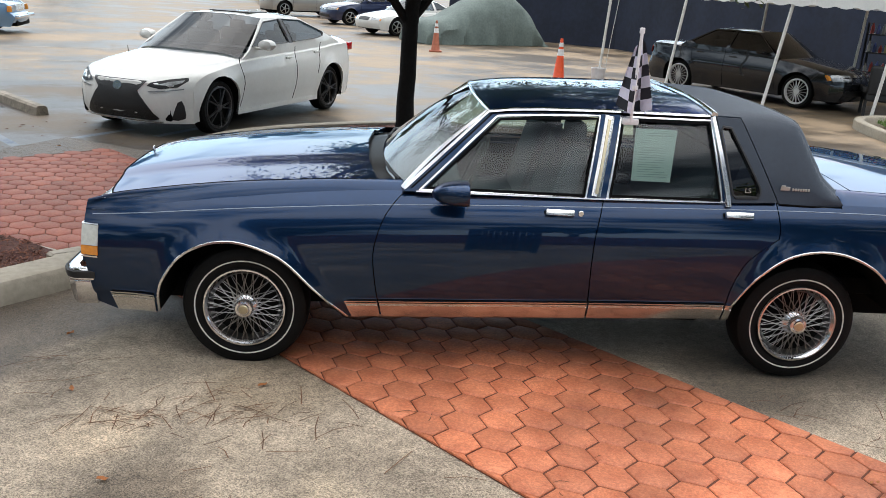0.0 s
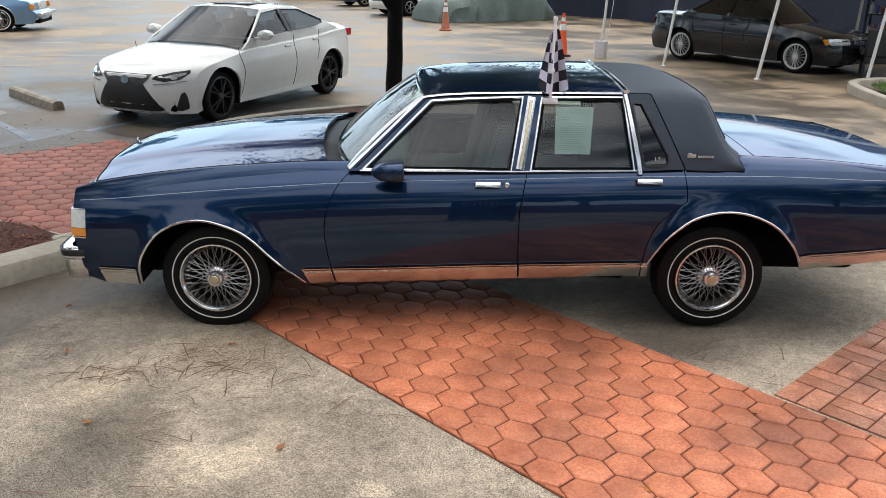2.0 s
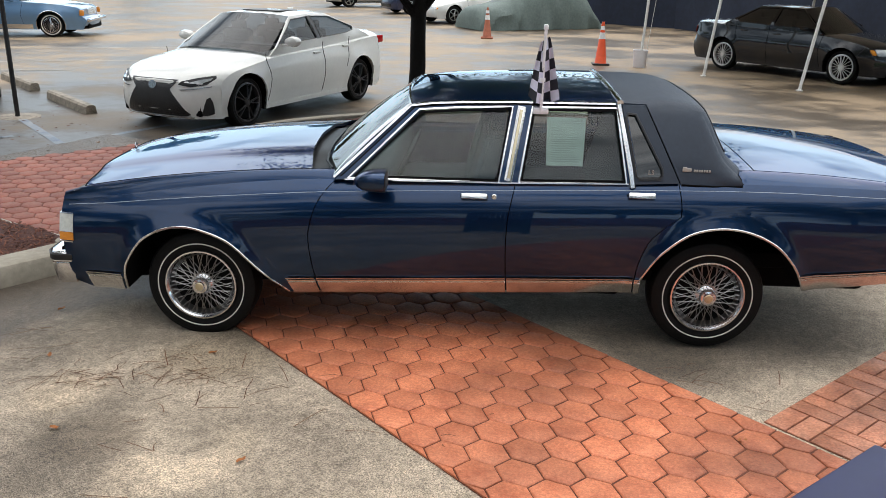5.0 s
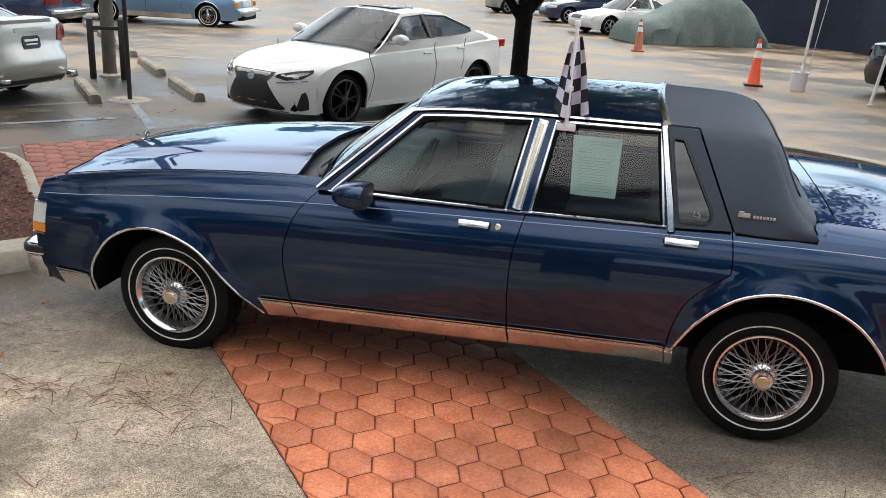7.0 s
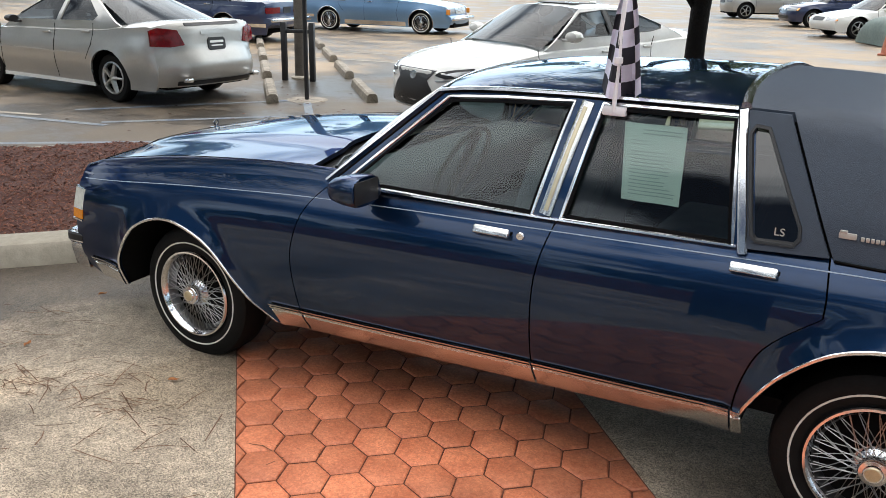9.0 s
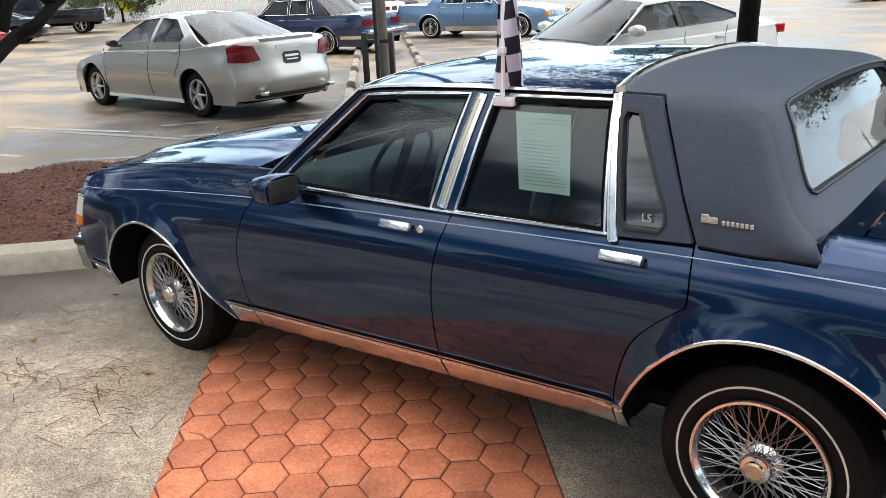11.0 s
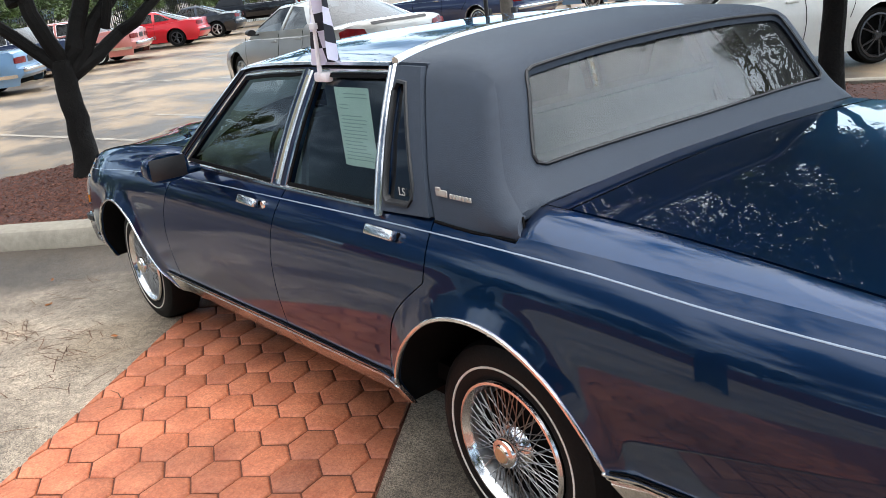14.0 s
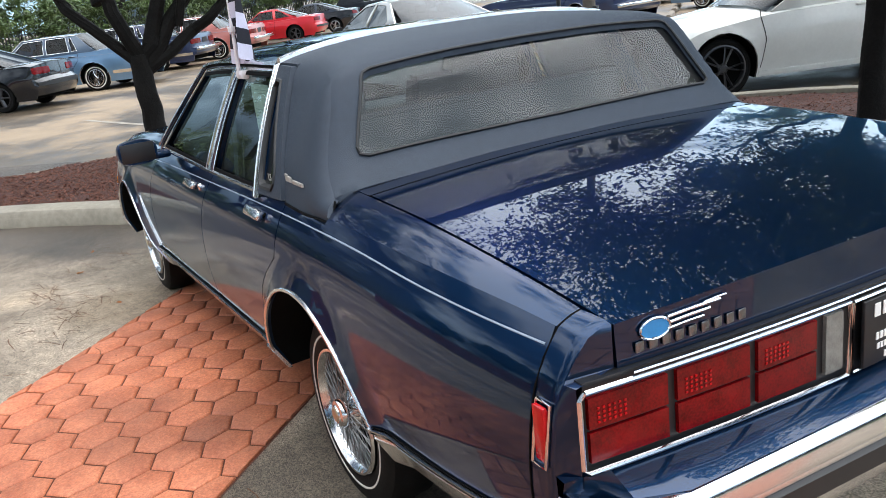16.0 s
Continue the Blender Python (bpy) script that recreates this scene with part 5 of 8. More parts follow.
    def belt(x):
        zz = interp([(c0[0], c0[1]), (a0[0], a0[1])], x)
        return zz

    def roofz(x, k):
        e = interp([(c1[0], c1[1]), ((c1[0] + a1[0]) / 2, max(a1[1], c1[1]) + 0.010), (a1[0], a1[1])], x)
        c = interp([(c1[0], c1[1] + 0.03), ((c1[0] + a1[0]) / 2, H), (a1[0], a1[1] + 0.03)], x)
        return e + (c - e) * (1 - k ** 2.6)
    xs = np.linspace(a1[0], c1[0], 12)
    vs = np.linspace(-1, 1, 11)
    roof_m = P.get("roof", pt)
    part("roof", flip_to(loft([[Vector((x + 0.05 * (1 - abs(v) ** 2) * (1 if x > (a1[0] + c1[0]) / 2 else -0.6) * min(1, abs(x - (a1[0] + c1[0]) / 2) / 0.4), v * rw, roofz(x, abs(v)))) for v in vs] for x in xs], closed=False), Vector((0, 0, 1))), roof_m, car)

    def pane(b, t, bow_b, bow_t, bh, th):
        out = []
        for u in np.linspace(0, 1, 5):
            out.append([Vector((b[0], v * bh, b[1] - drop * 0.8 * abs(v) ** 4)).lerp(Vector((t[0], v * th, t[1] + 0.03 * (1 - abs(v) ** 2.6))), u) + Vector(((bow_b * (1 - u) + bow_t * u) * (1 - v * v), 0, 0)) for v in vs])
        return loft(out, closed=False)
    part("windscreen", pane((a0[0], a0[1] - 0.02), a1, 0.12, 0.05, bw - 0.02, rw), P.get("glass_m", M_GLASS_LOT), car)
    part("rear_window", pane((c0[0], c0[1] - 0.01), c1, -0.10, -0.03, bw - 0.06, rw), P.get("glass_m", M_GLASS_LOT), car)

    def upper_side(s):
        def f(x, z):
            zb = belt(x) - 0.01
            zt_ = max(a1[1], c1[1]) + 0.008
            k = max(0.0, (z - zb) / (zt_ - zb))
            return Vector((x, s * (bw + (rw - bw) * k + 0.015 * 4 * k * (1 - k)), z))
        return f
    top_line = [(x, roofz(x, 1.0)) for x in np.linspace(a1[0], c1[0], 8)]
    ol = [(a0[0], a0[1] - 0.04 - drop)] + top_line + [(c0[0], c0[1] - 0.04 - drop)]
    for s in (-1, 1):
        b = sheet(ol, upper_side(s), 0.12, holes=P["windows"], rim=(0, -s * 0.03, 0))
        part("window_frame", flip_to(b, Vector((0, s, 0))), P.get("pillar", roof_m), car)
        for wnd in P["windows"]:
            part("side_window", sheet(wnd, lambda x, z: upper_side(s)(x, z) - Vector((0, s * 0.012, 0)), 0.3), P.get("glass_m", M_GLASS_LOT), car)
            if P.get("window_trim"):
                ln = refine(list(wnd) + [wnd[0]], 0.15, closed=False)
                part("window_trim", tube([upper_side(s)(x, z) + Vector((0, s * 0.003, 0)) for x, z in ln], 0.007, 4), P["window_trim"], car)
        for pl in P.get("pillars", ()):
            part("pillar_cover", flip_to(sheet(pl, lambda x, z: upper_side(s)(x, z) + Vector((0, s * 0.004, 0)), 0.12, rim=(0, -s * 0.006, 0)), Vector((0, s, 0))), M_BLACK, car)
        if P.get("drip"):
            part("drip_rail", tube([upper_side(s)(a0[0] - 0.02, a0[1])] + [upper_side(s)(x, z) + Vector((0, s * 0.008, 0)) for x, z in top_line], 0.008, 4), M_CHROME, car)
        mx, mz = P.get("mirror", (a0[0] - 0.42, a0[1] + 0.06))
        rings = []
        for k, sc in ((0, 0.25 * P.get("mirror_k", 1)), (0.03, 0.8 * P.get("mirror_k", 1)), (0.10, P.get("mirror_k", 1)), (0.15, 0.85 * P.get("mirror_k", 1))):
            rings.append([(mx + 0.06 - k, s * (bw + 0.13) + 0.09 * sc * math.cos(t), mz + 0.055 * sc * math.sin(t)) for t in np.linspace(0, 2 * math.pi, 12, endpoint=False)])
        part("door_mirror", join(loft(rings), box(mx, s * (bw + 0.03), mz - 0.045, 0.08, 0.12, 0.03, 0.01)), P.get("mirror_m", pt), car)
    for x in P.get("seats", (0.25, -0.65)):
        for y in (-0.38, 0.38):
            part("seat_back", box(x, y, 0.86, 0.14, 0.50, 0.60, 0.05), M_SEAT, car)
            part("headrest", box(x - 0.03, y, 1.20, 0.09, 0.24, 0.14, 0.03), M_SEAT, car)
    part("dashboard", box(a0[0] - 0.25, 0, a0[1] - 0.04, 0.35, 1.3, 0.10, 0.03), M_SEAT, car)
    ends = {1: sorted((q[1], q[0]) for q in fine if q[0] > xf - 0.35), -1: sorted((q[1], q[0]) for q in fine if q[0] < xr + 0.35)}

    def skin(y, z, d):
        """The front (d 1) or rear (d -1) skin at a width and height."""
        zs_, xs_ = [q[0] for q in ends[d]], [q[1] for q in ends[d]]
        k = min(1.0, abs(y) / (hw - 0.03))
        for _ in range(5):
            z2 = z + drop * k ** 4 * min(1.0, max(0.0, (z - 0.45) / 0.25))
            x = at_level(k, (float(np.interp(z2, zs_, xs_)), z2))[0]
            k = min(1.0, 0.5 * k + 0.5 * abs(y) / (hw - 0.03 - pinch(x)))
        return x

    def face(nm, poly, out, mt, d, label=""):
        bm = sheet(poly, lambda y, z: Vector((skin(y, z, d) + d * out, y, z)), 0.07, rim=(-d * (out + 0.02), 0, 0))
        return part(nm, flip_to(bm, Vector((d, 0, 0))), mt, car, label)
    for nm, cx, cy, cz, sx, sy, sz, mt in P.get("blocks", ()):
        for s in ((-1, 1) if cy else (1,)):
            if abs(cx) > 1.9 and nm in ("headlamp", "tail_lamp", "grille", "lower_grille", "licence_panel", "turn_lamp", "dealer_plate", "plate_lettering", "plate_bar", "spoiler_slot", "bumper_insert", "bumper_strip"):
                y0, y1 = s * cy - sy / 2, s * cy + sy / 2
                b = min(sy, sz) * 0.18
                poly = [(y0 + b, cz - sz / 2), (y1 - b, cz - sz / 2), (y1, cz - sz / 2 + b), (y1, cz + sz / 2 - b), (y1 - b, cz + sz / 2), (y0 + b, cz + sz / 2), (y0, cz + sz / 2 - b), (y0, cz - sz / 2 + b)]
                face(nm, poly, 0.014 if nm == "plate_lettering" else 0.010, mt, 1 if cx > 0 else -1)
            else:
                part(nm, box(cx, s * cy, cz, sx, sy, sz, min(sx, sy, sz) * 0.28), mt, car)
    for nm, poly, out, mt, d in P.get("faces", ()):
        face(nm, poly, out, mt, d)
        if min(q[0] for q in poly) > 0.02:
            face(nm, [(-y, z) for y, z in reversed(poly)], out, mt, d)
    return car


M_SEAT = mat("dark_upholstery", (0.03, 0.03, 0.032), 0.85, vary=0.2, scale=10)
M_WHITE = paint("white_paint", (0.74, 0.735, 0.70), 0.0, 0.25)
M_SILVER = paint("silver_paint", (0.42, 0.405, 0.375), 0.55, 0.36)
M_BLKPAINT = paint("black_paint", (0.010, 0.010, 0.012), 0.1, 0.25)
M_LBLUE = paint("light_blue_paint", (0.15, 0.27, 0.42), 0.45, 0.35)
M_DBLUE = paint("dark_blue_paint", (0.02, 0.03, 0.075), 0.3, 0.3)
M_RED = paint("red_paint", (0.55, 0.012, 0.02), 0.1, 0.3)
M_PINK = paint("faded_salmon_paint", (0.50, 0.17, 0.14), 0.2, 0.4)
M_MAROON = paint("maroon_paint", (0.10, 0.012, 0.016), 0.2, 0.3)
M_SLATE = paint("slate_blue_paint", (0.075, 0.11, 0.16), 0.3, 0.4)
M_ALLOY = mat("alloy", (0.55, 0.55, 0.54), 0.3, 0.9, vary=0.1, scale=20)
M_BRIGHT = mat("silver_alloy", (0.80, 0.80, 0.79), 0.35, 0.5, vary=0.1, scale=20)
M_DALLOY = mat("dark_alloy", (0.075, 0.075, 0.080), 0.3, 0.7, vary=0.1, scale=20)
M_LAMP = mat("headlamp_glass", (0.35, 0.37, 0.38), 0.08, 0.3, vary=0.3, scale=25, coat=1.0)
M_GRILLE = mat("mesh_grille", (0.012, 0.012, 0.013), 0.3, vary=0.5, scale=60, bump=0.8, bscale=140)

W_WIRE = dict(m=M_CHROME, n=24, w=0.006, fork=(0.25, -0.25), white=True, rim=0.62)
W_FIVE = dict(m=M_ALLOY, n=5, w=0.040, rim=0.66, taper=0.8)
W_TWIN = dict(m=M_DALLOY, n=5, w=0.022, fork=(0.17, -0.17), rim=0.77)
W_RADIAL = dict(m=M_BRIGHT, n=18, w=0.013, rim=0.76)
W_BLACK = dict(m=M_DALLOY, n=5, w=0.045, rim=0.68)

# sport sedan (white)
SPORT = dict(wb=2.80, w=1.81, h=1.43, r=0.335, corner=0.34, drop=0.09, shoulder=0.86, paint=M_WHITE, wheel=W_TWIN, roof_w=1.22,
    prof=[(2.12, 0.18), (2.20, 0.30), (2.21, 0.50), (2.17, 0.66), (2.05, 0.735), (1.6, 0.85), (1.0, 0.935), (0.72, 0.96), (0.0, 0.985), (-1.0, 1.02), (-1.55, 1.06), (-2.05, 1.075), (-2.28, 1.05), (-2.36, 0.92), (-2.42, 0.62), (-2.40, 0.40), (-2.30, 0.24)],
    glass=[(0.88, 0.985), (0.08, 1.370), (-0.82, 1.378), (-1.90, 1.075)],
    windows=[[(0.60, 1.03), (0.10, 1.325), (-0.32, 1.355), (-0.34, 1.055)], [(-0.42, 1.06), (-0.40, 1.355), (-0.85, 1.335), (-1.34, 1.165), (-1.32, 1.12), (-1.12, 1.09)]],
    seams=[[(0.98, 0.93), (0.93, 0.6), (0.98, 0.30)], [(-0.38, 1.0), (-0.36, 0.6), (-0.33, 0.28)], [(-1.10, 1.03), (-1.02, 0.75), (-0.95, 0.6)]],
    handles=[(-0.20, 0.86), (-0.98, 0.90)], seats=(0.0, -0.8), mirror=(0.50, 1.06), mirror_k=1.35, window_trim=M_BLACK, pillars=[[(-0.325, 1.045), (-0.305, 1.362), (-0.412, 1.362), (-0.432, 1.05)]],
    bands=[(-1.0, 1.0, 0.225, 0.262, M_WHITE)],
    faces=[("grille", [(-0.38, 0.675), (0.38, 0.675), (0.36, 0.64), (0.285, 0.555), (0.50, 0.27), (0.52, 0.235), (0.46, 0.215), (-0.46, 0.215), (-0.52, 0.235), (-0.50, 0.27), (-0.285, 0.555), (-0.36, 0.64)], 0.006, M_GRILLE, 1),
           ("headlamp", [(0.40, 0.620), (0.44, 0.660), (0.60, 0.700), (0.75, 0.722), (0.770, 0.685), (0.71, 0.615), (0.55, 0.590)], 0.006, M_BLACK, 1),
           ("headlamp_lens", [(0.52, 0.640), (0.62, 0.675), (0.74, 0.695), (0.73, 0.665), (0.66, 0.632)], 0.011, M_LAMP, 1),
           ("daytime_lamp", [(0.42, 0.560), (0.60, 0.575), (0.76, 0.60), (0.76, 0.588), (0.60, 0.562), (0.44, 0.548)], 0.008, M_LAMP, 1),
           ("fog_vent", [(0.62, 0.235), (0.665, 0.28), (0.715, 0.44), (0.745, 0.46), (0.765, 0.40), (0.775, 0.30), (0.765, 0.245), (0.70, 0.22)], 0.006, M_GRILLE, 1),
           ("bumper_lip", [(-0.55, 0.205), (0.55, 0.205), (0.55, 0.188), (-0.55, 0.188)], 0.016, M_CHROME, 1),
           ("emblem", [(0.065 * math.cos(t), 0.60 + 0.05 * math.sin(t)) for t in np.linspace(0, 2 * math.pi, 16, endpoint=False)], 0.012, M_CHROME, 1)],
    blocks=[("tail_lamp", -2.25, 0.74, 0.90, 0.18, 0.16, 0.13, M_LENS_RED2), ("lamp_wrap", -2.07, 0.812, 0.93, 0.26, 0.06, 0.12, M_LENS_RED2), ("sunroof", -0.30, 0, 1.422, 0.45, 0.66, 0.014, M_BLACK), ("roof_fin", -0.80, 0, 1.415, 0.12, 0.03, 0.05, M_WHITE)])
# front-drive sedan (silver)
FAMILY = dict(faces=[("tail_lamp", [(0.52, 0.80), (0.60, 0.99), (0.80, 1.02), (0.905, 0.98), (0.905, 0.79), (0.70, 0.775)], 0.012, M_LENS_RED, -1)], wb=2.81, w=1.87, h=1.44, r=0.325, corner=0.30, drop=0.08, shoulder=0.84, paint=M_SILVER, wheel=W_FIVE, roof_w=1.10,
    prof=[(2.35, 0.20), (2.42, 0.34), (2.42, 0.52), (2.33, 0.66), (1.9, 0.79), (1.2, 0.92), (0.85, 0.96), (0.0, 0.98), (-1.2, 1.02), (-1.55, 1.06), (-2.1, 1.10), (-2.38, 1.10), (-2.44, 1.03), (-2.48, 0.72), (-2.58, 0.60), (-2.57, 0.42), (-2.45, 0.26)],
    glass=[(1.05, 0.97), (0.18, 1.38), (-0.75, 1.38), (-1.75, 1.075)],
    windows=[[(0.80, 1.01), (0.20, 1.34), (-0.20, 1.37), (-0.24, 1.03)], [(-0.32, 1.035), (-0.27, 1.37), (-0.68, 1.345), (-1.10, 1.12), (-1.05, 1.055)]],
    seams=[[(1.02, 0.93), (0.98, 0.6), (1.02, 0.28)], [(-0.28, 0.99), (-0.27, 0.6), (-0.25, 0.26)], [(-1.12, 1.03), (-1.08, 0.75), (-0.95, 0.55)]],
    bands=[(-0.85, 1.0, 0.60, 0.625, M_SILVER), (-1.05, 1.05, 0.19, 0.24, M_WHITE)], handles=[(-0.10, 0.87), (-0.95, 0.91)], seats=(0.1, -0.75), mirror=(0.62, 1.02), mirror_m=M_BLACK,
    blocks=[("plate_bar", -2.485, 0, 0.955, 0.03, 0.52, 0.055, M_SILVER), ("spoiler_slot", -2.43, 0, 1.06, 0.04, 0.95, 0.035, M_BLACK), ("dealer_plate", -2.49, 0, 0.80, 0.03, 0.31, 0.16, M_BLACK), ("plate_lettering", -2.507, 0, 0.825, 0.006, 0.24, 0.03, M_PRINT), ("plate_lettering", -2.507, 0, 0.775, 0.006, 0.20, 0.016, M_PRINT),
            ("exhaust_tip", -2.55, 0.60, 0.36, 0.10, 0.10, 0.06, M_BRUSHED), ("bumper_insert", -2.50, 0, 0.31, 0.10, 1.3, 0.06, M_BLACK), ("headlamp", 2.25, 0.65, 0.66, 0.20, 0.30, 0.12, M_LAMP)])


def square(pt, wheel, roof=None, **kw):
    """The big square sedans of the eighties."""
    d = dict(wb=2.946, w=1.91, h=1.43, r=0.325, corner=0.10, drop=0.035, shoulder=0.86, paint=pt, wheel=wheel, roof_w=1.36, smooth=True, arch_trim=True, drip=True,
        prof=[(2.42, 0.30), (2.50, 0.42), (2.44, 0.52), (2.36, 0.56), (2.35, 0.76), (2.25, 0.82), (1.5, 0.92), (0.75, 0.96), (0.0, 0.965), (-1.5, 0.99), (-1.8, 1.005), (-2.4, 1.0), (-2.66, 0.96), (-2.68, 0.62), (-2.84, 0.58), (-2.83, 0.44), (-2.70, 0.36)],
        glass=[(0.78, 0.97), (0.28, 1.375), (-1.10, 1.385), (-1.62, 1.01)],
        windows=[[(0.60, 1.0), (0.24, 1.335), (-0.25, 1.35), (-0.28, 1.0)], [(-0.36, 1.0), (-0.33, 1.35), (-0.84, 1.355), (-0.93, 1.005)], [(-1.0, 1.02), (-0.92, 1.33), (-0.98, 1.33), (-1.13, 1.02)]],
        seams=[[(0.80, 0.96), (0.72, 0.6), (0.78, 0.26)], [(-0.30, 0.98), (-0.30, 0.6), (-0.30, 0.26)], [(-1.15, 0.98), (-1.15, 0.8), (-0.98, 0.6)]],
        bands=[(-0.95, 1.0, 0.22, 0.34, M_BRUSHED), (-2.60, -1.95, 0.38, 0.46, M_BRUSHED), (-2.6, 2.2, 0.862, 0.868, M_STRIPE)], handles=[(-0.12, 0.87), (-1.0, 0.89)], handle_m=M_CHROME, seats=(0.05, -0.75), mirror=(0.50, 1.01), window_trim=M_CHROME,
        blocks=[("headlamp", 2.36, 0.66, 0.67, 0.05, 0.36, 0.13, M_LAMP), ("grille", 2.37, 0, 0.67, 0.05, 0.86, 0.18, M_BRUSHED), ("corner_lamp", 2.30, 0.90, 0.65, 0.12, 0.04, 0.15, M_AMBER), ("front_bumper", 2.47, 0, 0.46, 0.10, 1.84, 0.09, M_CHROME), ("rear_bumper", -2.81, 0, 0.55, 0.10, 1.84, 0.10, M_CHROME), ("tail_lamp", -2.68, 0.60, 0.77, 0.04, 0.55, 0.14, M_LENS_RED), ("licence_panel", -2.68, 0, 0.77, 0.04, 0.34, 0.15, M_BLACK)])
    if roof:
        d["roof"] = roof
    d.update(kw)
    return d


def executive(pt, wheel, **kw):
    """German sedan shape."""
    d = dict(wb=2.83, w=1.80, h=1.43, r=0.33, corner=0.22, drop=0.06, shoulder=0.86, paint=pt, wheel=wheel, roof_w=1.18,
        prof=[(2.20, 0.20), (2.26, 0.32), (2.27, 0.52), (2.24, 0.68), (2.10, 0.78), (1.4, 0.91), (0.85, 0.96), (0.0, 0.975), (-1.2, 1.0), (-1.6, 1.04), (-2.15, 1.04), (-2.36, 1.00), (-2.42, 0.72), (-2.50, 0.60), (-2.48, 0.40), (-2.38, 0.24)],
        glass=[(0.98, 0.965), (0.28, 1.375), (-0.75, 1.385), (-1.52, 1.05)],
        windows=[[(0.74, 1.01), (0.28, 1.335), (-0.22, 1.365), (-0.26, 1.02)], [(-0.33, 1.02), (-0.29, 1.365), (-0.78, 1.345), (-1.18, 1.10), (-1.12, 1.045)]],
        seams=[[(0.95, 0.94), (0.90, 0.6), (0.95, 0.28)], [(-0.30, 0.99), (-0.29, 0.6), (-0.28, 0.26)], [(-1.15, 1.02), (-1.10, 0.75), (-0.98, 0.58)]],
        bands=[(-0.95, 0.95, 0.50, 0.545, pt)], handles=[(-0.10, 0.86), (-0.92, 0.89)], seats=(0.1, -0.75), glass_m=M_GLASS_D, mirror=(0.60, 1.02),
        blocks=[("headlamp", 2.18, 0.56, 0.66, 0.12, 0.44, 0.12, M_LAMP), ("turn_lamp", 2.02, 0.84, 0.66, 0.20, 0.10, 0.10, M_AMBER), ("grille", 2.24, 0.11, 0.66, 0.06, 0.19, 0.14, M_BRUSHED), ("lower_grille", 2.25, 0, 0.36, 0.06, 1.0, 0.12, M_BLACK), ("tail_lamp", -2.34, 0.70, 0.83, 0.16, 0.28, 0.16, M_LENS_RED)])
    d.update(kw)
    return d


def coupe(pt, wheel, **kw):
    """A two-door fastback or notchback."""
    d = dict(wb=2.56, w=1.76, h=1.34, r=0.32, corner=0.16, drop=0.06, shoulder=0.82, paint=pt, wheel=wheel, roof_w=1.12,
        prof=[(2.12, 0.24), (2.20, 0.36), (2.20, 0.54), (2.10, 0.66), (1.4, 0.80), (0.72, 0.89), (0.0, 0.90), (-1.0, 0.93), (-1.5, 0.97), (-2.05, 0.98), (-2.22, 0.95), (-2.24, 0.66), (-2.34, 0.58), (-2.32, 0.40), (-2.2, 0.28)],
        glass=[(0.78, 0.90), (0.10, 1.28), (-0.60, 1.29), (-1.55, 0.98)],
        windows=[[(0.55, 0.94), (0.12, 1.24), (-0.42, 1.26), (-0.46, 0.95)], [(-0.56, 0.96), (-0.52, 1.255), (-0.72, 1.22), (-1.15, 0.99)]],
        seams=[[(0.70, 0.88), (0.68, 0.5), (0.72, 0.28)], [(-0.52, 0.92), (-0.50, 0.6), (-0.48, 0.26)]],
        handles=[(-0.35, 0.78)], seats=(0.0,), glass_m=M_GLASS_LOT, mirror=(0.45, 0.95),
        blocks=[("tail_lamp", -2.23, 0.56, 0.80, 0.05, 0.46, 0.14, M_LENS_RED), ("headlamp", 2.13, 0.60, 0.60, 0.08, 0.34, 0.12, M_LAMP), ("grille", 2.17, 0, 0.58, 0.05, 0.62, 0.12, M_BLACK), ("bumper_strip", -2.31, 0, 0.52, 0.05, 1.55, 0.08, M_BLACK), ("turn_lamp", 2.10, 0.80, 0.56, 0.10, 0.06, 0.06, M_AMBER)])
    d.update(kw)
    return d


def stand(wheel_a, wheel_b, inset, wb):
    """The pose of a car from the ground points under its near rear (a) and near front (b) wheels; inset > 0 when its left flank is near."""
    a, b = Vector(wheel_a), Vector(wheel_b)
    h = (b - a).normalized()
    c = (a + b) / 2 + Vector((h.y, -h.x)) * inset
    return pose(c.x, c.y, -0.012, 0, 0, math.degrees(math.atan2(h.y, h.x)))


def facing(x, y, hx, hy):
    return pose(x, y, -0.012, 0, 0, math.degrees(math.atan2(hy, hx)))


parked_car("white sport sedan with a wide black mesh grille", stand((-0.44, 9.12), (-1.52, 6.64), 0.84, 2.8), SPORT)
parked_car("silver family sedan with dark red tail lamps", stand((-6.77, 5.16), (-9.50, 5.25), 0.87, 2.81), FAMILY)
parked_car("black executive sedan with radial-spoke alloys under a canopy", stand((6.85, 15.05), (8.62, 12.72), -0.84, 2.83), executive(M_BLKPAINT, W_RADIAL))
parked_car("light blue square sedan with white stripe tyres", stand((-13.25, 18.4), (-10.36, 18.95), -0.90, 2.946), square(M_LBLUE, W_WIRE))
parked_car("dark blue square sedan with a chrome bumper", facing(-14.1, 13.9, -0.985, -0.17), square(M_DBLUE, W_WIRE, roof=M_VINYL))
parked_car("black coupe with red tail lamps", facing(-17.6, 17.6, -0.985, -0.17), coupe(M_BLKPAINT, W_FIVE))
parked_car("white square sedan seen from behind", facing(-20.2, 21.2, -0.985, -0.17), square(M_WHITE, W_FIVE))
parked_car("maroon square sedan with a chrome bumper", facing(-22.6, 24.8, -0.985, -0.17), square(M_MAROON, W_WIRE))
RH = (-0.60, -0.80)
parked_car("two-tone light blue square sedan with wire wheels", stand((-17.7, 2.2), (-19.2, -0.3), 0.90, 2.946), square(M_LBLUE, W_WIRE, roof=M_SLATE))
parked_car("dark blue square sedan near the picket fence", facing(-23.2, 3.9, *RH), square(M_DBLUE, W_WIRE))
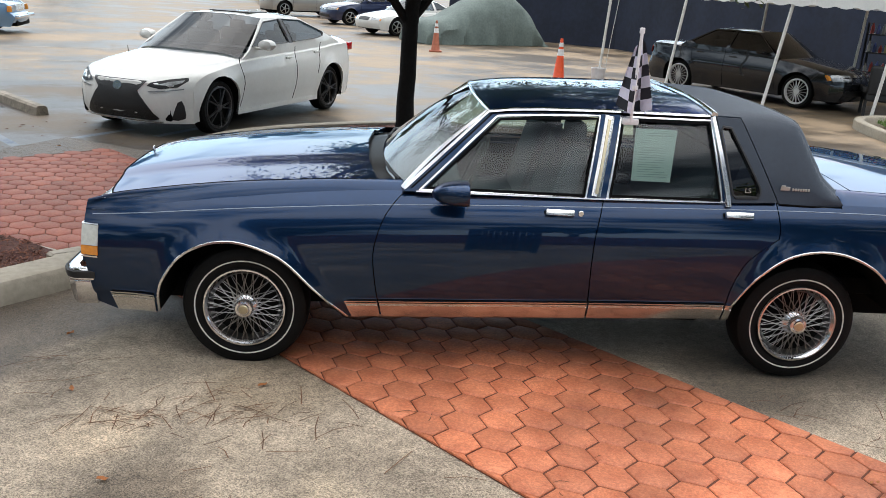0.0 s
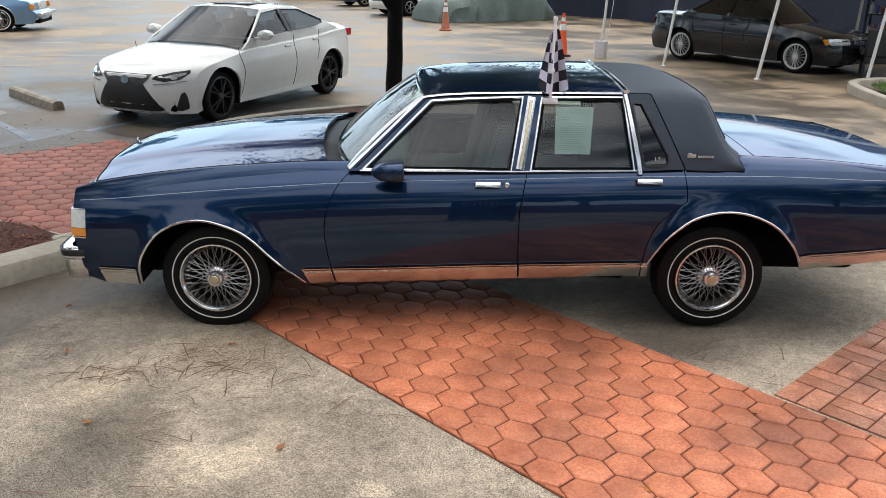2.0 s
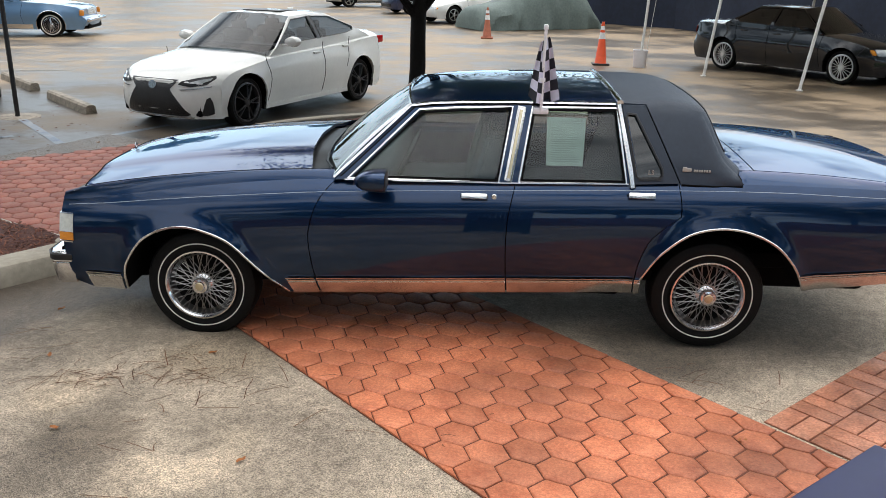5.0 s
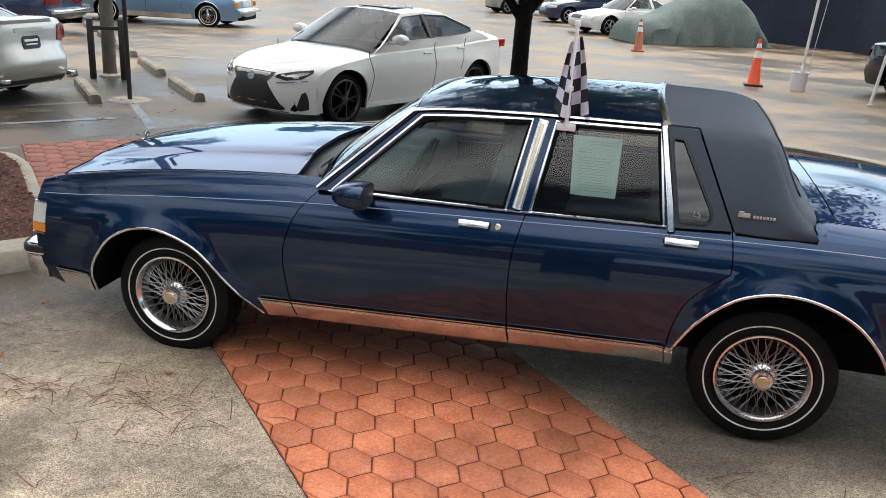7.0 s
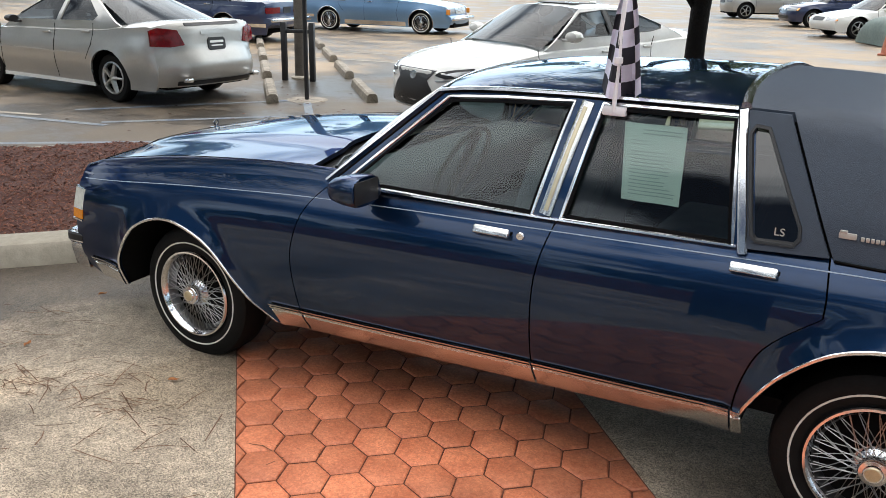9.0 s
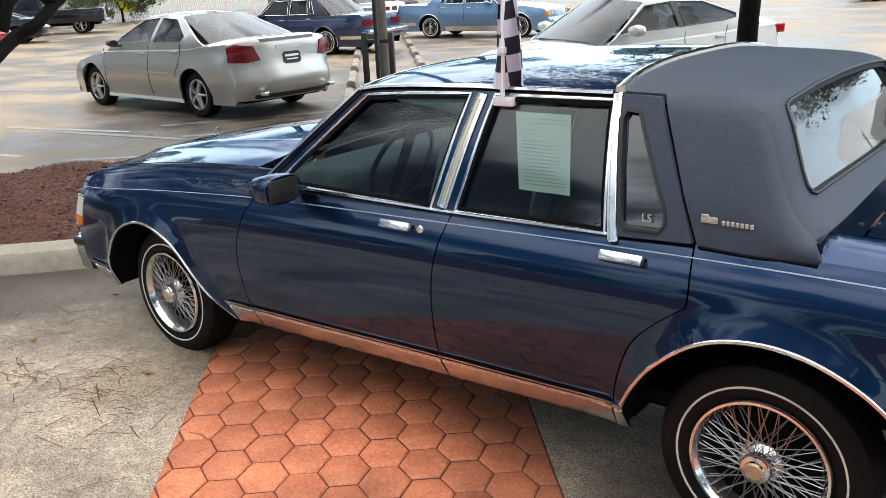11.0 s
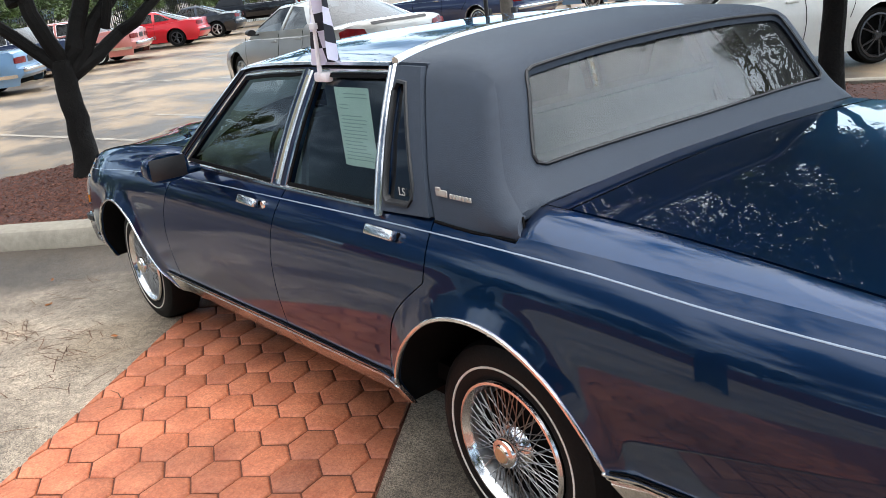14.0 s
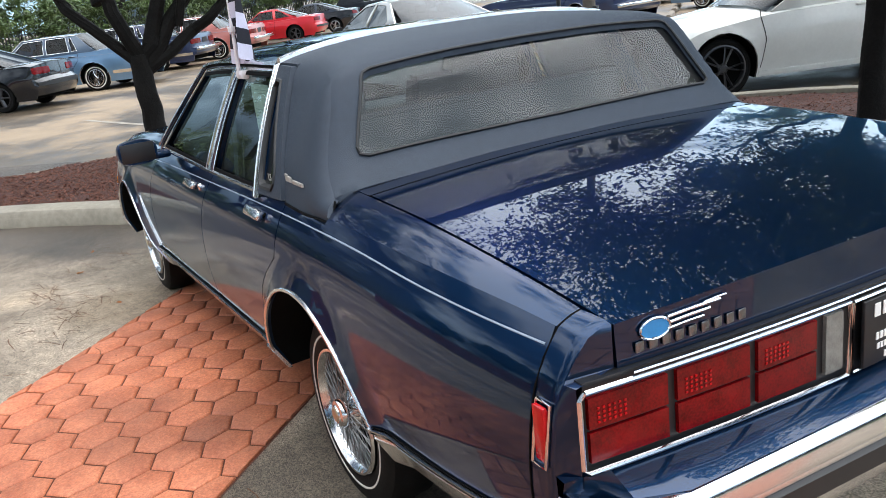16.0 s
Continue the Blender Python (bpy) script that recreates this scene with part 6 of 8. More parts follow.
parked_car("faded salmon square sedan with wire wheels", facing(-25.2, 6.3, *RH), square(M_PINK, W_WIRE))
parked_car("bright red coupe with black wheels", facing(-29.0, 10.6, *RH), coupe(M_RED, W_BLACK))
parked_car("black convertible with alloy wheels and a dark top", facing(-31.6, 13.4, *RH), coupe(M_BLKPAINT, W_FIVE, roof=M_VINYL))
parked_car("black coupe with a rear spoiler", facing(-16.75, -0.6, *RH), coupe(M_BLKPAINT, W_BLACK))
parked_car("white coupe with a black lower grille", facing(0.9, 29.3, -0.80, -0.60), coupe(M_WHITE, W_FIVE))
parked_car("dark blue compact sedan with amber turn lamps", facing(-0.9, 34.8, -0.86, -0.50), executive(M_DBLUE, W_FIVE, glass_m=M_GLASS_LOT))

# ---- paved surfaces: hexagon pavers, bricks, kerbs, mulch ----
def clip(poly, keep):
    """Cuts a convex polygon by half planes (point, inward normal)."""
    for p, n in keep:
        out = []
        for i in range(len(poly)):
            a, b = Vector(poly[i]), Vector(poly[(i + 1) % len(poly)])
            da, db = (a - p).dot(n), (b - p).dot(n)
            if da >= 0:
                out.append(tuple(a))
            if da * db < 0:
                out.append(tuple(a.lerp(b, da / (da - db))))
        poly = out
        if len(poly) < 3:
            return []
    return poly


def slab(poly, z0, z1, inset=0.006, bevel=0.005):
    """A paving piece with a worn, bevelled top edge."""
    bm = bmesh.new()
    c = sum((Vector(p) for p in poly), Vector((0, 0))) / len(poly)
    def ring(d, z):
        return [bm.verts.new((*(Vector(p) + (c - Vector(p)).normalized() * d), z)) for p in poly]
    r0, r1, rm, r2 = ring(0.0, z0), ring(0.0, z1 - bevel), ring(inset * 0.35, z1 - bevel * 0.35), ring(inset, z1)
    n = len(poly)
    for a, b in ((r0, r1), (r1, rm), (rm, r2)):
        for i in range(n):
            bm.faces.new((a[i], a[(i + 1) % n], b[(i + 1) % n], b[i]))
    bm.faces.new(r2)
    bmesh.ops.recalc_face_normals(bm, faces=bm.faces)
    return bm


B2, N2 = Vector((BD.x, BD.y)), Vector((BN.x, BN.y))
bed_poly = [band_xy(-8.0, 0.0), band_xy(1.95, 0.0), band_xy(1.95, -0.62), band_xy(5.75, -0.62), band_xy(5.75, 1.60), band_xy(2.2, 1.60), band_xy(0.5, 1.494), band_xy(-8.0, 1.494)]
walkway = tagged(link("paver_walkway", sheet(bed_poly, lambda x, y: Vector((x, y, -0.0035)), 0.8, grid=False), M_JOINT, smooth=False), "terracotta hexagon paver walkway with dark joints", "walkway", kind="structure")
COL, PITCH = 0.153, 0.208
HEX = [(0.100, 0.0), (0.053, 0.102), (-0.053, 0.102), (-0.100, 0.0), (-0.053, -0.102), (0.053, -0.102)]
C0 = Vector((1.495, -0.476)) - Vector((BL.x, BL.y))
c0n, c0b = C0.dot(N2), C0.dot(B2)
hex_mesh = None
rest, count = [], 0
rng = random.Random(4)
cells = []
for i in range(-14, 12):
    for j in range(-45, 40):
        wn = c0n + COL * i
        sb = c0b + PITCH * j + (PITCH / 2 if i % 2 else 0)
        if -8.0 < sb < 5.75:
            cells.append((abs(sb + 0.9) + 0.2 * abs(wn - 0.7), wn, sb))
cells.sort()
for _, wn, sb in cells:
    lo, hi = (0.0, 1.49) if sb < 1.95 else (-0.615, 1.595)
    if wn < lo - 0.09 or wn > hi + 0.09:
        continue
    poly = [(wn + u * 0.970, sb + v * 0.970) for u, v in HEX]
    cutpoly = clip(poly, [(Vector((lo + 0.004, 0)), Vector((1, 0))), (Vector((hi - 0.004, 0)), Vector((-1, 0)))])
    if len(cutpoly) < 3:
        continue
    whole = len(cutpoly) == 6 and wn - 0.1 > lo and wn + 0.1 < hi
    p = BL + BD * sb + BN * wn
    rot = math.atan2(BN.y, BN.x)
    dz = rng.uniform(-0.0012, 0.0012)
    m = Matrix.Translation((p.x, p.y, dz)) @ Euler((rng.uniform(-0.004, 0.004), rng.uniform(-0.004, 0.004), rot)).to_matrix().to_4x4()
    loc = [(u - wn, v - sb) for u, v in cutpoly]
    if count < 300:
        count += 1
        if whole:
            if hex_mesh is None:
                ob = link("paver", slab(loc, -0.003, 0.0060, 0.013, 0.008), M_HEX, walkway)
                hex_mesh = ob.data
            else:
                ob = new("paver", hex_mesh)
                ob.parent = walkway
        else:
            ob = link("paver", slab(loc, -0.003, 0.0060, 0.009, 0.006), M_HEX, walkway)
        ob.matrix_basis = m
    else:
        rest.append(moved(slab(loc, -0.003, 0.0060, 0.009, 0.006), m))
M_HEXR = mat("terracotta_paver_far", (0.26, 0.072, 0.046), 0.62, spec=0.3, vary=0.22, scale=7, bump=0.25, bscale=90, island=0.20, color2=(0.32, 0.105, 0.066))
tagged(link("pavers", join(*rest), M_HEXR, walkway), kind="stuff")

# stamped brick apron beside the walkway
E0, ED = Vector((3.060, -0.750)), Vector((0.735, 0.678)).normalized()
EN = Vector((ED.y, -ED.x))
brick_poly = [tuple(E0), tuple(E0 + ED * 5.5), tuple(E0 + ED * 5.5 + EN * 5.0), tuple(E0 + EN * 5.0)]
bricks = tagged(link("brick_apron", sheet(brick_poly, lambda x, y: Vector((x, y, -0.0045)), 0.8, grid=False), M_JOINT, smooth=False), "stamped red brick paving in a basket pattern", "pavement", kind="structure")
BW = 0.118
bm_h, bm_v = None, None
bc = 0
spare = []
for i in range(0, 22):
    for j in range(0, 20):
        for k in range(2):
            horiz = (i + j) % 2 == 0
            cu = (i + 0.5) * 2 * BW + (0 if horiz else (k - 0.5) * BW)
            cv = (j + 0.5) * 2 * BW + ((k - 0.5) * BW if horiz else 0)
            su, sv = (2 * BW - 0.008, BW - 0.008) if horiz else (BW - 0.008, 2 * BW - 0.008)
            p = E0 + ED * cu + EN * cv
            m = Matrix.Translation((p.x, p.y, rng.uniform(-0.001, 0.001))) @ Euler((0, 0, math.atan2(ED.y, ED.x))).to_matrix().to_4x4()
            quad = [(-su / 2, -sv / 2), (su / 2, -sv / 2), (su / 2, sv / 2), (-su / 2, sv / 2)]
            if bc < 290 and i < 13 and j < 12:
                bc += 1
                if horiz and bm_h or (not horiz and bm_v):
                    ob = new("brick", bm_h if horiz else bm_v)
                    ob.parent = bricks
                else:
                    ob = link("brick", slab(quad, -0.004, 0.003, 0.005, 0.004), M_BRICK, bricks)
                    if horiz:
                        bm_h = ob.data
                    else:
                        bm_v = ob.data
                ob.matrix_basis = m
            else:
                spare.append(moved(slab(quad, -0.004, 0.003, 0.005, 0.004), m))
M_BRICKR = mat("stamped_brick_far", (0.46, 0.15, 0.08), 0.55, vary=0.22, scale=8, bump=0.25, bscale=80, island=0.16, color2=(0.50, 0.22, 0.13))
tagged(link("bricks", join(*spare), M_BRICKR, bricks), kind="stuff")


def kerb(line, name, w=0.16, h=0.14, closed=False, label="rounded concrete kerb"):
    """A kerb with a rounded top along a ground line; its face is on the right of the line's run."""
    ln = curve2(line, 0.12)
    rings = []
    for i, (x, y) in enumerate(ln):
        a, b = ln[max(0, i - 1)], ln[min(len(ln) - 1, i + 1)]
        d = Vector((b[0] - a[0], b[1] - a[1])).normalized()
        n = Vector((d.y, -d.x))
        rings.append([(x + n.x * o, y + n.y * o, z) for o, z in ((0.012, -0.01), (0.0, h * 0.72), (-0.02, h * 0.93), (-0.05, h), (-w + 0.02, h), (-w, h * 0.9), (-w, -0.01))])
    return tagged(link(name, loft(rings), M_KERB), label, "kerb", kind="structure")


# planting island with the low tree
ISLE = [(-4.6, -1.75), (-3.55, -1.35), (-2.55, -0.36), (-1.95, 0.20), (-1.50, 0.72), (-1.20, 1.12), (-1.32, 1.45), (-2.30, 1.98), (-2.75, 2.42), (-3.36, 3.02), (-3.85, 3.22), (-4.45, 2.75), (-4.95, 1.95), (-5.30, 1.10), (-5.45, 0.20), (-5.30, -0.90), (-4.6, -1.75)]
kerb(ISLE[:6] + [(-1.20, 1.30), (-1.32, 1.45)], "kerb_front", w=0.26, h=0.14)
kerb(ISLE[6:], "kerb_back", w=0.10, h=0.07)


def mulch(name, outline, z, label, seed, n):
    lines = curve2(outline, 0.25)[:-1]
    r_ = random.Random(seed)
    def hz(x, y):
        return Vector((x, y, z + 0.035 * noise.noise(Vector((x * 2.2, y * 2.2, seed))) + 0.012 * noise.noise(Vector((x * 9, y * 9, seed)))))
    bed = tagged(link(name, sheet(lines, hz, 0.10), M_MULCH), label, "mulch bed", kind="structure")
    chips = bmesh.new()
    xs_, ys_ = [p[0] for p in lines], [p[1] for p in lines]
    verts, faces = [], []
    k = 0
    while k < n:
        x, y = r_.uniform(min(xs_), max(xs_)), r_.uniform(min(ys_), max(ys_))
        if not inside((x, y), lines):
            continue
        k += 1
        c = hz(x, y) + Vector((0, 0, r_.uniform(0.002, 0.012)))
        L_, W_ = r_.uniform(0.015, 0.055), r_.uniform(0.006, 0.016)
        e = Euler((r_.uniform(-0.6, 0.6), r_.uniform(-0.6, 0.6), r_.uniform(0, 6.3))).to_matrix()
        o = len(verts)
        for dx, dy, dz in ((-1, -1, 0), (1, -0.6, 0), (1, 0.7, 0), (-1, 1, 0), (0, 0, 0.35)):
            verts.append(c + e @ Vector((dx * L_ / 2, dy * W_ / 2, dz * W_)))
        faces += [(o, o + 1, o + 4), (o + 1, o + 2, o + 4), (o + 2, o + 3, o + 4), (o + 3, o, o + 4)]
    me = bpy.data.meshes.new("bark_chips")
    me.from_pydata([tuple(v) for v in verts], [], faces)
    me.materials.append(M_CHIP)
    tagged(new("bark_chips", me), "loose red-brown bark chips on the bed", "bark chips", kind="stuff")


M_CHIP = mat("bark_chip", (0.13, 0.040, 0.024), 0.8, vary=0.4, scale=30, island=0.55, color2=(0.22, 0.085, 0.05))
mulch("mulch_bed_1", [(-4.5, -1.55), (-3.60, -1.10), (-2.72, -0.22), (-2.12, 0.36), (-1.70, 0.86), (-1.42, 1.18), (-1.48, 1.44), (-2.38, 1.92), (-2.83, 2.36), (-3.40, 2.92), (-3.85, 3.10), (-4.38, 2.68), (-4.85, 1.90), (-5.20, 1.08), (-5.34, 0.20), (-5.2, -0.8), (-4.5, -1.55)], 0.085, "dark red bark mulch round the tree", 3, 16000)
# island beyond the car with the tall tree
ISLE2 = [(-0.30, 3.6), (-1.20, 4.9), (-1.55, 5.55), (-1.25, 6.25), (-0.50, 6.95), (0.6, 7.55), (1.9, 7.85), (3.6, 7.7), (5.0, 7.0), (5.6, 5.6), (5.2, 4.2), (3.5, 3.3), (1.5, 3.1), (-0.30, 3.6)]
kerb(list(reversed(ISLE2)), "kerb_far", w=0.16, h=0.13)
mulch("mulch_bed_2", [(x * 0.93 + 0.13, (y - 5.5) * 0.93 + 5.5) for x, y in ISLE2], 0.085, "bark mulch bed behind the car", 8, 7000)

# wheel stops
M_STOP = mat("weathered_concrete", (0.20, 0.17, 0.13), 0.85, vary=0.45, scale=6, bump=0.5, bscale=50, color2=(0.36, 0.31, 0.25))
M_BLUELINE = mat("worn_blue_marking", (0.10, 0.16, 0.27), 0.55, vary=0.5, scale=4, color2=(0.22, 0.23, 0.22))
M_WHITELINE = mat("worn_white_marking", (0.26, 0.205, 0.145), 0.55, vary=0.3, scale=3.5, color2=(0.40, 0.355, 0.29))
sd = Vector((-0.68, 0.733))
proto = None
for base, n in ((Vector((-5.0, 6.35)), 8), (Vector((-3.95, 7.25)), 8)):
    for i in range(n):
        c = base + sd * (0.95 + i * 2.75)
        m = pose(c.x, c.y, -0.012, 0, 0, math.degrees(math.atan2(sd.y, sd.x)))
        if proto is None:
            bm = loft([[(x, y * s, z) for y, z in ((-0.09, 0), (0.09, 0), (0.075, 0.10), (0.045, 0.125), (-0.045, 0.125), (-0.075, 0.10))] for x, s in ((-0.92, 0.9), (-0.88, 1.0), (-0.3, 1.02), (0.3, 0.99), (0.88, 1.0), (0.92, 0.9))])
            proto = tagged(link("wheel_stop", bm, M_STOP), "weathered concrete wheel stop lying on the lot", "wheel stop", group="wheel stops")
            proto.matrix_world = m
        else:
            copy_thing(proto, m)


def line_mark(a, b, w, material, name="lot_marking"):
    a, b = Vector(a), Vector(b)
    d = (b - a).normalized()
    n = Vector((-d.y, d.x)) * w / 2
    bm = bmesh.new()
    k = max(1, int((b - a).length / 0.5))
    prev = None
    for i in range(k + 1):
        p = a.lerp(b, i / k)
        cur = [bm.verts.new((*(p - n), -0.0080)), bm.verts.new((*(p + n), -0.0080))]
        if prev:
            bm.faces.new((prev[0], cur[0], cur[1], prev[1]))
        prev = cur
    tagged(link(name, bm, material, smooth=False), "worn painted parking line on the lot", "marking", kind="structure")


line_mark((-5.6, 2.4), (-1.75, 5.55), 0.10, M_BLUELINE)
for a, b in (((-4.85, 6.9), (-3.4, 5.2)), ((-3.4, 5.2), (-2.6, 6.6)), ((-4.85, 6.9), (-6.6, 4.4)), ((-2.2, 6.2), (-1.7, 7.2)), ((-5.6, 4.0), (-4.2, 5.6)), ((-7.9, 3.4), (-5.4, 3.9))):
    line_mark(a, b, 0.11, M_BLUELINE)
for a, b in (((-9.0, 13.0), (-3.4, 14.6)), ((-10.5, 15.6), (-3.0, 17.8)), ((-12, 11.0), (-6.5, 12.0)), ((-8.8, 3.3), (-6.6, 3.9)), ((-11.0, 1.0), (-6.3, 2.3)), ((-16, 5.0), (-10.5, 7.0))):
    line_mark(a, b, 0.10, M_WHITELINE)

# ---- trees ----
M_BARK = mat("wet_bark", (0.007, 0.006, 0.005), 0.8, spec=0.25, vary=0.5, scale=7, bump=1.0, bscale=28)
M_LEAF = mat("leaf", (0.055, 0.095, 0.026), 0.5, vary=0.4, scale=3, island=0.45, color2=(0.11, 0.17, 0.045))


def leafy(clumps, rng_, per, size, name, parent):
    """Leaves as small bent blades scattered in loose clumps."""
    verts, faces = [], []
    for c, r_ in clumps:
        for _ in range(per):
            d = Vector((rng_.gauss(0, 1), rng_.gauss(0, 1), rng_.gauss(0, 0.7)))
            p = Vector(c) + d.normalized() * r_ * rng_.random() ** 0.5
            L_, W_ = size * rng_.uniform(0.7, 1.4), size * rng_.uniform(0.28, 0.45)
            e = Euler((rng_.uniform(-0.9, 0.9), rng_.uniform(-0.9, 0.9), rng_.uniform(0, 6.3))).to_matrix()
            o = len(verts)
            for q in ((-0.5, 0, 0), (0, -0.5, 0.06), (0.5, 0, -0.04), (0, 0.5, 0.06)):
                verts.append(tuple(p + e @ Vector((q[0] * L_, q[1] * W_, q[2] * L_))))
            faces.append((o, o + 1, o + 2, o + 3))
    me = bpy.data.meshes.new(name)
    me.from_pydata(verts, [], faces)
    me.materials.append(M_LEAF)
    ob = new(name, me)
    ob.parent = parent
    return ob


def limb(p0, p1, r0, r1, rng_, wob=0.08, n=7):
    p0, p1 = Vector(p0), Vector(p1)
    pts = []
    for i in range(n + 1):
        k = i / n
        w = math.sin(k * math.pi)
        pts.append(p0.lerp(p1, k) + Vector((rng_.uniform(-wob, wob), rng_.uniform(-wob, wob), 0)) * w)
    return tube(pts, r0, 9, taper=r1 / r0)


def tree(label, base, trunk, limbs, crown_c, crown_r, n_clump, per, seed, size=0.16, name="tree"):
    r_ = random.Random(seed)
    t = thing(name, label, "tree", pose(*base))
    part("trunk", trunk(r_), M_BARK, t)
    ends = []
    for a, b, r0, r1 in limbs:
        part("limb", limb(a, b, r0, r1, r_), M_BARK, t)
        ends.append(b)
        for _ in range(3):
            e = Vector(b) + Vector((r_.uniform(-1, 1), r_.uniform(-1, 1), r_.uniform(0.3, 1.1))) * crown_r * 0.35
            part("twig", limb(b, e, r1 * 0.9, r1 * 0.3, r_, 0.05, 5), M_BARK, t)
    clumps = []
    for _ in range(n_clump):
        d = Vector((r_.gauss(0, 1), r_.gauss(0, 1), r_.gauss(0, 0.75))).normalized()
        k = r_.random() ** 0.45
        clumps.append((Vector(crown_c) + Vector((d.x * crown_r, d.y * crown_r, d.z * crown_r * 0.62)) * k, r_.uniform(0.25, 0.6) * crown_r / 2.6))
    leafy(clumps, r_, per, size, "crown", t)
    return t


def flared(h, r0, r1, lean=(0, 0)):
    def f(r_):
        pts = [Vector((lean[0] * k, lean[1] * k, h * k)) + Vector((r_.uniform(-0.015, 0.015), r_.uniform(-0.015, 0.015), 0)) for k in np.linspace(0, 1, 9)]
        rings = []
        for i, p in enumerate(pts):
            k = i / 8
            rr = (r0 + (r1 - r0) * k) * (1 + 0.35 * math.exp(-k * 9))
            rings.append([p + Vector((math.cos(a), math.sin(a), 0)) * rr * (1 + 0.07 * math.sin(3 * a + i)) for a in np.linspace(0, 2 * math.pi, 14, endpoint=False)])
        return loft(rings)
    return f


tree("dark wet-barked tree forking low over the mulch island", (-4.36, 0.98, 0.08), flared(1.15, 0.118, 0.105, (0.02, 0.0)),
     [((0, 0, 1.05), (-0.55, -1.25, 2.55), 0.068, 0.042), ((0, 0.02, 1.10), (0.10, -0.55, 2.9), 0.085, 0.05), ((0.02, 0.03, 1.05), (0.15, 0.55, 2.5), 0.09, 0.06), ((0.02, 0.05, 1.0), (0.30, 1.35, 2.6), 0.085, 0.05), ((0.0, 0.30, 1.75), (0.1, 0.2, 3.0), 0.06, 0.035), ((0.0, -0.3, 1.7), (-0.6, -0.3, 3.0), 0.06, 0.035), ((-0.25, -0.55, 1.70), (-0.15, -1.5, 2.7), 0.045, 0.02), ((0.06, 0.22, 1.50), (-0.3, 0.75, 2.7), 0.05, 0.03), ((0.10, 0.45, 1.40), (0.5, 1.0, 2.9), 0.05, 0.025), ((0.03, -0.15, 1.60), (0.35, -0.95, 2.8), 0.05, 0.025), ((0.14, 0.75, 1.80), (-0.1, 1.6, 2.3), 0.035, 0.015), ((0.02, 0.03, 0.98), (0.0, 1.02, 1.60), 0.075, 0.052), ((0.0, 1.0, 1.59), (0.1, 2.2, 2.5), 0.052, 0.025)],
     (0.1, 0.0, 4.6), 3.1, 170, 300, 5, size=0.08)
TALL = tree("tall dark-trunked shade tree in the bed behind the car", (0.78, 5.86, 0.08), flared(2.25, 0.100, 0.085, (0.06, 0.03)),
     [((0.03, 0.02, 1.38), (-0.85, -0.1, 2.4), 0.055, 0.035), ((0.03, 0.02, 1.46), (0.75, 0.15, 2.6), 0.055, 0.035), ((0.05, 0.03, 2.15), (-1.2, 0.2, 3.6), 0.07, 0.04), ((0.06, 0.03, 2.2), (0.5, 0.4, 4.2), 0.085, 0.05), ((0.05, 0.03, 1.95), (1.1, -0.5, 3.5), 0.065, 0.04), ((0.05, 0.0, 2.2), (-0.2, -1.3, 3.8), 0.06, 0.035)],
     (0.4, -0.2, 4.6), 3.4, 215, 320, 6, size=0.10)

# its lowest leaves droop in a broad skirt
rr = random.Random(61)
skirt = []
for _ in range(84):
    a, k = rr.uniform(0, 2 * math.pi), rr.random() ** 0.5
    skirt.append((Vector((1.5 + 2.4 * k * math.cos(a), -0.1 + 2.4 * k * math.sin(a), rr.uniform(2.15, 3.0))), rr.uniform(0.25, 0.5)))
leafy(skirt, rr, 220, 0.10, "crown", TALL)

# ---- loose things near the car ----
# flag on the rear door window
M_FLAGW = mat("flag_white", (0.62, 0.60, 0.72), 0.8, vary=0.06, scale=12)
M_FLAGB = mat("flag_black", (0.012, 0.012, 0.02), 0.8, vary=0.1, scale=12)
M_POLEW = mat("white_plastic", (0.74, 0.72, 0.74), 0.4, vary=0.05, scale=12)
flag = thing("car_flag", "black and white chequered flag clipped to a car window", "flag", pose(1.945, 0.232, 1.345))
part("clip", box(0, 0.0, 0.0, 0.085, 0.03, 0.032, 0.006), M_POLEW, flag)
part("pole", tube([(0, -0.012, 0.0), (0.002, -0.004, 0.25), (0.006, 0.005, 0.45)], 0.0085, 8), M_POLEW, flag)
part("collar", tube([(0.001, -0.009, 0.165), (0.001, -0.009, 0.185)], 0.016, 10), M_POLEW, flag)
part("finial", box(0.006, 0.006, 0.455, 0.026, 0.02, 0.03, 0.006), M_POLEW, flag)
NU, NV = 4, 6
pieces = {0: bmesh.new(), 1: bmesh.new()}


def cloth(u, v):
    """Hanging folds: u across 0..1, v down 0..1."""
    spread = 0.040 + 0.108 * v ** 0.8
    x = (u - 0.45) * spread * 1.15 + 0.004
    y = 0.030 * math.sin(u * 9.0 + v * 2.0) * (0.4 + v) + 0.012
    z = 0.375 - 0.30 * v + 0.03 * u * (1 - v) - 0.035 * math.sin(u * 3.1) * v
    return Vector((x, y, z))


for i in range(NU):
    for j in range(NV):
        bm = pieces[(i + j) % 2]
        for a in range(3):
            for b in range(3):
                q = [cloth((i + (a + da) / 3) / NU, (j + (b + db) / 3) / NV) for da, db in ((0, 0), (1, 0), (1, 1), (0, 1))]
                bm.faces.new([bm.verts.new(p) for p in q])
for k, nm, mt in ((0, "white_cloth", M_FLAGW), (1, "black_cloth", M_FLAGB)):
    bmesh.ops.remove_doubles(pieces[k], verts=pieces[k].verts, dist=1e-5)
    part(nm, pieces[k], mt, flag)

# sheet of paper behind the rear door glass
M_PAPER = mat("printed_paper", (0.62, 0.72, 0.68), 0.7, vary=0.04, scale=9)
M_INK = mat("ink", (0.38, 0.46, 0.44), 0.7, vary=0.1, scale=9)


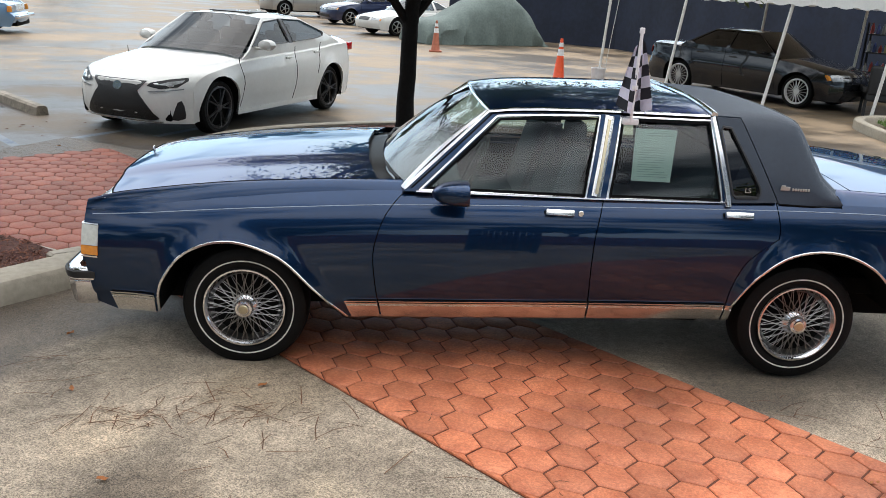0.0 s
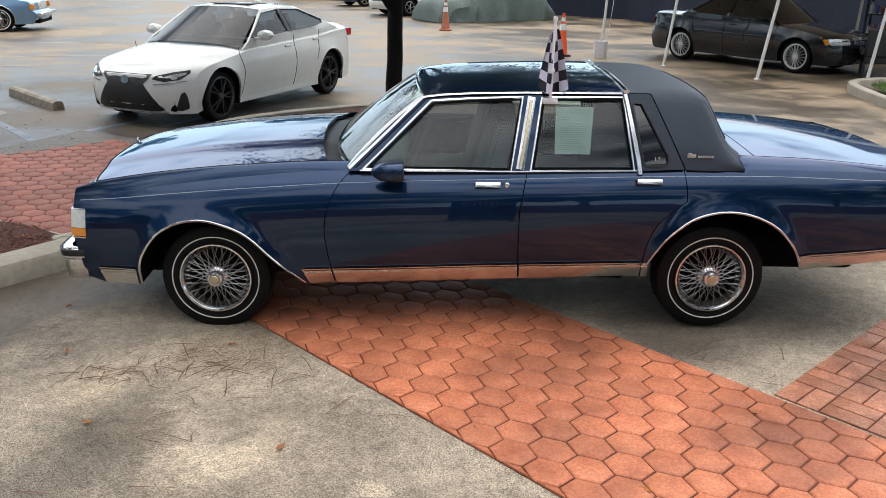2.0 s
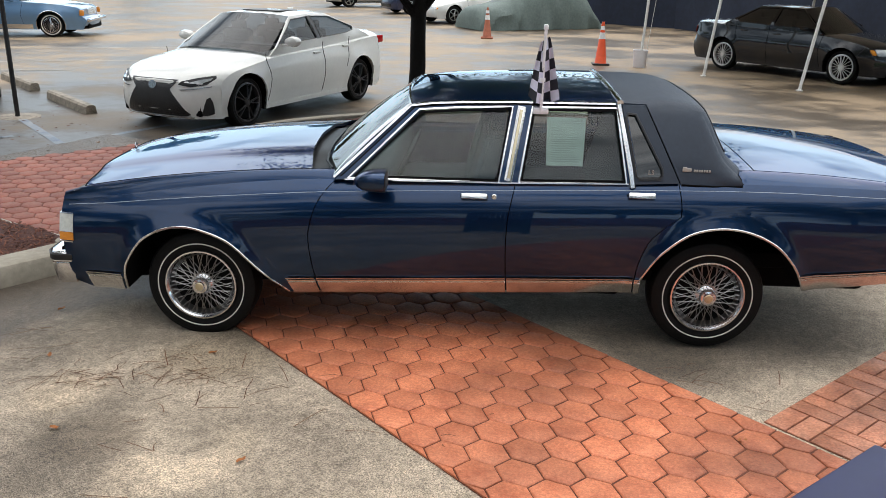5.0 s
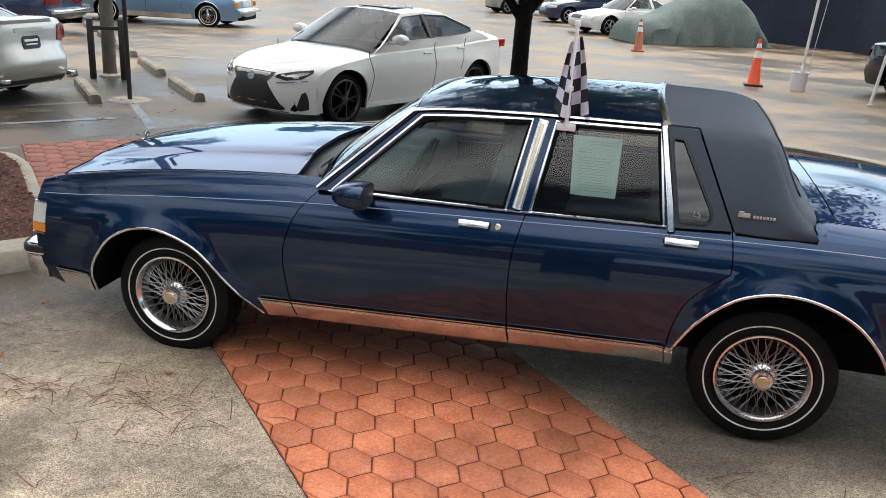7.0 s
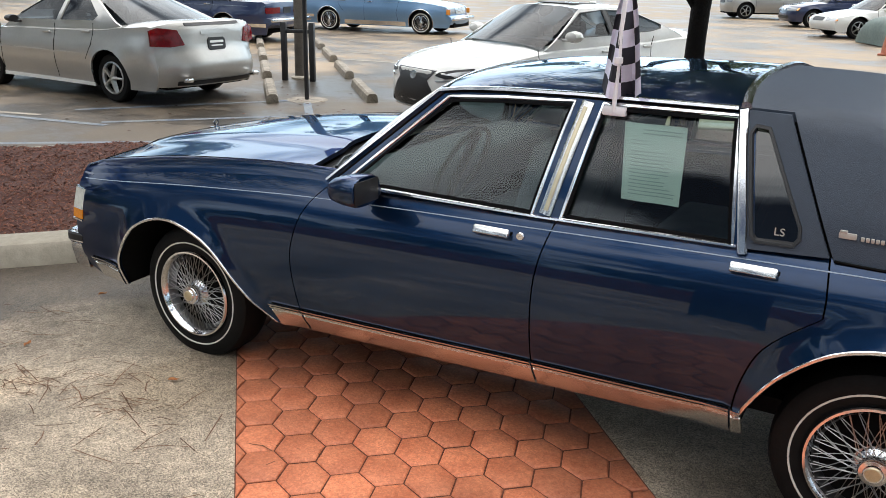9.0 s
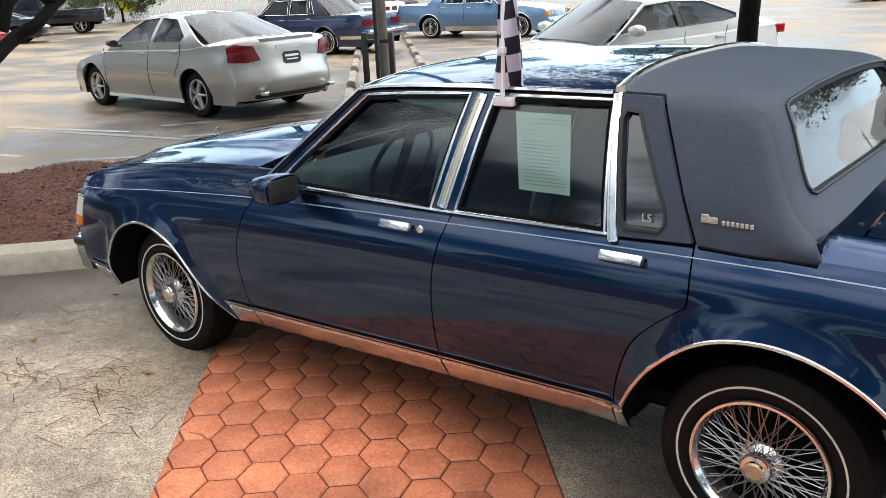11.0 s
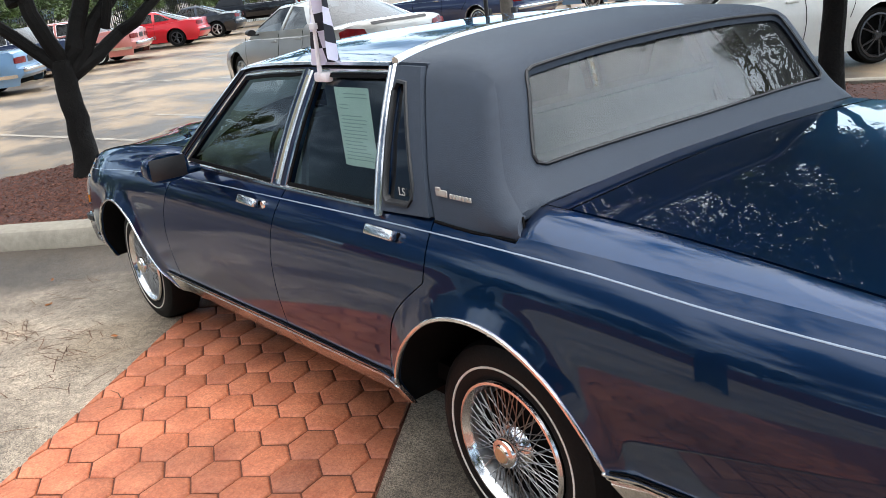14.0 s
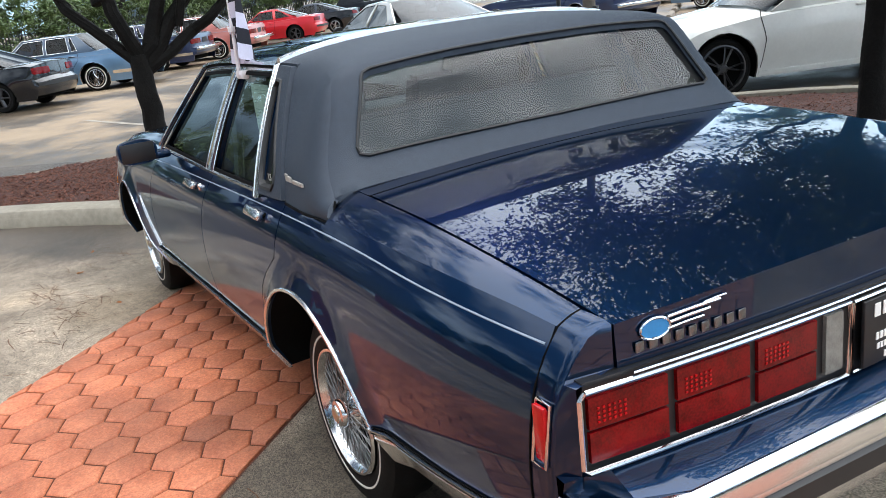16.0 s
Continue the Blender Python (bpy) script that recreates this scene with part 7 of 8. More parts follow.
def on_glass(x, z, d=0.020):
    return Vector((x, 0.224 + d + 0.004 * math.sin(x * 30), z))


P4 = [(1.983, 1.311), (2.203, 1.311), (2.200, 1.033), (1.992, 1.034)]
paper = link("window_sheet", sheet(P4, lambda x, z: on_glass(x, z), 0.04, rim=(0, 0.001, 0)), M_PAPER)
tagged(paper, "pale printed information sheet taped inside the window", "paper")
rr = random.Random(2)
for i in range(19):
    z = 1.290 - i * 0.0128
    if i in (2, 5):
        continue
    w = rr.uniform(0.10, 0.17) if i > 6 else rr.uniform(0.05, 0.14)
    x0 = 2.012 + (0.0 if i > 2 else 0.04)
    ln = [(x0 + 0.0012 * i * 0.2, z), (x0 + w, z - 0.001)]
    bm = sheet([(ln[0][0], z + 0.0016), (ln[1][0], z + 0.0012), (ln[1][0], z - 0.0022), (ln[0][0], z - 0.0018)], lambda x, zz: on_glass(x, zz, 0.0185), 0.05)
    part("print_line", bm, M_INK, paper)

# litter: pine needles, leaves
M_NEEDLE = mat("dry_needle", (0.120, 0.052, 0.022), 0.8, vary=0.3, scale=30, island=0.4)
rr = random.Random(9)
verts, faces = [], []
for c, n_, sx, sy in (((0.02, -0.46), 48, 0.46, 0.22), ((-0.42, -0.62), 30, 0.30, 0.10), ((0.15, -0.75), 10, 0.5, 0.25), ((-0.8, -0.1), 14, 0.5, 0.4), ((-0.3, -1.2), 9, 0.8, 0.5), ((1.1, -0.7), 10, 0.8, 0.5), ((2.9, -0.3), 10, 0.4, 0.3)):
    for _ in range(n_):
        x, y = rr.gauss(c[0], sx * 0.5), rr.gauss(c[1], sy * 0.6)
        a = rr.gauss(0.5, 0.7)
        L_, W_ = rr.uniform(0.05, 0.22), 0.0022
        dx, dy = math.cos(a) * L_ / 2, math.sin(a) * L_ / 2
        bx, by = rr.uniform(-0.012, 0.012), rr.uniform(-0.012, 0.012)
        o = len(verts)
        z = 0.001 + rr.uniform(0, 0.004)
        for (px, py, pz) in ((x - dx, y - dy, z), (x + bx, y + by, z + 0.005), (x + dx, y + dy, z)):
            verts += [(px - W_ * math.sin(a), py + W_ * math.cos(a), pz), (px + W_ * math.sin(a), py - W_ * math.cos(a), pz)]
        faces += [(o, o + 1, o + 3, o + 2), (o + 2, o + 3, o + 5, o + 4)]
me = bpy.data.meshes.new("pine_needles")
me.from_pydata(verts, [], faces)
me.materials.append(M_NEEDLE)
tagged(new("pine_needles", me), "scattered dry brown pine needles on the concrete", "needles", kind="stuff")
M_DRY = mat("dry_leaf", (0.35, 0.12, 0.03), 0.7, vary=0.3, scale=30, island=0.3)
rr = random.Random(12)
for x, y in ((0.14, -0.235), (-1.0, 0.3), (-1.25, -0.2), (-0.75, -0.35), (0.6, -1.3), (-0.35, -1.1), (2.9, -0.95), (2.2, -1.6), (-2.4, 4.4), (-3.0, 5.3), (3.3, 1.5)):
    bm = bmesh.new()
    vs_ = [bm.verts.new((0.024 * math.cos(t) * (1 + 0.3 * rr.random()), 0.012 * math.sin(t), 0.008 * abs(math.sin(t * 1.5)) + 0.004)) for t in np.linspace(0, 2 * math.pi, 9, endpoint=False)]
    cv = bm.verts.new((0, 0, 0.002))
    for i in range(9):
        bm.faces.new((vs_[i], vs_[(i + 1) % 9], cv))
    ob = tagged(link("fallen_leaf", bm, M_DRY), "small curled dry leaf on the paving", "leaf", group="fallen leaves")
    ob.matrix_world = pose(x, y, 0.001, 0, 0, rr.uniform(0, 360))

# ---- lot furniture ----
M_POST = mat("weathered_pole", (0.10, 0.085, 0.07), 0.8, vary=0.3, scale=6, bump=0.4, bscale=30)
M_IRON = mat("black_iron", (0.012, 0.012, 0.013), 0.5, vary=0.3, scale=10)
pole = thing("utility_pole", "tall weathered round utility pole in the lot", "pole", pose(-6.45, 8.75, -0.012))
part("shaft", tube([(0, 0, 0), (0.02, 0, 3.0), (0.03, 0, 7.5)], 0.11, 14, taper=0.8), M_POST, pole)
part("collar", spin([(0.17, 0.0), (0.17, 0.03), (0.12, 0.06)], 20, "z"), M_KERB, pole)
guard = thing("bollard_guard", "black square-tube guard frame around the pole", "bollard", pose(-6.3, 8.5, -0.012, 0, 0, 20))
for x in (-0.24, 0.24):
    part("post", box(x, 0, 0.47, 0.085, 0.085, 0.94, 0.006), M_IRON, guard)
part("rail", box(0, 0, 0.80, 0.42, 0.06, 0.06, 0.006), M_IRON, guard)
sp = thing("sign_pole", "thin black steel sign pole standing in concrete", "pole", pose(-4.86, 6.92, -0.012))
part("shaft", tube([(0, 0, 0), (0, 0, 3.2)], 0.032, 10), M_IRON, sp)
part("footing", spin([(0.30, 0.0), (0.28, 0.006), (0.0005, 0.007)], 24, "z"), M_STOP, sp)

M_ORANGE = mat("orange_pvc", (0.75, 0.085, 0.02), 0.5, vary=0.12, scale=12)
M_ORANGE_F = mat("faded_orange_pvc", (0.36, 0.11, 0.06), 0.7, vary=0.3, scale=12)
M_REFLECT = mat("reflective_collar", (0.75, 0.75, 0.74), 0.4, vary=0.08, scale=20)


def cone(x, y, h, mt, label):
    c = thing("traffic_cone", label, "traffic cone", pose(x, y, -0.012), group="traffic cones")
    part("base", box(0, 0, 0.022, 0.37, 0.37, 0.045, 0.012), M_BLACK if mt is M_ORANGE else mt, c)
    part("body", spin([(0.145, 0.04), (0.13, 0.06), (0.030, h), (0.022, h), (0.02, h - 0.01)], 24, "z"), mt, c)
    for k0, k1 in ((0.58, 0.74), (0.80, 0.90)):
        r_ = lambda k: 0.133 - 0.103 * k + 0.0025
        part("collar", spin([(r_(k0), 0.06 + (h - 0.06) * k0), (r_(k1), 0.06 + (h - 0.06) * k1)], 24, "z"), M_REFLECT, c)


cone(4.22, 15.25, 0.95, M_ORANGE, "orange traffic cone with two white collars")
cone(1.62, 21.8, 0.90, M_ORANGE_F, "faded grimy orange traffic cone")

# canopy tent with poles; the first stands in a bucket
M_CANVAS = mat("white_canvas", (0.78, 0.78, 0.77), 0.7, vary=0.05, scale=3)
M_PIPE = mat("white_steel_tube", (0.70, 0.69, 0.66), 0.45, vary=0.1, scale=8)
tent = thing("canopy_tent", "white canvas canopy on thin white steel poles", "canopy", pose(0, 0, 0))
TP = [(5.05, 14.95), (6.14, 13.55), (7.45, 11.65), (9.25, 11.05)]
HT = 2.02
lean = [(0.12, 0.0), (0.28, 0.05), (0.34, 0.05), (0.30, 0.1)]
for (x, y), (lx, ly) in zip(TP, lean):
    part("pole", tube([(x, y, -0.012), (x + lx, y + ly, HT + 0.25)], 0.030, 10), M_PIPE, tent)
    part("foot", box(x, y, 0.0, 0.10, 0.10, 0.02, 0.004), M_PIPE, tent)
for x, y in ((9.2, 16.6), (10.6, 14.6), (12.2, 12.4)):
    part("pole", tube([(x, y, -0.012), (x + 0.1, y, HT + 0.25)], 0.030, 10), M_PIPE, tent)
C4 = [Vector((4.95, 15.9, 0)), Vector((7.95, 11.25, 0)), Vector((13.0, 12.2, 0)), Vector((10.0, 17.6, 0))]
ridge = (C4[0] + C4[3]) / 2, (C4[1] + C4[2]) / 2
rows = []
for u in np.linspace(0, 1, 13):
    a, b, c = C4[0].lerp(C4[1], u), ridge[0].lerp(ridge[1], u), C4[3].lerp(C4[2], u)
    rows.append([Vector((*(a.lerp(b, k) if k <= 1 else b.lerp(c, k - 1)).xy, HT + 0.14 + 0.75 * (1 - abs(1 - k)) - 0.05 * math.sin(math.pi * min(k, 2 - k)) + 0.02 * math.sin(u * 40))) for k in np.linspace(0, 2, 13)])
roofc = loft(rows, closed=False)
part("roof_sheet", roofc, M_CANVAS, tent)
val = []
for i in range(4):
    a, b = C4[i], C4[(i + 1) % 4]
    n = int((b - a).length / 0.08)
    val.append(loft([[Vector((*a.lerp(b, k / n).xy, HT + 0.145)), Vector((*a.lerp(b, k / n).xy, HT - 0.03 - 0.05 * abs(math.sin(k * 0.6))))] for k in range(n + 1)], closed=False))
part("valance", join(*val), M_CANVAS, tent)
bucket = thing("bucket", "white plastic bucket weighting a tent pole", "bucket", pose(5.05, 14.95, -0.012))
part("pail", spin([(0.0005, 0.0), (0.135, 0.0), (0.14, 0.01), (0.158, 0.36), (0.168, 0.36), (0.168, 0.38), (0.150, 0.38), (0.13, 0.02)], 28, "z"), M_POLEW, bucket)
part("fill", spin([(0.0005, 0.33), (0.15, 0.33)], 20, "z"), M_KERB, bucket)
rope = tagged(link("guy_rope", tube([(5.35, 14.9, 2.2), (5.18, 14.9, 0.40)], 0.006, 5), M_PIPE), "thin pale guy rope hanging beside the pole", "rope")
for a, b in (((9.25, 11.05, 1.9), (9.9, 10.2, 0.15)), ((9.45, 11.1, 2.1), (10.6, 10.9, 0.15))):
    tagged(link("guy_rope", tube([a, b], 0.010, 5), M_PIPE), "thin pale guy rope pegged into the grass", "rope")

# covered car
M_TARP = mat("grey_green_cover", (0.12, 0.155, 0.14), 0.75, vary=0.25, scale=1.6, bump=0.5, bscale=9)
cov = [(-2.45, 0.02), (-2.40, 0.50), (-2.2, 0.74), (-1.4, 0.90), (-0.8, 1.22), (0.0, 1.60), (0.7, 1.72), (1.3, 1.60), (1.85, 1.15), (2.25, 0.55), (2.45, 0.22), (2.52, 0.02)]
rows = []
rr = random.Random(3)
for x, zt in curve2(cov, 0.10):
    ring = []
    for a in np.linspace(0, math.pi, 25):
        w = 0.92 + 0.08 * math.cos(2 * a)
        y = math.copysign(abs(math.cos(a)) ** 0.45, math.cos(a)) * w
        z = max(0.0, math.sin(a)) ** 0.62 * zt
        f = 0.060 * math.sin(x * 7 + a * 3 + noise.noise(Vector((x * 2, a * 2, 0))) * 4) * (1 - math.sin(a)) + 0.03 * noise.noise(Vector((x * 3, a * 4, 1)))
        ring.append((x + f * 0.5, y * (1 + f), z + abs(f) * 0.3))
    rows.append(ring)
ob = tagged(link("covered_car", loft(rows, closed=False), M_TARP), "car hidden under a draped grey-green cover", "covered car")
ob.matrix_world = pose(3.10, 26.6, -0.012, 0, 0, 28)

# shelf with bottles, a chair and a box in the work corner
M_SHELF = mat("grimy_dark_shelf", (0.03, 0.03, 0.033), 0.6, vary=0.3, scale=8)
shelf = thing("metal_shelf", "dark open shelf rack in the work corner", "shelf", pose(11.6, 14.9, -0.012, 0, 0, -40))
for x in (-0.55, 0.55):
    for y in (-0.2, 0.2):
        part("upright", box(x, y, 0.85, 0.04, 0.04, 1.7), M_SHELF, shelf)
for z in (0.15, 0.62, 1.05, 1.45):
    part("board", box(0, 0, z, 1.14, 0.44, 0.03), M_SHELF, shelf)
rr = random.Random(6)
proto = None
sm = pose(11.6, 14.9, -0.012, 0, 0, -40)
for z in (1.068, 1.468, 0.638):
    for i in range(9):
        h = rr.uniform(0.16, 0.26)
        b = spin([(0.0005, 0), (0.036, 0), (0.038, 0.01), (0.038, h * 0.68), (0.016, h * 0.84), (0.016, h), (0.0005, h)], 12, "z")
        c = rr.choice([(0.5, 0.5, 0.48), (0.45, 0.06, 0.05), (0.06, 0.09, 0.3), (0.6, 0.55, 0.3), (0.3, 0.3, 0.3)])
        mt = bpy.data.materials.get("bottle_%02d" % int(c[0] * 99)) or mat("bottle_%02d" % int(c[0] * 99), c, 0.35, vary=0.1, scale=10)
        ob = tagged(link("bottle", b, mt), "plastic detailing bottle standing on the dark shelf", "bottle", group="bottles on the shelf")
        ob.matrix_world = sm @ pose(-0.48 + i * 0.118, -0.10, z)
chair = thing("armchair", "low dark upholstered chair in the shade", "chair", pose(10.05, 12.3, -0.012, 0, 0, 70))
part("seat", box(0, 0, 0.36, 0.60, 0.58, 0.16, 0.04, 3), M_SHELF, chair)
part("backrest", box(-0.27, 0, 0.68, 0.14, 0.58, 0.55, 0.05, 3), M_SHELF, chair)
for y in (-0.32, 0.32):
    part("armrest", box(0, y, 0.50, 0.56, 0.09, 0.12, 0.03), M_SHELF, chair)
    for x in (-0.24, 0.24):
        part("leg", box(x, y * 0.85, 0.15, 0.05, 0.05, 0.30), M_SHELF, chair)

# grass bed with kerb at the edge of the lot
GB = [(8.30, 6.2), (8.40, 7.2), (8.48, 8.3), (8.55, 9.3), (8.75, 10.3), (9.25, 10.75), (10.2, 10.95), (12.5, 11.0), (16, 10.5)]
kerb(GB, "kerb_grass", w=0.18, h=0.15)
M_SOIL = mat("lawn_soil", (0.05, 0.07, 0.02), 0.9, vary=0.4, scale=6)
lawn = [(x + 0.16, y - 0.1) for x, y in GB] + [(16, 4.5), (8.5, 4.5)]
tagged(link("lawn", sheet(lawn, lambda x, y: Vector((x, y, 0.11)), 0.6), M_SOIL), "small kerbed lawn", "lawn", kind="structure")
verts, faces = [], []
rr = random.Random(15)
k = 0
while k < 14000:
    x, y = rr.uniform(8.4, 12.5), rr.uniform(5.6, 10.9)
    if not inside((x, y), lawn):
        continue
    k += 1
    a, h = rr.uniform(0, 6.3), rr.uniform(0.04, 0.10)
    dx, dy = math.cos(a) * 0.006, math.sin(a) * 0.006
    lx, ly = rr.uniform(-0.04, 0.04), rr.uniform(-0.04, 0.04)
    o = len(verts)
    verts += [(x - dx, y - dy, 0.108), (x + dx, y + dy, 0.108), (x + lx, y + ly, 0.108 + h)]
    faces.append((o, o + 1, o + 2))
me = bpy.data.meshes.new("grass")
me.from_pydata(verts, [], faces)
M_GRASS = mat("grass_blade", (0.06, 0.15, 0.02), 0.6, vary=0.3, scale=5, island=0.35, color2=(0.16, 0.26, 0.04))
me.materials.append(M_GRASS)
tagged(new("grass", me), "short green grass", "grass", kind="stuff")

# blue-violet steel fence panel close to the walk
M_RAIL = mat("blue_violet_paint", (0.012, 0.013, 0.052), 0.5, spec=0.25, vary=0.1, scale=6)
rail = thing("steel_fence", "blue-violet painted steel fence panel with flat bars", "fence", pose(1.42, -4.255, -0.008, 0, 0, 40.3))
RL = 0.84
part("top_rail", box(RL / 2, -0.033, 1.62, RL, 0.062, 0.06, 0.004), M_RAIL, rail)
part("bottom_rail", box(RL / 2, -0.033, 0.12, RL, 0.05, 0.05, 0.004), M_RAIL, rail)
for x in (0.03, RL - 0.03):
    part("post", box(x, -0.033, 0.80, 0.06, 0.06, 1.60, 0.004), M_RAIL, rail)
for i in range(9):
    part("bar", box(0.115 + i * 0.076, -0.033, 0.865, 0.058, 0.014, 1.45), M_RAIL, rail)

# ---- surroundings ----
# picket fence along the far row
M_PICKET = mat("black_picket", (0.02, 0.02, 0.02), 0.5, vary=0.2, scale=8)
M_PICKETW = mat("white_picket", (0.66, 0.66, 0.62), 0.6, vary=0.1, scale=8)


def picket_fence(a, b, mt, label, h=1.75, gap=0.14):
    a, b = Vector(a), Vector(b)
    L_ = (b - a).length
    f = thing("picket_fence", label, "fence", pose(a.x, a.y, -0.012, 0, 0, math.degrees(math.atan2(b.y - a.y, b.x - a.x))))
    for z in (0.25, h - 0.25):
        part("rail", box(L_ / 2, 0, z, L_, 0.03, 0.045), mt, f)
    n = int(L_ / gap)
    me = None
    for i in range(min(n, 290)):
        if me is None:
            ob = part("picket", loft([[(-0.02, -0.012, z), (0.02, -0.012, z), (0.02, 0.012, z), (-0.02, 0.012, z)] for z in (0.0, h - 0.06)] + [[(-0.002, -0.002, h), (0.002, -0.002, h), (0.002, 0.002, h), (-0.002, 0.002, h)]]), mt, f)
            me = ob.data
        else:
            ob = new("picket", me)
            ob.parent = f
        ob.matrix_basis = pose((i + 0.5) * gap, 0, 0)
    return f


picket_fence((-23.0, -14.0), (-33.0, 3.5), M_PICKET, "black iron picket fence beside the far row")
picket_fence((-33.0, 3.5), (-41.5, 18.5), M_PICKET, "black iron picket fence behind the parked coupes")
picket_fence((-41.5, 18.5), (-46, 32.0), M_PICKETW, "white picket fence at the back of the lot")
picket_fence((-46, 32.0), (-36, 46.0), M_PICKETW, "white picket fence closing the lot")
sign = thing("fence_sign", "yellow sign hung on the white fence", "sign", pose(-44.2, 27.6, 1.1, 0, 0, 108))
M_YELLOW = mat("yellow_sign", (0.75, 0.62, 0.02), 0.5, vary=0.05, scale=8)
part("panel", box(0, 0.06, 0, 1.5, 0.03, 1.1, 0.01), M_YELLOW, sign)
for z in (0.25, 0.0, -0.25):
    part("lettering", box(0, 0.080, z, 1.0, 0.006, 0.12), M_BLACK, sign)

# pickup truck by the fence
pk = thing("pickup_truck", "black square pickup truck with chrome wheels", "truck", facing(-36.0, 18.2, -0.60, -0.80), group="cars parked in the lot")
part("bed", box(-1.35, 0, 0.80, 2.5, 1.9, 0.62, 0.04), M_BLKPAINT, pk)
part("bed_floor", box(-1.4, 0, 1.10, 2.2, 1.6, 0.04), M_UNDER, pk)
part("cab", loft([[(x, y, z) for y in (-w, w)] for x, z, w in ((1.35, 1.05, 0.88), (0.85, 1.72, 0.70), (0.1, 1.76, 0.70), (-0.10, 1.05, 0.88))] , closed=False), M_BLKPAINT, pk)
part("cab_sides", join(*[sheet([(1.40, 0.5), (1.35, 1.06), (0.85, 1.72), (0.1, 1.76), (-0.12, 1.05), (-0.12, 0.5)], lambda x, z: Vector((x, s * (0.94 - max(0, z - 1.05) * 0.33), z)), 0.3) for s in (-1, 1)]), M_BLKPAINT, pk)
for s in (-1, 1):
    part("side_window", sheet([(1.18, 1.12), (0.80, 1.62), (0.18, 1.66), (0.05, 1.12)], lambda x, z: Vector((x, s * (0.952 - max(0, z - 1.05) * 0.33), z)), 0.3), M_GLASS_D, pk)
    for x in (1.75, -1.55):
        cast_wheel(pk, x, s * 0.93, 0.37, W_FIVE, s)
part("hood", box(2.0, 0, 0.83, 1.5, 1.88, 0.50, 0.06), M_BLKPAINT, pk)
part("chassis", box(0.2, 0, 0.45, 5.0, 1.5, 0.16), M_UNDER, pk)
part("rear_bumper", box(-2.68, 0, 0.55, 0.14, 1.9, 0.16, 0.02), M_CHROME, pk)
part("tail_lamp", box(-2.61, 0.84, 0.90, 0.03, 0.12, 0.32), M_LENS_RED, pk)
part("tail_lamp", box(-2.61, -0.84, 0.90, 0.03, 0.12, 0.32), M_LENS_RED, pk)

# silver sport-utility car at the back
suv = dict(executive(M_SILVER, W_FIVE, glass_m=M_GLASS_D))
suv.update(wb=2.65, w=1.82, h=1.72, r=0.35, glass=[(0.95, 1.08), (0.35, 1.62), (-1.75, 1.62), (-2.15, 1.12)], roof_w=1.25, shoulder=0.95, sill=0.28,
    prof=[(2.05, 0.28), (2.12, 0.45), (2.12, 0.75), (1.95, 0.95), (1.0, 1.07), (0, 1.10), (-2.15, 1.12), (-2.30, 0.95), (-2.34, 0.55), (-2.25, 0.32)],
    windows=[[(0.72, 1.14), (0.35, 1.56), (-0.25, 1.58), (-0.28, 1.14)], [(-0.36, 1.14), (-0.33, 1.58), (-1.05, 1.58), (-1.12, 1.14)], [(-1.20, 1.15), (-1.14, 1.58), (-1.70, 1.56), (-1.92, 1.18)]],
    blocks=[("tail_lamp", -2.28, 0.80, 0.95, 0.08, 0.12, 0.30, M_LENS_RED), ("headlamp", 2.05, 0.62, 0.78, 0.12, 0.30, 0.16, M_LAMP), ("grille", 2.10, 0, 0.75, 0.06, 0.60, 0.18, M_BLACK)])
parked_car("silver sport-utility car at the back of the lot", facing(-4.4, 39.4, -0.86, -0.50), suv)

# dark blue screen wall behind the work corner
M_SCREEN = mat("navy_screen", (0.010, 0.016, 0.035), 0.75, vary=0.35, scale=0.8, bump=0.3, bscale=12)


def wall(name, a, b, h, mt, label, t=0.12, z0=-0.012):
    a, b = Vector(a), Vector(b)
    L_ = (b - a).length
    n = int(L_ / 0.35)
    rings = []
    for i in range(n + 1):
        x = L_ * i / n
        y = 0.03 * math.sin(i * 1.3)
        rings.append([(x, y - t / 2, 0), (x, y + t / 2, 0), (x, y + t / 2, h), (x, y - t / 2, h)])
    ob = tagged(link(name, loft(rings), mt), label, "wall", kind="structure")
    ob.matrix_world = pose(a.x, a.y, z0, 0, 0, math.degrees(math.atan2(b.y - a.y, b.x - a.x)))


wall("wall_screen_1", (2.5, 33.0), (8.5, 28.0), 3.2, M_SCREEN, "dark navy fabric screen wall")
wall("wall_screen_2", (8.5, 28.0), (13.6, 16.5), 3.2, M_SCREEN, "dark navy fabric screen wall behind the canopy")
wall("wall_screen_3", (13.6, 16.5), (18.0, 8.0), 3.2, M_SCREEN, "dark navy fabric screen wall")
M_REDWALL = mat("dull_red_wall", (0.13, 0.035, 0.028), 0.85, vary=0.2, scale=1.2, bump=0.2, bscale=20)
wall("wall_street", (-18, -13), (22, -13), 1.6, M_REDWALL, "low dull red wall across the drive")

# background trees
def far_tree(x, y, h, seed, label, r_=None):
    rr_ = random.Random(seed)
    cr = r_ or h * 0.36
    tree(label, (x, y, -0.012), flared(h * 0.45, h * 0.026, h * 0.018), [((0, 0, h * 0.40), (cr * 0.5 * math.cos(a), cr * 0.5 * math.sin(a), h * 0.66), h * 0.014, h * 0.006) for a in (0.3, 2.2, 4.4)], (0, 0, h * 0.66), cr, 80, 140, seed, size=0.36)


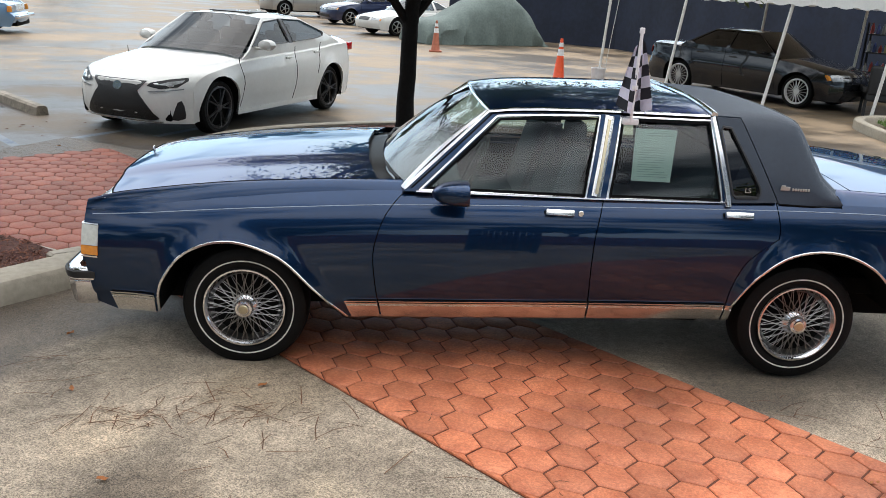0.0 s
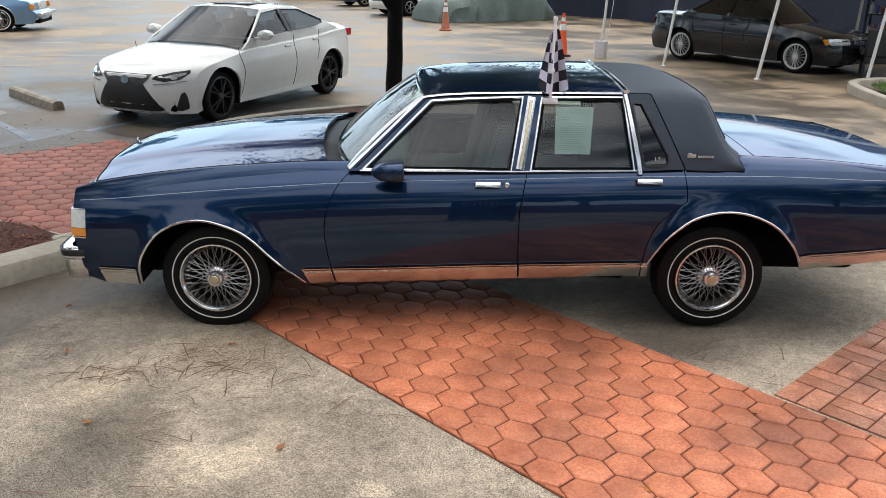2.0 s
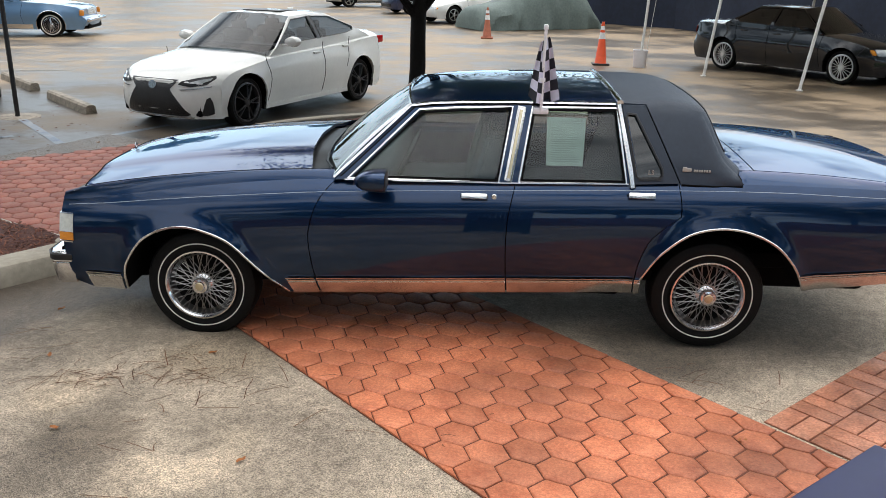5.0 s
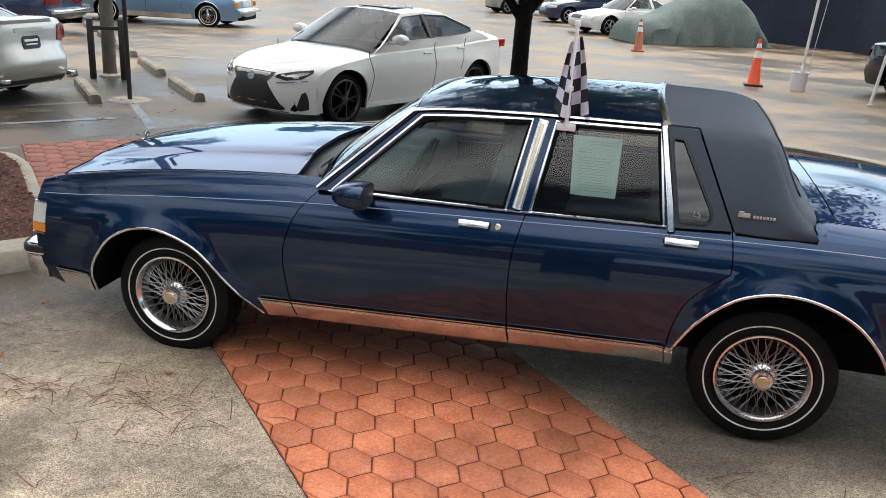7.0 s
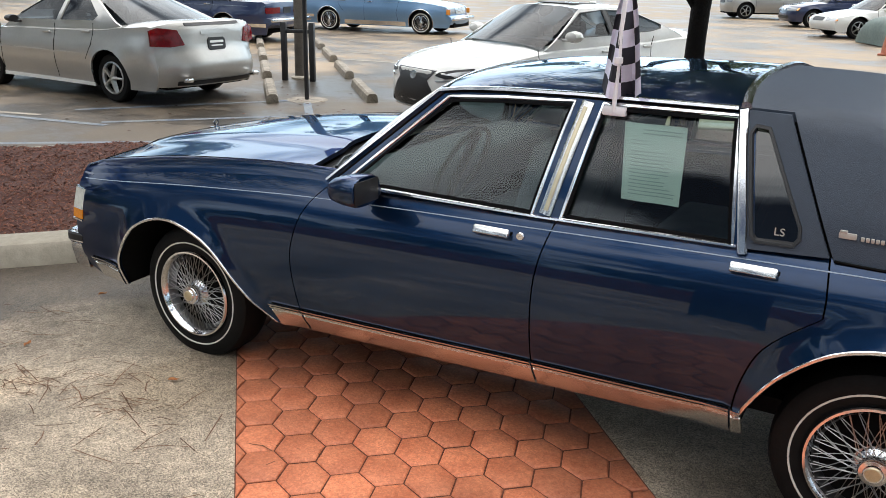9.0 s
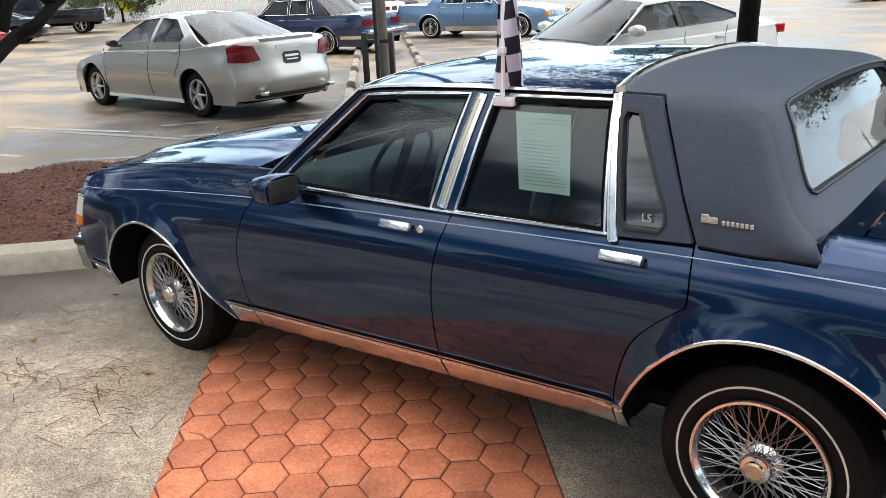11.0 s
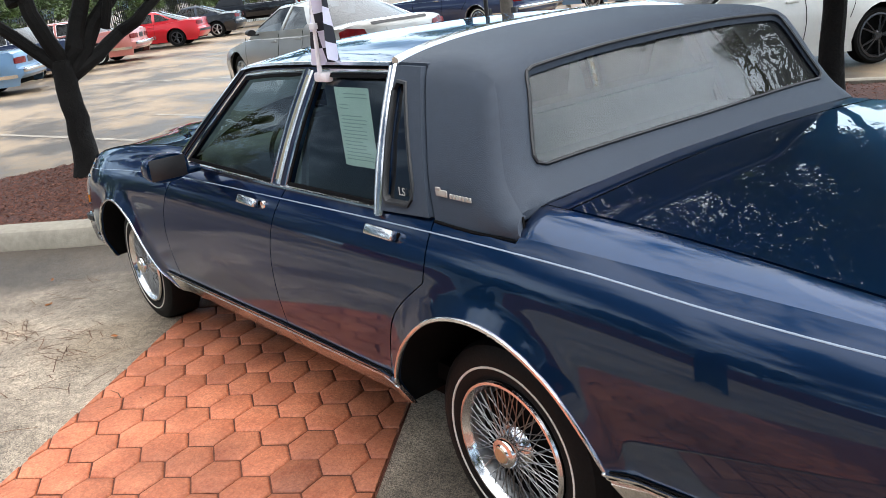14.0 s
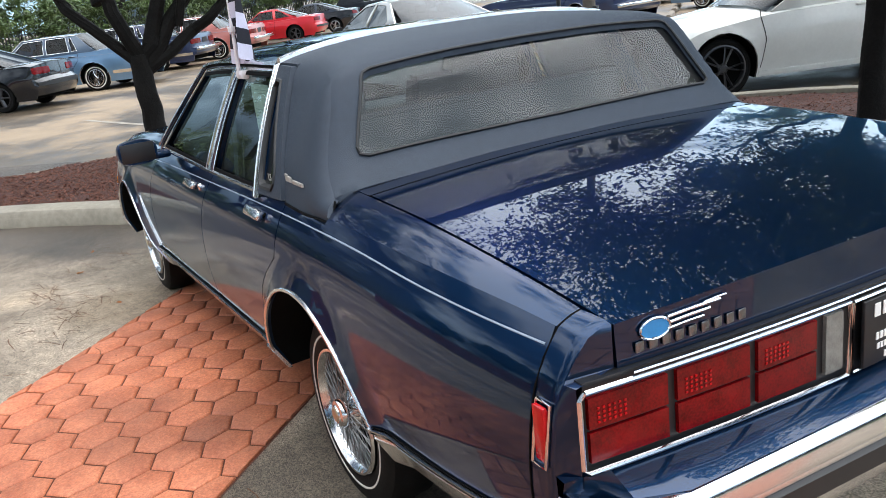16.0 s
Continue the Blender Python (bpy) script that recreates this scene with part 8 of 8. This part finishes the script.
for i, (x, y, h) in enumerate(((-38, -12, 12.8), (-42, -2, 14.4), (-46, 8, 12), (-50, 18, 13), (-54, 30, 15), (-50, 44, 16), (-38, 54, 16), (-24, 58, 10), (-10, 60, 9))):
    far_tree(x, y, h, 40 + i, "leafy broad tree beyond the lot")
for i, (x, y, h) in enumerate(((-16, -18, 6.0), (-9, -18, 6.4), (-2.5, -18, 6.0), (5, -17, 6.6), (12, -15, 11), (17, -9, 11.5))):
    far_tree(x, y, h, 80 + i, "leafy tree beyond the low red wall")

# shrubs behind the picket fence
M_LEAF_PALE = mat("pale_leaf", (0.10, 0.15, 0.045), 0.5, vary=0.4, scale=3, island=0.45, color2=(0.19, 0.26, 0.09))
for i, (x, y) in enumerate(((-24.5, -10.5), (-27.5, -6.5), (-30.5, -2.5), (-33.0, 1.5), (-35.5, 5.5), (-38.0, 9.5), (-40.0, 13.5), (-41.5, 17.5), (-43, 22), (-44, 27))):
    tree("dense green shrub behind the fence", (x, y, -0.012), flared(0.8, 0.09, 0.06), [((0, 0, 0.6), (0.6 * math.cos(a), 0.6 * math.sin(a), 1.6), 0.04, 0.02) for a in (0.5, 2.6, 4.7)], (0, 0, 1.9), 2.7, 60, 130, 200 + i, size=0.22, name="shrub").children[-1].data.materials[0] = M_LEAF_PALE

# fallen leaf bits on the wet bay
rr = random.Random(31)
verts, faces = [], []
for _ in range(160):
    x, y = rr.gauss(-4.8, 1.3), rr.gauss(6.2, 1.0)
    a, s_ = rr.uniform(0, 6.3), rr.uniform(0.012, 0.035)
    o = len(verts)
    for dx, dy, dz in ((-1, 0, 0), (0, -0.5, 0.2), (1, 0, 0), (0, 0.5, 0.1)):
        verts.append((x + s_ * (dx * math.cos(a) - dy * math.sin(a)), y + s_ * (dx * math.sin(a) + dy * math.cos(a)), -0.005 + s_ * dz))
    faces.append((o, o + 1, o + 2, o + 3))
me = bpy.data.meshes.new("leaf_litter")
me.from_pydata(verts, [], faces)
me.materials.append(mat("brown_leaf_bits", (0.10, 0.035, 0.018), 0.7, vary=0.3, scale=20, island=0.4))
tagged(new("leaf_litter", me), "small fallen brown leaves on the wet lot", "leaves", kind="stuff")
